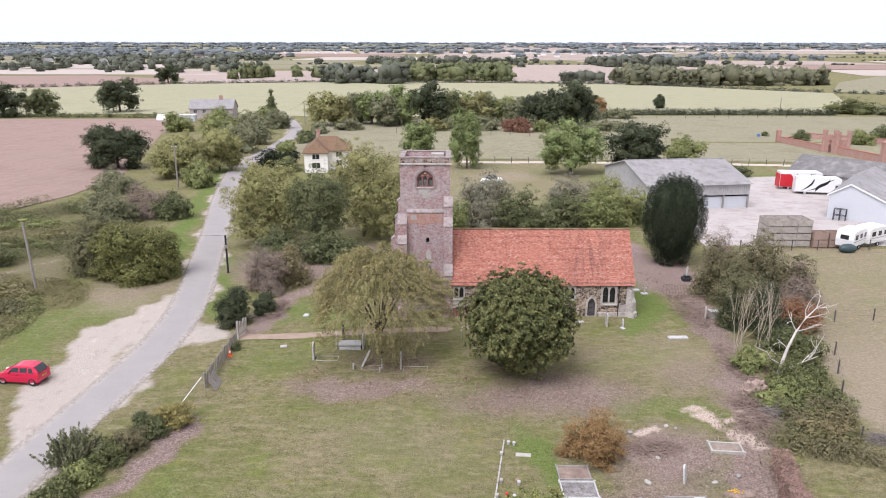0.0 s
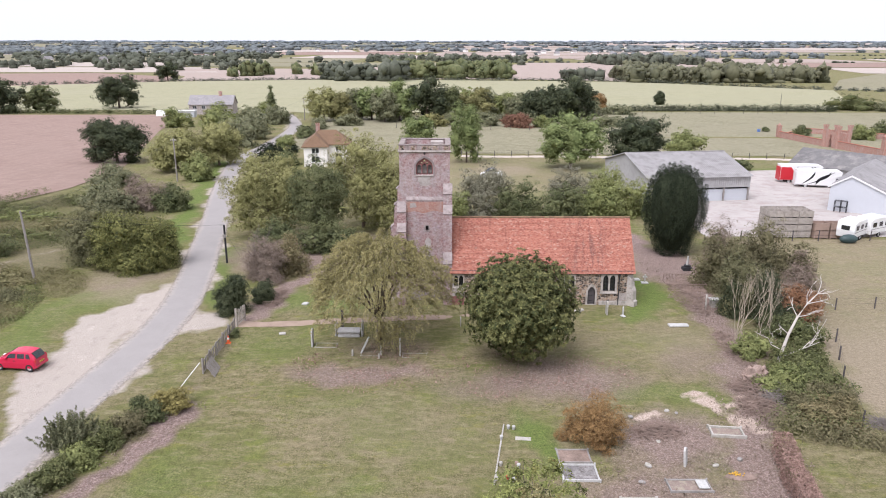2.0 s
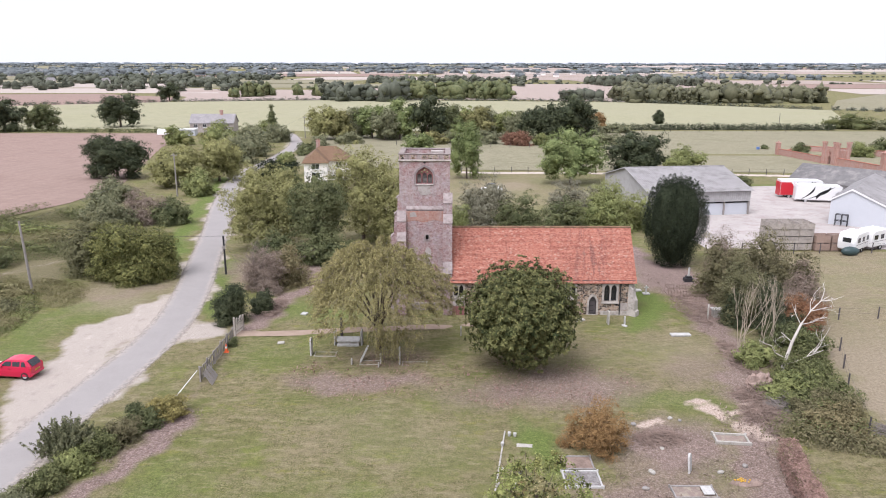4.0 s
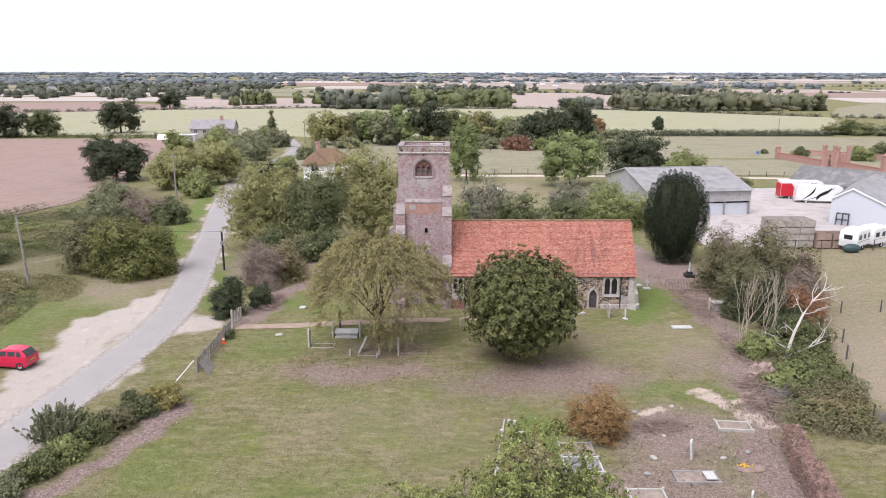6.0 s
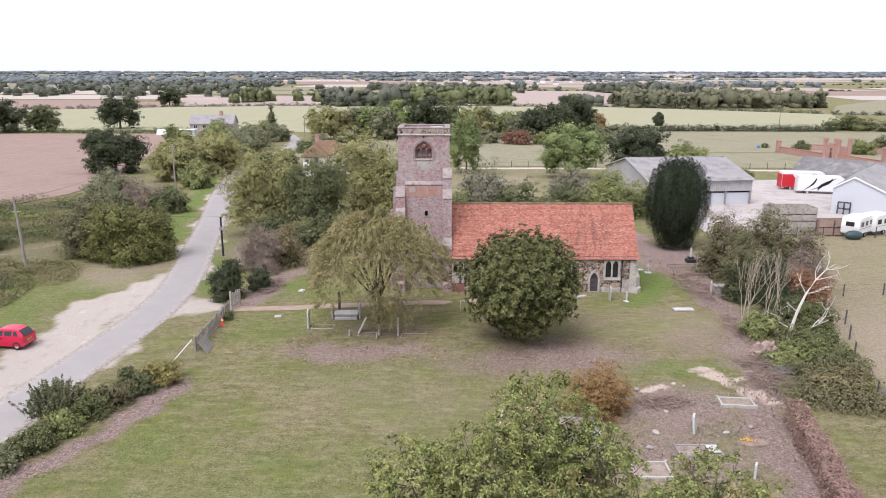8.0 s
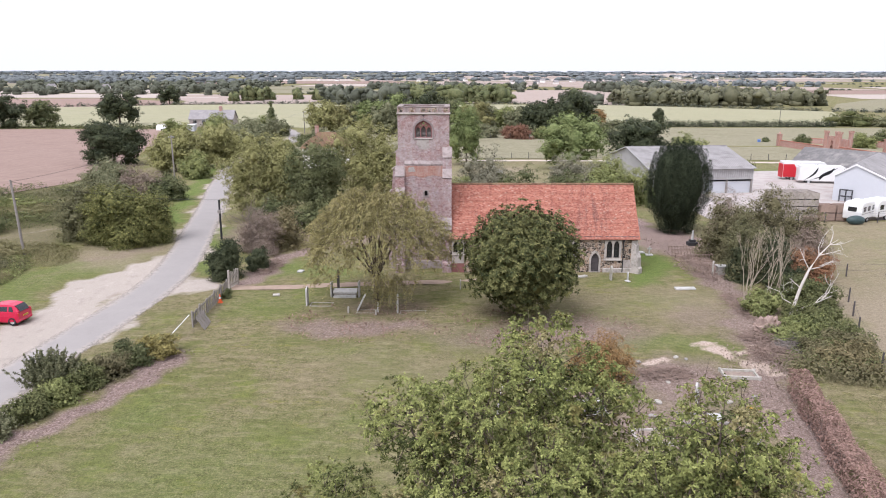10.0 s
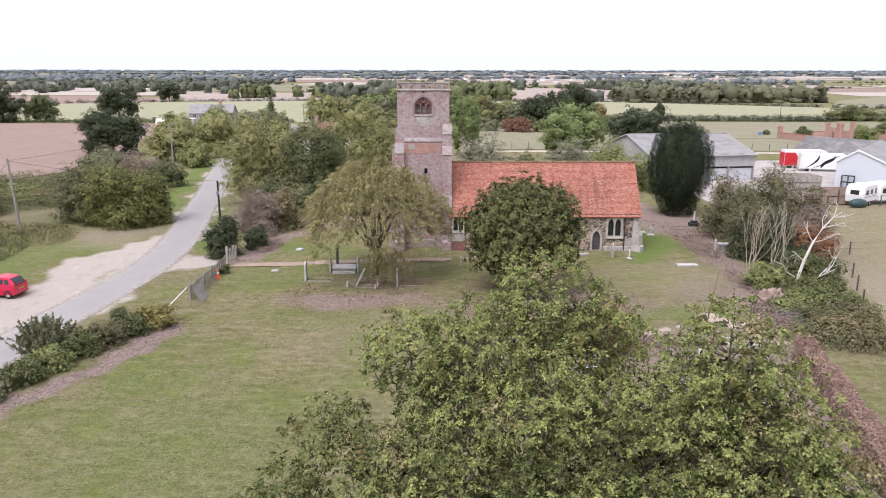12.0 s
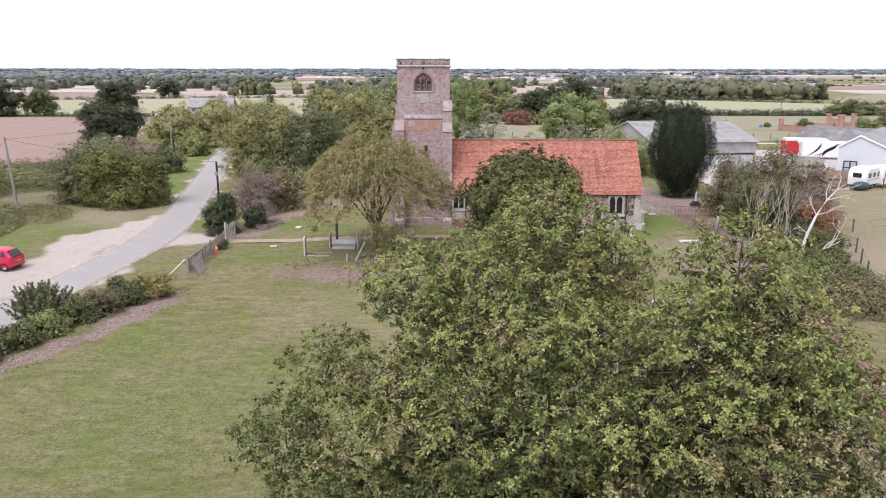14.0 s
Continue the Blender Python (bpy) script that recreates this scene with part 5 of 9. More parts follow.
def tower():
    bw = arch(-1.42, 12.42, 1.6, 13.15, 6, 0.6)
    slit = rect(-1.36, -1.04, 6.95, 7.5)
    w = bmesh.new()
    pierced(w, rect(TX0, TX1, -0.3, 14.7), [bw, slit], "y", TY0, TY0 + 0.9)
    body = part("tower_wall", w, TOWER, church, "weathered purple-red brick and rubble tower wall")
    w = bmesh.new()
    pierced(w, rect(TX0, TX1, -0.3, 14.7), [arch(-1.42, 12.42, 1.6, 13.15, 6, 0.6)], "y", TY1 - 0.9, TY1)
    part("tower_wall", w, TOWER, church)
    part("tower_wall", boxed(TX0, TX0 + 0.9, TY0 + 0.9, TY1 - 0.9, -0.3, 14.7), TOWER, church)
    part("tower_wall", boxed(TX1 - 0.9, TX1, TY0 + 0.9, TY1 - 0.9, -0.3, 14.7), TOWER, church)
    # parapet: brick wall with flint panels and a lead roof behind it
    p = bmesh.new()
    for a in ((TX0 - 0.02, TX1 + 0.02, TY0 - 0.02, TY0 + 0.42), (TX0 - 0.02, TX1 + 0.02, TY1 - 0.42, TY1 + 0.02),
              (TX0 - 0.02, TX0 + 0.42, TY0 + 0.42, TY1 - 0.42), (TX1 - 0.42, TX1 + 0.02, TY0 + 0.42, TY1 - 0.42)):
        box(p, *a, 14.7, 15.17)
    par = part("parapet", p, TOWER, church, "low parapet of mixed brick and stone")
    coping = mottled("parapet_coping", (0.24, 0.2, 0.185), 5, 0.35, 0.95, 0.5, stain=(0.33, 0.29, 0.26))
    rng = np.random.default_rng(8)
    for i in range(9):
        xa = TX0 - 0.06 + (TX1 - TX0 + 0.12) * i / 9
        xb = xa + (TX1 - TX0 + 0.12) / 9 - 0.012
        for ya, yb in ((TY0 - 0.06, TY0 + 0.46), (TY1 - 0.46, TY1 + 0.06)):
            part("coping_stone", boxed(xa, xb, ya, yb, 15.172, 15.25 + rng.uniform(0, 0.04), bevel=0.015), coping, par)
    for xa, xb in ((TX0 - 0.06, TX0 + 0.46), (TX1 - 0.46, TX1 + 0.06)):
        for i in range(6):
            ya = TY0 + 0.48 + (TY1 - TY0 - 0.96) * i / 6
            part("coping_stone", boxed(xa, xb, ya, ya + (TY1 - TY0 - 0.96) / 6 - 0.012, 15.172, 15.25 + rng.uniform(0, 0.04), bevel=0.015), coping, par)
    for i in range(9):
        xx = TX0 + 0.08 + i * (TX1 - TX0 - 0.1) / 9
        dark = i % 2 == 0 or i == 5
        part("panel", boxed(xx, xx + (0.42 if dark else 0.36), TY0 - 0.045, TY0 - 0.021, 14.76, 15.12, bevel=0.01), FLINT if dark else CAPSTONE, par, "dark flint panel" if dark else "pale stone panel")
    part("tower_roof", boxed(TX0 + 0.42, TX1 - 0.42, TY0 + 0.42, TY1 - 0.42, 14.45, 14.62), LEAD, church, "flat grey lead tower roof")
    part("roof_hatch", boxed(-0.9, 0.35, TY1 - 1.5, TY1 - 0.5, 14.62, 15.12, bevel=0.03), PLASTER, church, "pale boxed roof hatch")
    s = bmesh.new()
    prism(s, [(TY0 - 0.12, 14.58), (TY0 - 0.001, 14.5), (TY0 - 0.001, 14.7), (TY0 - 0.09, 14.69)], "x", TX0 - 0.1, TX1 + 0.1)
    part("string_course", s, STONE, church, "projecting stone string course")
    s = bmesh.new()
    prism(s, [(TY0 - 0.16, 9.92), (TY0 - 0.001, 9.85), (TY0 - 0.001, 10.3), (TY0 - 0.16, 10.02)], "x", -3.2, 0.4)
    part("string_course", s, CAPSTONE, church, "worn sloping string course")
    # lower stages step out a little
    part("tower_wall", boxed(-3.25, 0.42, TY0 - 0.14, TY0 - 0.002, 7.55, 9.86), TOWER, church)
    lw = bmesh.new()
    pierced(lw, rect(-3.25, 0.42, -0.2, 7.548), [rect(-1.36, -1.04, 6.95, 7.5)], "y", TY0 - 0.14, TY0 - 0.002)
    part("tower_wall", lw, TOWER, church)
    part("slit_window", boxed(-1.4, -1.0, TY0 + 0.3, TY0 + 0.32, 6.9, 7.52), GLASS, church, "narrow dark slit window")
    fr = bmesh.new()
    pierced(fr, rect(-1.5, -0.92, 6.85, 7.545), [rect(-1.34, -1.06, 6.97, 7.48)], "y", TY0 - 0.17, TY0 - 0.141)
    part("slit_frame", fr, CAPSTONE, church)
    part("plinth", boxed(-4.6, 0.9, TY0 - 0.42, TY0 - 0.141, -0.2, 0.75, bevel=0.06), CAPSTONE, church, "weathered stone plinth")
    # patches of old render
    for xa, xb, za, zb in ((-2.1, -0.75, 11.35, 12.38), (-1.4, -0.85, 5.0, 6.3), (-1.25, -0.95, 3.6, 5.0), (-2.9, -2.2, 9.2, 9.75)):
        rng = np.random.default_rng(int(za * 10))
        pts = []
        for i in range(22):
            a = 2 * math.pi * i / 22
            r = rng.uniform(0.75, 1.1)
            pts.append(((xa + xb) / 2 + (xb - xa) / 2 * r * math.copysign(abs(math.cos(a)) ** 0.6, math.cos(a)),
                        (za + zb) / 2 + (zb - za) / 2 * r * math.copysign(abs(math.sin(a)) ** 0.6, math.sin(a))))
        b = bmesh.new()
        yy = TY0 - 0.02 if za > 10 else TY0 - 0.16
        prism(b, pts, "y", yy, yy + 0.018)
        part("render_patch", b, PLASTER, church, "worn pale render patch")
    rb = bmesh.new()
    prism(rb, [(-3.2, 8.75), (-2.4, 8.9), (-1.5, 8.7), (-0.6, 8.95), (0.38, 8.8), (0.38, 9.82), (-3.2, 9.82)], "y", TY0 - 0.155, TY0 - 0.142)
    part("brick_band", rb, REDBRICK, church, "band of redder brick below the string course")
    # buttresses at the two corners
    for x0, x1, tops, west in ((0.36, 1.2, 11.45, 0), (-4.05, -3.2, 9.7, 1)):
        b = bmesh.new()
        prism(b, [(TY0 - 0.003, -0.3), (TY0 - 1.95, -0.3), (TY0 - 1.95, 0.75), (TY0 - 1.7, 1.0), (TY0 - 1.6, 4.1), (TY0 - 1.05, 5.0), (TY0 - 0.95, tops - 2.6),
                  (TY0 - 0.55, tops - 1.9), (TY0 - 0.5, tops - 0.75), (TY0 - 0.003, tops)], "x", x0, x1)
        bt = part("buttress", b, TOWER, church, "stepped corner buttress of brick and stone")
        for (ya, za), (yb, zb) in (((TY0 - 1.66, 4.02), (TY0 - 1.0, 5.1)), ((TY0 - 1.0, tops - 2.68), (TY0 - 0.5, tops - 1.82)), ((TY0 - 0.56, tops - 0.84), (TY0 + 0.0, tops + 0.08))):
            cp = bmesh.new()
            prism(cp, [(ya, za), (yb, zb), (yb, zb + 0.05), (ya - 0.03, za + 0.04)], "x", x0 - 0.02, x1 + 0.02)
            part("weathering", cp, CAPSTONE, bt, "worn sloping stone cap")
    b = bmesh.new()
    prism(b, [(TX0 + 0.003, -0.3), (TX0 - 1.0, -0.3), (TX0 - 0.95, 7.0), (TX0 - 0.6, 7.6), (TX0 - 0.5, 9.3), (TX0 - 0.22, 9.8), (TX0 - 0.2, 11.1), (TX0 + 0.003, 11.4)], "y", TY0 + 0.02, TY0 + 0.9)
    part("buttress", b, TOWER, church)
    for za, xo in ((7.45, -0.72), (9.65, -0.36), (11.2, -0.14)):
        cp = bmesh.new()
        prism(cp, [(TX0 + xo - 0.2, za - 0.22), (TX0 + xo + 0.1, za + 0.04), (TX0 + xo + 0.1, za + 0.1), (TX0 + xo - 0.23, za - 0.17)], "y", TY0, TY0 + 0.92)
        part("weathering", cp, CAPSTONE, church)
    # belfry window: red brick tracery, three lights with louvres
    lights = [arch(-1.42 + dx, 12.46, 0.41, 13.08 + (0.1 if dx == 0 else 0), 4, 0.8) for dx in (-0.5, 0, 0.5)]
    small = [arch(-1.68, 13.42, 0.2, 13.46, 3, 0.8), arch(-1.16, 13.42, 0.2, 13.46, 3, 0.8), arch(-1.42, 13.62, 0.2, 13.68, 3, 0.8)]
    tr = bmesh.new()
    pierced(tr, arch(-1.42, 12.40, 1.62, 13.15, 6, 0.61), [*lights, *small], "y", TY0 + 0.12, TY0 + 0.3)
    bwin = part("belfry_window", tr, BRICKRED, church, "three-light belfry window with red brick tracery")
    lab = bmesh.new()
    outer, inner = arch(-1.42, 12.36, 1.98, 13.12, 6, 0.63), arch(-1.42, 12.3, 1.66, 13.15, 6, 0.61)
    pierced(lab, [(x, max(z, 12.36)) for x, z in outer], [[(x, max(z, 12.4)) for x, z in inner]], "y", TY0 - 0.05, TY0 + 0.1)
    part("window_surround", lab, mottled("brick_surround", (0.25, 0.205, 0.198), 8, 0.3), bwin)
    part("window_sill", boxed(-2.3, -0.55, TY0 - 0.09, TY0 - 0.003, 12.28, 12.38, bevel=0.02), STONE, bwin)
    for dx in (-0.5, 0, 0.5):
        lv = bmesh.new()
        for i in range(8):
            zz = 12.5 + i * 0.12
            prism(lv, [(TY0 + 0.31, zz), (TY0 + 0.45, zz + 0.09), (TY0 + 0.45, zz + 0.105), (TY0 + 0.31, zz + 0.015)], "x", -1.42 + dx - 0.235, -1.42 + dx + 0.235)
        part("louvre", lv, GREYWOOD, bwin, "grey louvre boards")
    cross = bmesh.new()
    box(cross, -1.46, -1.38, TY0 - 0.03, TY0 - 0.004, 14.3, 14.55)
    box(cross, -1.54, -1.3, TY0 - 0.03, TY0 - 0.004, 14.4, 14.46)
    part("wall_cross", cross, IRON, church, "small dark iron cross")


nave()
nave_roof()
tower()

# ---- trees and shrubs round the churchyard ----
def maple(x, y):
    """Broad crown of separate upright sprays on thin branches, with gaps that show bare inner twigs."""
    rng = np.random.default_rng(101)
    t = thing("maple_tree", (x, y, 0), "broad maple with yellow-green leaves and bare inner twigs", "tree")
    lobes = [(3.5, 21.1, 9.4, 1.8), (7.2, 16.6, 9.8, 1.35), (5.2, 20.1, 8.7, 1.25), (-0.3, 20.1, 8.2, 1.4), (1.7, 19.6, 8.7, 1.5), (0.9, 18.1, 7.3, 1.55), (3.2, 18.1, 7.6, 1.7), (4.9, 17.1, 7.5, 1.4),
             (6.1, 16.1, 8.2, 1.05), (8.3, 16.1, 9.0, 0.95), (7.8, 15.1, 8.1, 1.2), (-2.5, 19.1, 6.2, 1.15), (-0.8, 17.6, 6.3, 1.25), (-3.5, 18.1, 4.7, 1.3), (-1.3, 16.6, 5.0, 1.5), (0.9, 16.1, 5.9, 1.55),
             (2.9, 15.6, 6.0, 1.5), (4.7, 15.1, 6.4, 1.35), (6.4, 14.6, 6.9, 1.3), (9.1, 14.6, 6.6, 1.1), (7.7, 14.1, 6.4, 1.05), (4.3, 21.8, 7.6, 2.0), (1.2, 21.5, 6.4, 1.9), (7.4, 18.6, 7.4, 1.6), (5.2, 13.2, 4.9, 1.4), (1.4, 14.0, 4.4, 1.4),
             (3.2, 17.8, 5.0, 2.0), (0.2, 17.4, 4.2, 1.7), (6.2, 16.8, 5.4, 1.8), (3.6, 15.0, 4.2, 1.6), (8.2, 15.4, 5.0, 1.5), (-2.4, 16.4, 3.6, 1.3),
             (5.4, 18.8, 6.8, 1.7), (8.9, 15.6, 7.5, 1.2), (7.0, 15.2, 6.6, 1.4), (7.4, 17.0, 8.3, 1.3), (8.6, 17.0, 6.8, 1.4)]
    crowns = {"deepmaple": [], "maple": [], "mapledry": []}
    limbs, twigs = bmesh.new(), bmesh.new()
    fork = Vector((0.2, -0.1, 2.6))
    tube(limbs, [(0, 0, -0.2), (0.05, 0, 0.4), (0.1, -0.1, 2.0), tuple(fork)], [0.46, 0.33, 0.27, 0.22], 10)
    for cx, cy, cz, r in lobes:
        c = Vector((cx - x, cy - y, cz))
        mid = fork.lerp(c, 0.5) + Vector((rng.uniform(-.3, .3), rng.uniform(-.3, .3), 0.3))
        tube(limbs, [tuple(fork), tuple(mid), tuple(c), tuple(c + Vector((0, 0, r * 0.6)))], [0.1, 0.055, 0.03, 0.012], 6)
        k = int(8.5 * r * r) + 2
        for q in range(k):
            a = q * 2.39996 + rng.uniform(-0.4, 0.4)
            up = 1 - 1.4 * (q + 0.5) / k
            d = np.array((math.cos(a) * math.sqrt(1 - up * up), math.sin(a) * math.sqrt(1 - up * up), up))
            tuft = np.array(c) + d * r * rng.uniform(0.7, 1.05)
            tr = rng.uniform(0.34, 0.62)
            n = int(50 * tr * tr) + 3
            o = rng.normal(0, 1, (n, 3))
            o[:, 2] = np.abs(o[:, 2]) * 1.25 - 0.3
            o = unit(o)
            tips = tuft + o * (tr * rng.uniform(0.45, 1.25, n) ** 0.8)[:, None]
            # darker leaves low down: shade put into colour, on top of real yellowing above
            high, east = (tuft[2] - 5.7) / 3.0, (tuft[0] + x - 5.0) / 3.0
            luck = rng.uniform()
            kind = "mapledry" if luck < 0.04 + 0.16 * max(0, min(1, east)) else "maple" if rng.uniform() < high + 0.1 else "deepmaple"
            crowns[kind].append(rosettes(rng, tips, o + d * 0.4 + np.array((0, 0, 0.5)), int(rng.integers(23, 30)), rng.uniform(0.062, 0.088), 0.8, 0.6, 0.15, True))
            foot = np.array(c) + d * r * 0.2
            tube(twigs, [tuple(foot), tuple(tuft - np.array((0, 0, tr * 0.4))), tuple(tuft + d * tr * 0.5)], [0.016, 0.01, 0.005], 4, cap=False)
            for _ in range(2):
                e = tuft + rng.normal(0, 0.5, 3) * tr + np.array((0, 0, tr * 0.3))
                tube(twigs, [tuple(tuft - np.array((0, 0, tr * 0.4))), tuple(e)], [0.01, 0.004], 4, cap=False)
    # inner leaves take the darkened tone too
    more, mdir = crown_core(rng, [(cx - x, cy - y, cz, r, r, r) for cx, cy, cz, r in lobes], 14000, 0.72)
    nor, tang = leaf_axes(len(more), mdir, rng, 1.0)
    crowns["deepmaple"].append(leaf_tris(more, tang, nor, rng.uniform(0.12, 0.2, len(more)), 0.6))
    for kind, label in (("deepmaple", "deep green lower and inner leaves, darkened as in shade"), ("maple", "yellow-green upper leaves"), ("mapledry", "tan drying leaves")):
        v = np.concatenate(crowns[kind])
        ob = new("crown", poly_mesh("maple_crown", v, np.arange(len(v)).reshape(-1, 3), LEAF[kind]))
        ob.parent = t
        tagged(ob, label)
    part("trunk", limbs, BARK, t)
    part("branchwork", twigs, BARK, t, "bare grey twigs")


maple(3.2, 17.8)


def chestnut(x, y):
    """A round head of drooping leaf stars over a closed heart, ragged underneath."""
    rng = np.random.default_rng(102)
    t = thing("chestnut_tree", (x, y, 0), "dense round-headed chestnut with dark green drooping leaves", "tree")
    n = 1250
    i = np.arange(n) + 0.5
    up, a = 1 - 1.9 * i / n, i * 2.39996
    d = np.stack([np.cos(a) * np.sqrt(1 - up * up), np.sin(a) * np.sqrt(1 - up * up), up], axis=1)
    lump = 1 + 0.1 * np.sin(d[:, 0] * 6 + 1) * np.sin(d[:, 2] * 7) + 0.07 * np.sin(d[:, 1] * 9 + d[:, 0] * 5)
    reach = np.where(up > 0, 4.15, 3.9)
    tips = np.array((0, 0, 4.55)) + d * np.array((4.3, 4.1, 1))
    tips[:, 2] = 4.55 + d[:, 2] * reach
    tips = np.array((0, 0, 4.55)) + (tips - np.array((0, 0, 4.55))) * (lump * rng.uniform(0.82, 1.06 - 0.1 * np.clip(up, 0, 1) ** 3, n))[:, None]
    tips += rng.normal(0, 0.16, tips.shape)
    wide = 1 - 0.3 * np.clip((2.2 - tips[:, 2]) / 2.2, 0, 1)
    tips[:, :2] *= wide[:, None]
    tips[:, 2] = np.maximum(tips[:, 2], 0.5)
    v = [rosettes(rng, tips, d + np.array((0, 0, 0.55)), 22, 0.27, 0.42, 0.6, 0.2)]
    inner = np.array((0, 0, 4.55)) + (tips - np.array((0, 0, 4.55))) * rng.uniform(0.78, 0.9, (n, 1))
    v.append(rosettes(rng, inner, d, 12, 0.34, 0.45, 0.6, 0.2))
    ob = new("crown", blades("chestnut_crown", np.concatenate(v), LEAF["chestnut"]))
    ob.parent = t
    body = mass(rng, [(0, 0, 4.55, 3.1, 3.0, 3.0)], 1.0, 3, 0.1)
    heart = new("inner_foliage", poly_mesh("chestnut_heart", *body, LEAF["chestnut"], len(body[1])))
    heart.parent = t
    lobes = [(0, 0, 4.5, 1, 1, 1)] + [(math.cos(b) * 2.2, math.sin(b) * 2.2, 3.2 + 0.5 * (b % 2), 1, 1, 1) for b in range(7)]
    part("trunk", trunk_and_limbs(rng, 6.0, 0.24, lobes), BARK, t)


def weeping_tree(x, y):
    """A dome of thin arching twigs that rise, bend over and hang, each set with small narrow leaves."""
    rng = np.random.default_rng(103)
    t = thing("weeping_tree", (x, y, 0), "spreading weeping tree with thinning olive-gold leaves", "tree")
    limbs, twigs = bmesh.new(), bmesh.new()
    fork = Vector((0.1, 0, 1.9))
    tube(limbs, [(0, 0, -0.2), (0.05, 0, 0.4), tuple(fork)], [0.34, 0.24, 0.2], 9)
    ends = []
    for i in range(13):
        a = i * 2.39996
        r = 4.0 * math.sqrt((i + 0.6) / 13)
        e = Vector((math.cos(a) * r, math.sin(a) * r * 0.92, 7.9 - 0.16 * r * r + rng.uniform(-.3, .3)))
        mid = fork.lerp(e, 0.5) + Vector((0, 0, 0.7))
        tube(limbs, [tuple(fork), tuple(mid), tuple(e)], [0.12, 0.07, 0.02], 6)
        ends.append((mid, e))
    cen, tan = [], []

    def hang(p, out, rise, drop, m):
        """Leaves along one twig: up and over, then down."""
        f = np.linspace(0, 1, 7)
        line = p + out * f[:, None] + np.stack([0 * f, 0 * f, rise * np.sin(f * 2.2) - drop * f ** 2.2], axis=1)
        line[:, 2] = np.maximum(line[:, 2], 0.25)
        u = rng.uniform(0.12, 1, m)
        q = np.stack([np.interp(u, f, line[:, j]) for j in range(3)], axis=1)
        cen.append(q + rng.normal(0, 0.07, q.shape))
        tan.append(np.tile(line[-1] - line[3], (m, 1)) + rng.normal(0, 0.5, (m, 3)))
        tube(twigs, [tuple(q_) for q_ in line[::2]], [0.012, 0.009, 0.006, 0.003], 3, cap=False)

    for i in range(1800):
        a, rr = rng.uniform(0, 6.283), math.sqrt(rng.uniform())
        rough = 1 + 0.1 * math.sin(3 * a + 1) + 0.06 * math.sin(7 * a)
        top = 9.0 - 3.4 * rr ** 2.8 + 0.35 * math.sin(5 * a + 4 * rr)
        deep = rng.uniform() ** 1.25
        px_, py_ = math.cos(a) * rr * 5.1 * rough, math.sin(a) * rr * 4.6 * rough
        p = np.array((px_, py_, top - deep * (2.6 + 0.6 * rr)))
        out = np.array((math.cos(a), math.sin(a), 0)) * rng.uniform(0.4, 1.0) * (0.4 + rr) + rng.normal(0, 0.2, 3) * np.array((1, 1, 0))
        hang(p, out, rng.uniform(0.2, 0.6), rng.uniform(0.25, 0.85) * (0.4 + rr), int(rng.integers(30, 50)))
    for i in range(90):
        p = np.array((rng.normal(1.3, 0.9), rng.normal(-2.6, 0.6), rng.uniform(1.6, 3.0)))
        hang(p, rng.normal(0, 0.4, 3) * np.array((1, 1, 0)), 0.1, rng.uniform(1.0, 2.0), 34)
    cen, tan = np.concatenate(cen), unit(np.concatenate(tan))
    nor = rng.normal(0, 0.6, cen.shape) + np.array((0, -0.2, 0.8))
    nor = unit(nor - tan * (nor * tan).sum(axis=1)[:, None])
    ob = new("crown", blades("weeping_crown", leaf_quads(cen, tan, nor, rng.uniform(0.1, 0.18, len(cen)), 0.5), LEAF["willow"]))
    ob.parent = t
    part("trunk", limbs, BARK, t)
    part("branchwork", twigs, GREYTWIG, t, "thin drooping grey twigs")


chestnut(6.5, 54.0)
weeping_tree(-5.1, 57.6)
bush("hawthorn_bush", 10.1, 41.9, 4.3, 4.0, 3.3, "rust", "round bush turned rust-brown", 104, clumps=520, per=44, leaf=0.095, spread=0.2, n=12)


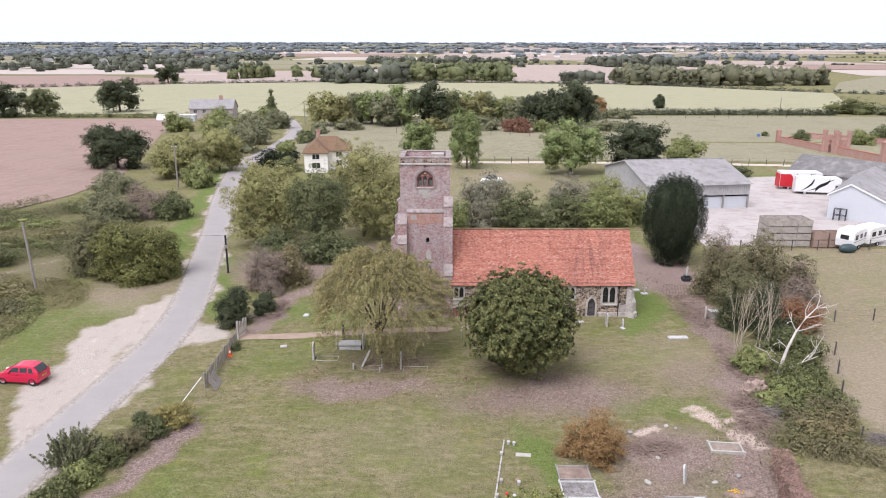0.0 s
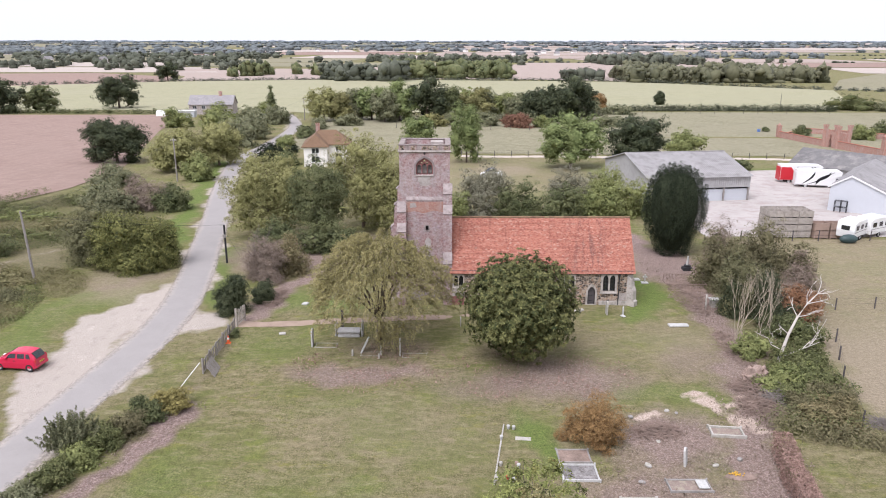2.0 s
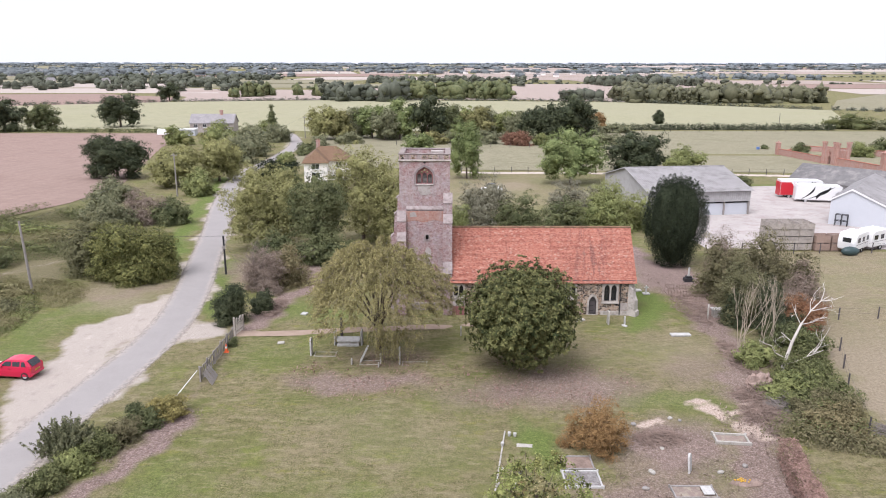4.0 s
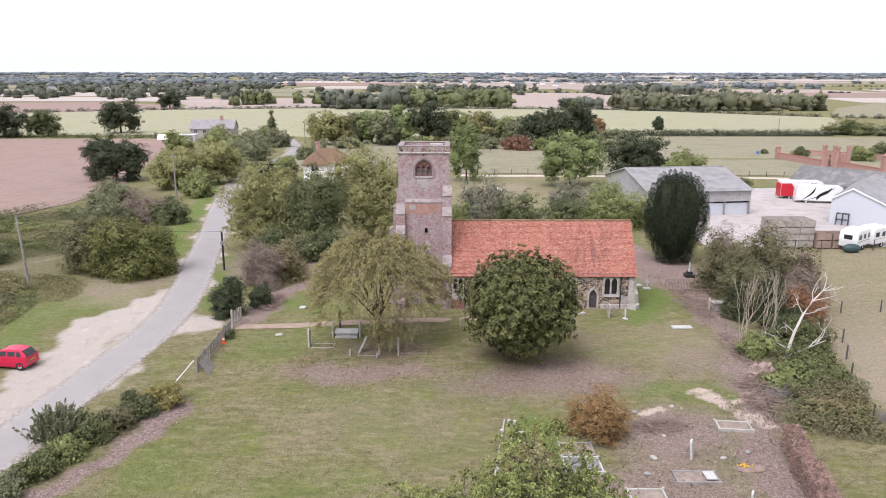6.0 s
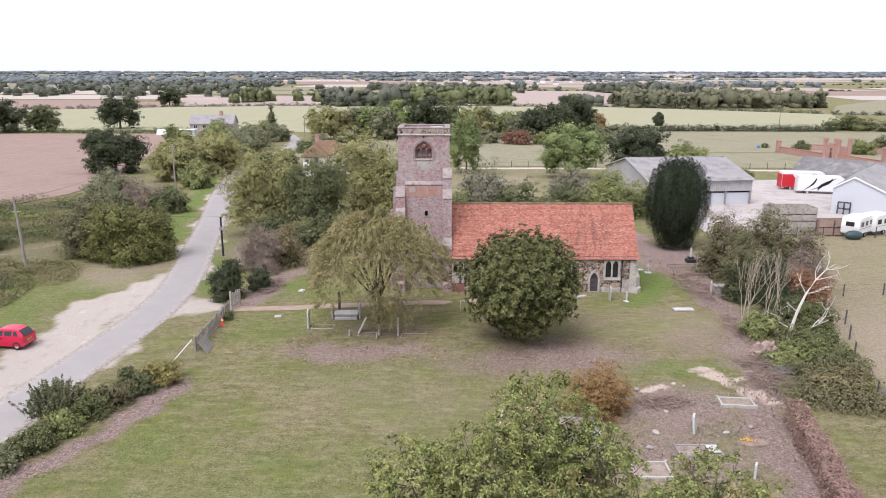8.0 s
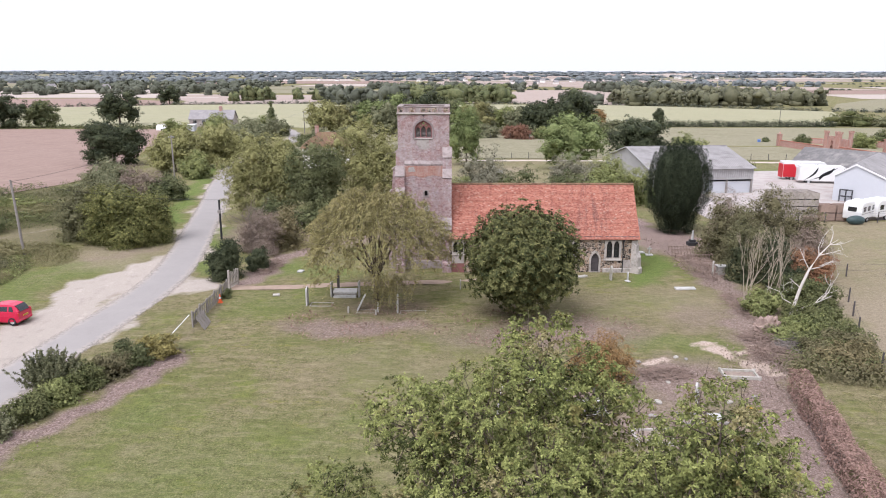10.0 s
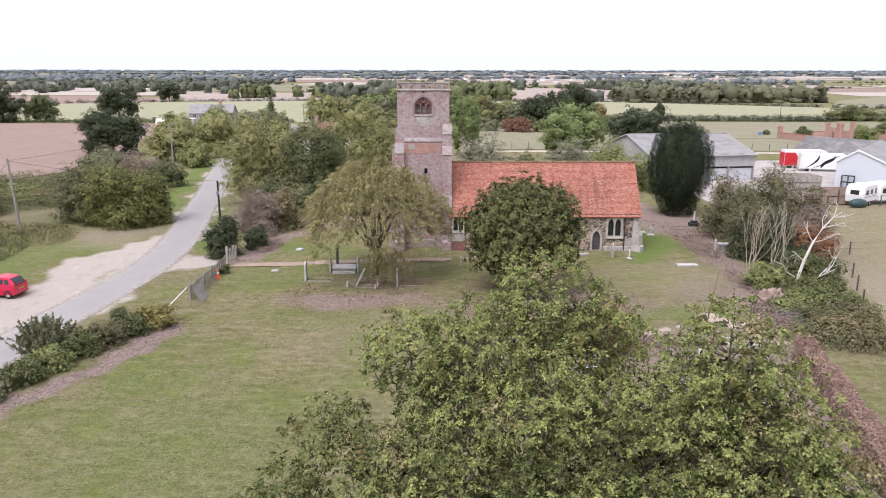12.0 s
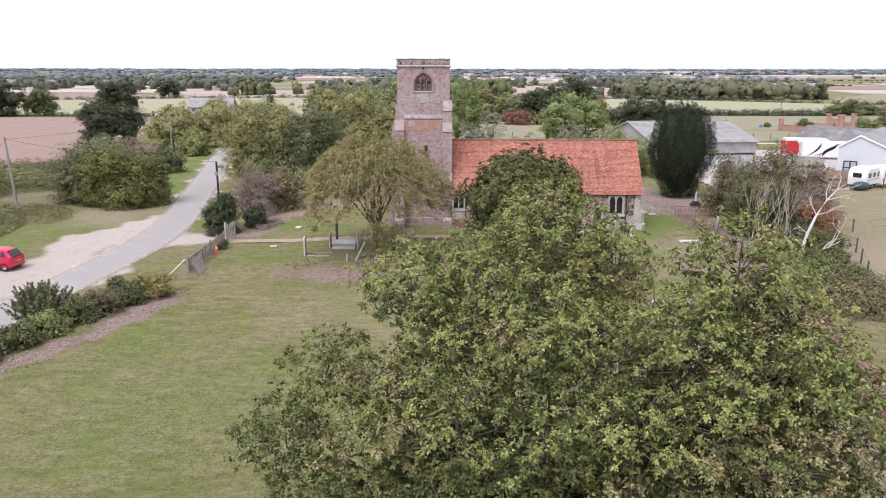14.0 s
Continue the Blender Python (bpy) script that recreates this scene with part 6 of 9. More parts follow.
def yew():
    """Many small upright plumes packed side by side over a closed dark heart."""
    rng = np.random.default_rng(105)
    t = thing("yew_tree", (27.7, 84.3, 0), "upright dense black-green yew with fluted foliage", "tree")
    H, n = 10.3, 340

    def girth(f):
        return 3.36 * np.clip(0.34 + 1.5 * f, 0, 1) * np.sqrt(np.clip(1 - (np.maximum(f - 0.56, 0) / 0.5) ** 2, 0, 1))

    i = np.arange(n) + 0.5
    a = i * 2.39996 + rng.uniform(-0.15, 0.15, n)
    # side plumes up the flanks, crown plumes over the flat round top
    top = i >= n * 0.8
    f = np.where(top, 0.9, 0.07 + 0.8 * (i / (n * 0.8)))
    r = np.where(top, 2.35 * np.sqrt(np.clip((i - n * 0.8) / (n * 0.2), 0, 1)), girth(f)) * rng.uniform(0.9, 1.08, n)
    z = np.where(top, H * 0.97 - 0.15 * r * r, f * H) + rng.uniform(-0.5, 0.5, n)
    pts, dirs = [], []
    for q in range(n):
        m = 330
        u = rng.uniform(0, 1, m)
        long, w = rng.uniform(1.3, 2.4), rng.uniform(0.34, 0.5)
        th = rng.uniform(0, 6.283, m)
        fat = w * np.sin(np.clip(u, 0.03, 1) ** 0.8 * math.pi) ** 0.6 * rng.uniform(0.8, 1.0, m)
        o = np.stack([np.cos(th), np.sin(th), np.full(m, 0.25)], axis=1)
        foot = np.array((math.cos(a[q]) * r[q], math.sin(a[q]) * r[q], z[q] - long * 0.6))
        lean = np.array((math.cos(a[q]) * 0.12, math.sin(a[q]) * 0.12, long))
        pts.append(foot + u[:, None] * lean + o * fat[:, None])
        dirs.append(o)
    pts = np.concatenate(pts)
    pts[:, 2] = np.maximum(pts[:, 2], 0.15)
    bn, bf = BALLS[3]
    bz = np.clip((bn[:, 2] + 1) / 2, 0, 1)
    flat_ = np.stack([bn[:, 0], bn[:, 1]], axis=1) / (np.hypot(bn[:, 0], bn[:, 1])[:, None] + 1e-6)
    body = np.concatenate([flat_ * (0.8 * girth(bz * 0.96) * np.minimum(1, np.hypot(bn[:, 0], bn[:, 1]) * 2.2))[:, None], (0.15 + bz * H * 0.94)[:, None]], axis=1), bf
    ob = new("crown", leafy_mass("yew_crown", body, pts, np.concatenate(dirs), 0.13, rng, LEAF["yew"], 0.6, -1.2))
    ob.parent = t
    bm = bmesh.new()
    tube(bm, [(0, 0, -0.1), (0, 0, 2), (0.1, 0, 8)], [0.5, 0.4, 0.1], 9)
    part("trunk", bm, BARK, t)


yew()
# east side thicket
bush("thorn_bush", 28.1, 64.6, 4.4, 4.2, 6.9, "hazeldull", "tall dark ivy-clad thorn bush", 106, clumps=700, per=30, leaf=0.2, spread=0.3, n=12)
bush("thorn_bush", 27.6, 63.6, 2.8, 2.6, 4.8, "darkoak", "dark ivy-grown thorn bush", 111, clumps=360, per=28, leaf=0.2, spread=0.26, n=9)
bush("thorn_bush", 31.4, 70.5, 8.2, 6.0, 8.3, "thorn", "tall tangled thorn bush with dull brown-olive leaves", 107, clumps=900, per=30, leaf=0.2, spread=0.34, n=14)
bush("thorn_bush", 28.4, 71.5, 4.4, 4.0, 7.4, "thorn", "thorn bush with dull brown-olive leaves", 112, clumps=480, per=28, leaf=0.2, spread=0.3, n=10)
bush("thorn_bush", 34.6, 68.0, 5.4, 4.6, 7.4, "thorn", "brownish thorn bush at the paddock edge", 108, clumps=560, per=28, leaf=0.2, spread=0.3, n=11)
bush("thorn_bush", 33.8, 65.4, 4.4, 3.6, 5.6, "twig", "arching brown twiggy bush at the paddock edge", 113, clumps=420, per=26, leaf=0.4, spread=0.34, n=9, narrow=0.12)
bush("thorn_bush", 30.6, 76.5, 4.0, 3.6, 7.6, "twig", "grey leafless thorn bush behind the thicket", 114, clumps=360, per=24, leaf=0.45, spread=0.36, n=9, narrow=0.09)
bush("bramble_bush", 33.0, 62.6, 4.0, 3.0, 3.9, "rusty", "rust-red bush in the thicket", 109, clumps=380, per=26, leaf=0.17, spread=0.26)
bush("thorn_bush", 29.8, 63.6, 3.8, 3.0, 5.2, "darkoak", "dark green heart of the thorn thicket", 116, clumps=380, per=26, leaf=0.2, spread=0.28, n=9)
bush("thorn_bush", 30.4, 61.4, 4.6, 3.0, 2.6, "darkoak", "low dark growth below the dead stems", 115, clumps=380, per=26, leaf=0.17, spread=0.26, n=9)
bush("laurel_bush", 25.3, 54.6, 3.0, 2.4, 2.0, "green", "small bright green laurel bush on bare soil", 110, clumps=240, per=26, leaf=0.18, spread=0.2)
for i, (bx, by, bw, bd, bh, bk) in enumerate([(28.8, 53.5, 5.0, 6.0, 1.9, "bramble"), (28.2, 49.0, 4.2, 5.0, 1.7, "bramble"), (27.6, 47.2, 3.6, 2.6, 1.5, "thorn"), (25.2, 46.0, 2.4, 2.2, 1.2, "thorn"), (27.0, 50.2, 4.0, 3.6, 1.4, "green"), (26.4, 47.0, 4.2, 3.2, 1.4, "bramble"),
                                                 (27.0, 45.6, 3.6, 3.0, 1.4, "dryweed"), (24.6, 48.8, 2.6, 2.2, 1.1, "green"), (30.6, 57.0, 3.8, 5.0, 2.2, "bramble"), (30.0, 58.8, 5.0, 3.0, 2.6, "oak"), (28.0, 52.0, 4.4, 4.4, 1.9, "bramble"), (26.6, 43.6, 3.0, 2.4, 1.3, "dryweed"), (26.0, 44.4, 3.0, 2.2, 1.2, "dryweed")]):
    bush("bramble_patch", bx, by, bw, bd, bh, bk, "sprawling bramble patch in tangled green and brown", 120 + i, clumps=250, per=20, leaf=0.175, spread=0.22, n=10, group="brambles")


def clipped_hedge(line, width, h, kind, label, seed):
    """A square-cut hedge: leafy flat top and upright sides along a line."""
    rng = np.random.default_rng(seed)
    pts, dirs = [], []
    for (xa, ya), (xb, yb) in zip(line, line[1:]):
        L = math.hypot(xb - xa, yb - ya)
        ux, uy = (xb - xa) / L, (yb - ya) / L
        n = int(L * 900)
        s, v = rng.uniform(0, L, n), rng.uniform(-0.5, 0.5, n) * width
        side = rng.uniform(0, 1, n) < 0.55
        v = np.where(side, np.sign(v) * width / 2, v)
        z = np.where(side, rng.uniform(0.05, 1, n) * h, h) + rng.normal(0, 0.04, n) + 0.07 * np.sin(s * 1.3 + xa)
        v = v + rng.normal(0, 0.05, n) + 0.06 * np.sin(s * 2.1)
        pts.append(np.stack([xa + ux * s - uy * v, ya + uy * s + ux * v, np.maximum(z, 0.03)], axis=1))
        dirs.append(np.stack([np.where(side, -uy * np.sign(v), 0), np.where(side, ux * np.sign(v), 0), np.where(side, 0.0, 0.8)], axis=1))
    return tagged(new("clipped_hedge", leaves("clipped_hedge", np.concatenate(pts), np.concatenate(dirs), 0.13, rng, LEAF[kind])), label, "hedge", "", "stuff")


clipped_hedge([(21.35, 40.4), (21.1, 39.2), (20.15, 34.5), (19.15, 29.8), (17.6, 23)], 0.95, 1.4, "beech", "square-clipped brown beech hedge along the plot", 131)
thicket("field_hedge", [(22.0, 43.4), (24.6, 42.2), (28.2, 41.0), (33, 39.4), (38, 38.0)], 1.9, 1.3, "thorn", "ragged brown hedge across the paddock", 132, 0.4, 120, 0.18, wild=0.3)
thicket("field_hedge", [(23.0, 44.8), (25.6, 43.2), (28.2, 42.2)], 1.8, 1.35, "bramble", "dark bramble growing in the brown hedge", 133, 0.5, 90, 0.15, wild=0.4)
# beside the lane
for i, (bx, by, bw, bd, bh, bk) in enumerate([(-18.4, 45.7, 2.9, 2.3, 1.75, "hedgegold"), (-19.5, 44.2, 2.4, 2.2, 1.9, "oak"), (-20.2, 42.6, 2.6, 2.4, 1.8, "thorn"), (-20.9, 40.9, 2.5, 2.4, 1.6, "bramble"), (-21.5, 38.9, 2.6, 2.4, 1.6, "green"),
                                              (-22.2, 36.9, 2.6, 2.6, 1.5, "bramble"), (-22.9, 34.8, 2.4, 2.6, 1.3, "grey"), (-23.7, 32.6, 2.6, 2.6, 1.5, "oak"), (-24.5, 30.2, 2.6, 2.8, 1.4, "bramble"), (-25.4, 27.4, 2.6, 3.2, 1.5, "green"), (-26.2, 24.2, 2.6, 3.4, 1.5, "oak")]):
    bush("hedge_bush", bx, by, bw, bd, bh, bk, "rounded bush in the low hedge beside the lane", 320 + i, clumps=230, per=22, leaf=0.15, spread=0.19, n=8, group="roadside hedge")


def spiky_bush(x, y):
    """Long straight sprays fanning up from the base, set with narrow leaves."""
    rng = np.random.default_rng(135)
    t = thing("spiky_bush", (x, y, 0), "grey-green bush with upright pointed sprays", "bush")
    pts, dirs = [], []
    stems = bmesh.new()
    for i in range(230):
        a, lean = rng.uniform(0, 6.28), abs(rng.normal(0, 0.62))
        d = np.array((math.cos(a) * lean, math.sin(a) * lean, 1.0))
        d /= np.linalg.norm(d)
        base = np.array((rng.normal() * 0.35, rng.normal() * 0.35, 0.05))
        long = rng.uniform(1.2, 2.6)
        f = rng.uniform(0.25, 1, 70)[:, None]
        pts.append(base + d * f * long + rng.normal(0, 0.09, (70, 3)) * (1.25 - f))
        dirs.append(np.tile(d * 0.2, (70, 1)) + rng.normal(0, 0.6, (70, 3)))
        if i % 4 == 0:
            tube(stems, [tuple(base), tuple(base + d * long * 0.9)], [0.02, 0.006], 4, cap=False)
    p = np.concatenate(pts)
    p[:, 2] = np.abs(p[:, 2])
    ob = new("foliage", leaves("spiky_foliage", p, np.concatenate(dirs), 0.2, rng, LEAF["grey"], 0.36, -1.5))
    ob.parent = t
    part("branchwork", stems, BARK, t)


spiky_bush(-22.7, 40.3)
bush("box_bush", -17.6, 58.2, 0.9, 0.9, 0.95, "oak", "small clipped round box bush", 136, clumps=90, per=26, leaf=0.1, spread=0.1, n=4)
bush("holly_bush", -19.3, 64.2, 2.9, 2.8, 4.6, "darkoak", "dark green holly bush beside the gate", 137, clumps=570, per=26, leaf=0.2, spread=0.26)
bush("holly_bush", -17.2, 67.0, 2.2, 2.2, 2.2, "darkoak", "dark green holly bush beside the gate", 138, clumps=270, per=24, leaf=0.2, spread=0.24)
bush("hazel_bush", -34.2, 78.0, 9.4, 7.4, 7.6, "hazel", "large hazel clump with yellow-green leaves", 139, clumps=1250, per=36, leaf=0.22, spread=0.36, n=18)
bush("hazel_bush", -31.6, 79.0, 4.6, 5.0, 5.6, "hazel", "yellow-green side of a large hazel clump", 149, clumps=420, per=32, leaf=0.22, spread=0.34, n=10)
bush("hazel_bush", -39.8, 81.0, 9.0, 8.0, 7.4, "hazeldull", "dense dull olive hazel clump", 140, clumps=800, per=32, leaf=0.22, spread=0.36, n=12)
bush("sallow_bush", -48.6, 103.0, 8.5, 7.0, 5.2, "grey", "rounded grey-green sallow bush", 141, clumps=570, per=24, leaf=0.36, spread=0.4)
bush("blackthorn_bush", -44.6, 107.0, 8.5, 6.0, 5.4, "twig", "purple-grey leafless blackthorn clump", 142, clumps=630, per=26, leaf=0.36, spread=0.4, narrow=0.2)
bush("blackthorn_bush", -40.8, 106.0, 5.5, 5.0, 4.6, "oak", "dark green blackthorn clump", 143, clumps=450, per=24, leaf=0.34, spread=0.38)
bush("sallow_bush", -57.0, 124.0, 8.0, 6.0, 4.6, "grey", "rounded grey-green sallow bush", 144, clumps=390, per=22, leaf=0.4, spread=0.45)
tree("oak_tree", -67.6, 149.0, 13.4, 9.6, 0.1, "darkoak", "spreading dark oak at the field edge", 145, clumps=900, per=26, leaf=0.42, spread=0.5, n=16, core=0.25)
tree("ash_tree", -51.5, 139.0, 11.0, 8.6, 0.3, "yellow", "yellowing ash tree at the roadside", 146, clumps=630, per=24, leaf=0.45, spread=0.55, n=12)
tree("ash_tree", -45.5, 146.0, 10.0, 9.4, 0.4, "yellow", "yellowing ash tree at the roadside", 147, clumps=600, per=24, leaf=0.45, spread=0.55, n=12)
bush("elder_bush", -44.6, 130.0, 6.6, 5.5, 6.4, "green", "dark green elder bush at the verge", 148, clumps=480, per=22, leaf=0.4, spread=0.4)
for i, (bx, by, bw, bd, bh, bk) in enumerate([(-45.5, 72, 9, 4, 1.3, "verge"), (-43, 67, 8, 4, 1.1, "hazeldull"), (-41, 62.5, 6, 4, 0.9, "verge"), (-52, 90, 12, 4, 1.6, "bramble"), (-58, 100, 12, 6, 1.7, "green"),
                                               (-51, 95, 10, 5, 1.5, "verge"), (-52.5, 82.5, 5, 4.6, 3.4, "oak"), (-46, 89, 7, 3.6, 1.6, "hazeldull"), (-55, 110, 10, 6, 2.2, "bramble"), (-49, 68, 8, 5, 1.2, "hazeldull"),
                                               (-60, 92, 10, 5, 1.5, "verge"), (-48, 61, 8, 6, 1.0, "verge"), (-47, 100, 8, 5, 1.8, "hazeldull"), (-64, 104, 8, 8, 2.0, "bramble")]):
    bush("weed_clump", bx, by, bw, bd, bh, bk, "rough tangle of weeds and bramble on the verge", 150 + i, clumps=270, per=18, leaf=0.2, spread=0.3, group="verge weeds")
for i, (line, wide_, tall, bk) in enumerate([([(-40.4, 57), (-41.0, 63), (-42.0, 68.5), (-45, 73), (-50, 77)], 5.0, 0.6, "verge"), ([(-43, 55), (-45, 63), (-46.5, 69), (-51, 74)], 6.0, 0.8, "hazeldull"), ([(-39.6, 61), (-40.2, 67), (-43, 71.5)], 2.6, 0.5, "green"),
                                             ([(-48.5, 56), (-51, 64), (-55, 71)], 7.0, 0.8, "verge"), ([(-56, 84), (-50, 87.5), (-45, 92)], 5.0, 1.2, "bramble"), ([(-64, 90), (-57, 95), (-50, 101)], 8.0, 1.2, "verge"), ([(-44, 76), (-39.5, 73.4), (-37.6, 68.5)], 4.0, 0.5, "verge"), ([(-68, 97), (-61, 106), (-58, 115)], 7.0, 1.4, "hazeldull")]):
    thicket("verge_scrub", line, wide_, tall, bk, "low tangle of rough weeds covering the bank", 340 + i, 0.6, 230, 0.17, category="scrub", wild=0.4)
# behind the church to the west
tree("sycamore_tree", -22.3, 91.5, 11.0, 11.6, 0.6, "yellow", "broad olive-green sycamore beside the lane", 161, clumps=1100, per=38, leaf=0.25, spread=0.38, n=18)
tree("sycamore_tree", -15.4, 88.5, 8.6, 10.6, 0.8, "oak", "dark green sycamore behind the churchyard", 162, clumps=900, per=36, leaf=0.25, spread=0.38, n=15)
tree("lime_tree", -10.6, 96.0, 11.4, 13.0, 0.6, "yellow", "tall lime tree with yellowing leaves", 163, clumps=1000, per=36, leaf=0.24, spread=0.38, n=16, twigs=160)
tree("lime_tree", -6.2, 93.0, 6.4, 11.6, 0.8, "yellow", "slender lime with yellowing leaves", 164, clumps=500, per=32, leaf=0.24, spread=0.36, n=11)
bush("ivy_bush", -12.5, 84.0, 9.0, 5.0, 4.4, "oak", "dark green ivy undergrowth below trees", 165, clumps=570, per=24, leaf=0.3, spread=0.36)
bush("ivy_bush", -20.0, 84.5, 6.0, 4.5, 4.4, "oak", "dark green ivy undergrowth below trees", 166, clumps=450, per=24, leaf=0.3, spread=0.36)
bush("leafless_bush", -18.6, 74.0, 4.6, 4.6, 5.4, "twig", "leafless grey-brown bush of fine twigs", 167, clumps=495, per=26, leaf=0.5, spread=0.4, narrow=0.08)
bush("leafless_bush", -16.6, 76.0, 4.6, 4.6, 4.8, "dryweed", "olive-brown bush with few leaves", 168, clumps=390, per=22, leaf=0.26, spread=0.36)
# north of the nave
for i, (bx, by, bw, bd, bh, bk) in enumerate([(5.0, 100, 6.8, 6, 10.2, "greytwig"), (10.5, 101, 8, 6, 6.4, "oak"), (17.5, 103.5, 6, 5, 8.6, "greytwig"), (24.0, 105, 6, 5, 8.6, "light"), (15.5, 100, 9, 6, 6.2, "oak"), (22, 101, 8, 6, 7.0, "green"), (27.4, 103, 6, 6, 6.6, "light"), (8.0, 118, 7, 5, 4.6, "greytwig"),
                                               (22.5, 108, 9, 6, 7.4, "greytwig"), (31, 100, 5, 5, 4.8, "green"), (1.5, 97, 5, 5, 6, "green")]):
    bush("shrub", bx, by, bw, bd, bh, bk, "tall shrub behind the nave", 170 + i, clumps=480, per=27, leaf=0.26, spread=0.36, n=9, group="shrubs behind the nave")
# the pasture and its hedgerows
tree("field_maple", -6.0, 169.0, 9.2, 8.2, 0.6, "fresh", "round green field maple in the pasture", 181, clumps=510, per=22, leaf=0.5, spread=0.5)
tree("poplar_tree", 4.9, 150.0, 7.8, 12.6, 0.6, "fresh", "pale silvery-green poplar behind the nave", 182, clumps=630, per=24, leaf=0.42, spread=0.5, n=13)
tree("ash_tree", 25.4, 143.0, 13.2, 10.8, 0.8, "fresh", "round light green ash tree", 183, clumps=780, per=24, leaf=0.48, spread=0.5, n=15)
tree("oak_tree", 40.0, 150.0, 13.6, 10.6, 0.6, "darkoak", "dark round oak beside the barn", 184, clumps=780, per=24, leaf=0.5, spread=0.52, n=15)
bush("shrub", 53.0, 160.0, 10.5, 7, 6.0, "green", "light green shrub behind the barn", 185, clumps=450, per=22, leaf=0.45, spread=0.5)
for i, (bx, by, bw, bh, bk) in enumerate([(-37.5, 228, 13, 11.2, "yellow"), (-29, 234, 10, 10, "grey"), (-23, 232, 12, 11.5, "fresh"), (-14, 229, 14, 12.4, "fresh"), (-5.5, 229, 15, 13.8, "darkoak"), (5, 240, 14, 9.5, "green"),
                                           (14, 243, 15, 9.4, "grey"), (20, 240, 10, 8.0, "green"), (28, 229, 11, 10.6, "darkoak"), (38, 229, 15.5, 14.6, "darkoak"), (54.5, 262, 7, 6.2, "rust"), (48, 246, 12, 5.0, "grey"),
                                           (84, 287, 4, 5.4, "darkoak"), (-120.5, 271, 17, 13.2, "darkoak"), (-152, 252, 18, 12, "darkoak"), (-142, 257, 13, 10, "oak"), (-171, 455, 18, 12, "darkoak"), (-33, 226, 11, 9, "olive"), (-18.5, 226, 11, 10, "grey"), (0.5, 232, 12, 10.5, "oak"), (9.5, 236, 13, 9.5, "olive"), (33.5, 226, 11, 10.5, "darkoak"), (43, 232, 11, 11.5, "darkoak"), (24, 234, 11, 8.5, "grey")]):
    tree("field_tree", bx, by, bw, bh, 0.5, bk, "full-crowned hedgerow tree at a field edge", 200 + i, clumps=380, per=19, leaf=0.68, spread=0.6, n=12, group="hedgerow trees", core=0.24)
tree("spruce_tree", -60.5, 256.0, 5.0, 9.4, 0.3, "oak", "small dark pointed spruce beyond the cottage", 229, clumps=300, per=18, leaf=0.5, spread=0.4,
     lobes=[(0, 0, 1.6, 2.5, 2.5, 1.7), (0, 0, 3.7, 2.0, 2.0, 1.8), (0, 0, 5.9, 1.3, 1.3, 1.7), (0, 0, 7.9, 0.6, 0.6, 1.5)], core=0.3)
for i, (bx, by, bw, bd, bh, bk) in enumerate([(22.8, 211, 6, 5, 5, "red"), (28.5, 212, 5, 5, 4, "green"), (12, 216, 9, 6, 5, "grey"), (20, 214, 7, 6, 4.5, "red"), (4, 218, 8, 6, 5, "grey"), (50, 214, 14, 6, 3.6, "grey"),
                                               (-78, 212, 11, 8, 6.6, "green"), (-56, 184, 12, 9, 9.5, "green"), (-60, 196, 10, 8, 7.6, "green"), (-48.5, 186, 9, 8, 8.0, "grey"), (-48.0, 172, 10, 8, 9.0, "grey"), (-51, 164, 9, 8, 8.4, "yellow"),
                                               (-35, 152, 9, 6, 4.6, "yew"), (-32, 146, 5, 4, 3.6, "oak"), (-37.5, 172, 4, 9, 3.0, "green"), (-36.5, 192, 4, 14, 3.0, "oak"), (-36, 210, 5, 12, 3.4, "grey"),
                                               (-53, 205, 9, 9, 7.6, "grey"), (-50.5, 220, 8, 9, 7.2, "grey"), (-56.5, 234, 10, 8, 6.4, "green"), (-63, 211, 10, 8, 8.0, "green"), (-69, 220, 9, 7, 6.0, "yellow"), (-57.5, 214, 9, 8, 7.4, "grey"), (60, 250, 12, 6, 3.4, "grey"), (-28, 216, 9, 6, 4.4, "grey"), (-3, 214, 10, 6, 4.4, "olive"), (148, 266, 24, 10, 7.5, "bramble"), (172, 270, 22, 10, 8, "oak"), (160, 262, 14, 8, 5, "grey"), (58, 141, 5, 4, 2.4, "oak"), (117, 193, 7, 6, 4.6, "oak"), (107.5, 186.5, 6, 5, 4.4, "green"), (95.5, 194, 4, 4, 3, "oak")]):
    bush("hedgerow_bush", bx, by, bw, bd, bh, bk, "overgrown green hedgerow bush along fields", 230 + i, clumps=300, per=18, leaf=0.58, spread=0.5, n=8, group="hedgerow bushes")
thicket("field_margin", [(-88, 73), (-77, 91), (-70.5, 106), (-66, 119)], 4.0, 1.3, "bramble", "low green bramble along the tilled field", 264, 1.0, 90, 0.24, wild=0.5)
thicket("field_hedge", [(50, 262), (100, 263), (140, 262)], 3.0, 2.4, "darkoak", "dark low hedge along the crop field", 260, 1.0, 130, 0.5, wild=0.2)
thicket("field_hedge", [(-330, 256), (-160, 252), (-86, 250)], 2.6, 1.8, "oak", "dark low hedge along the tilled field", 261, 1.6, 60, 0.6, wild=0.3)
thicket("field_hedge", [(-330, 360), (-160, 446), (-60, 472), (110, 448), (196, 374), (240, 350)], 2.6, 2.0, "far", "hedge on the far side of the crop field", 262, 3.0, 50, 0.9, wild=0.4)
thicket("field_hedge", [(-20, 236), (30, 222), (60, 255)], 4.0, 3.4, "grey", "overgrown hedge along the pasture", 263, 1.6, 90, 0.6, wild=0.4)


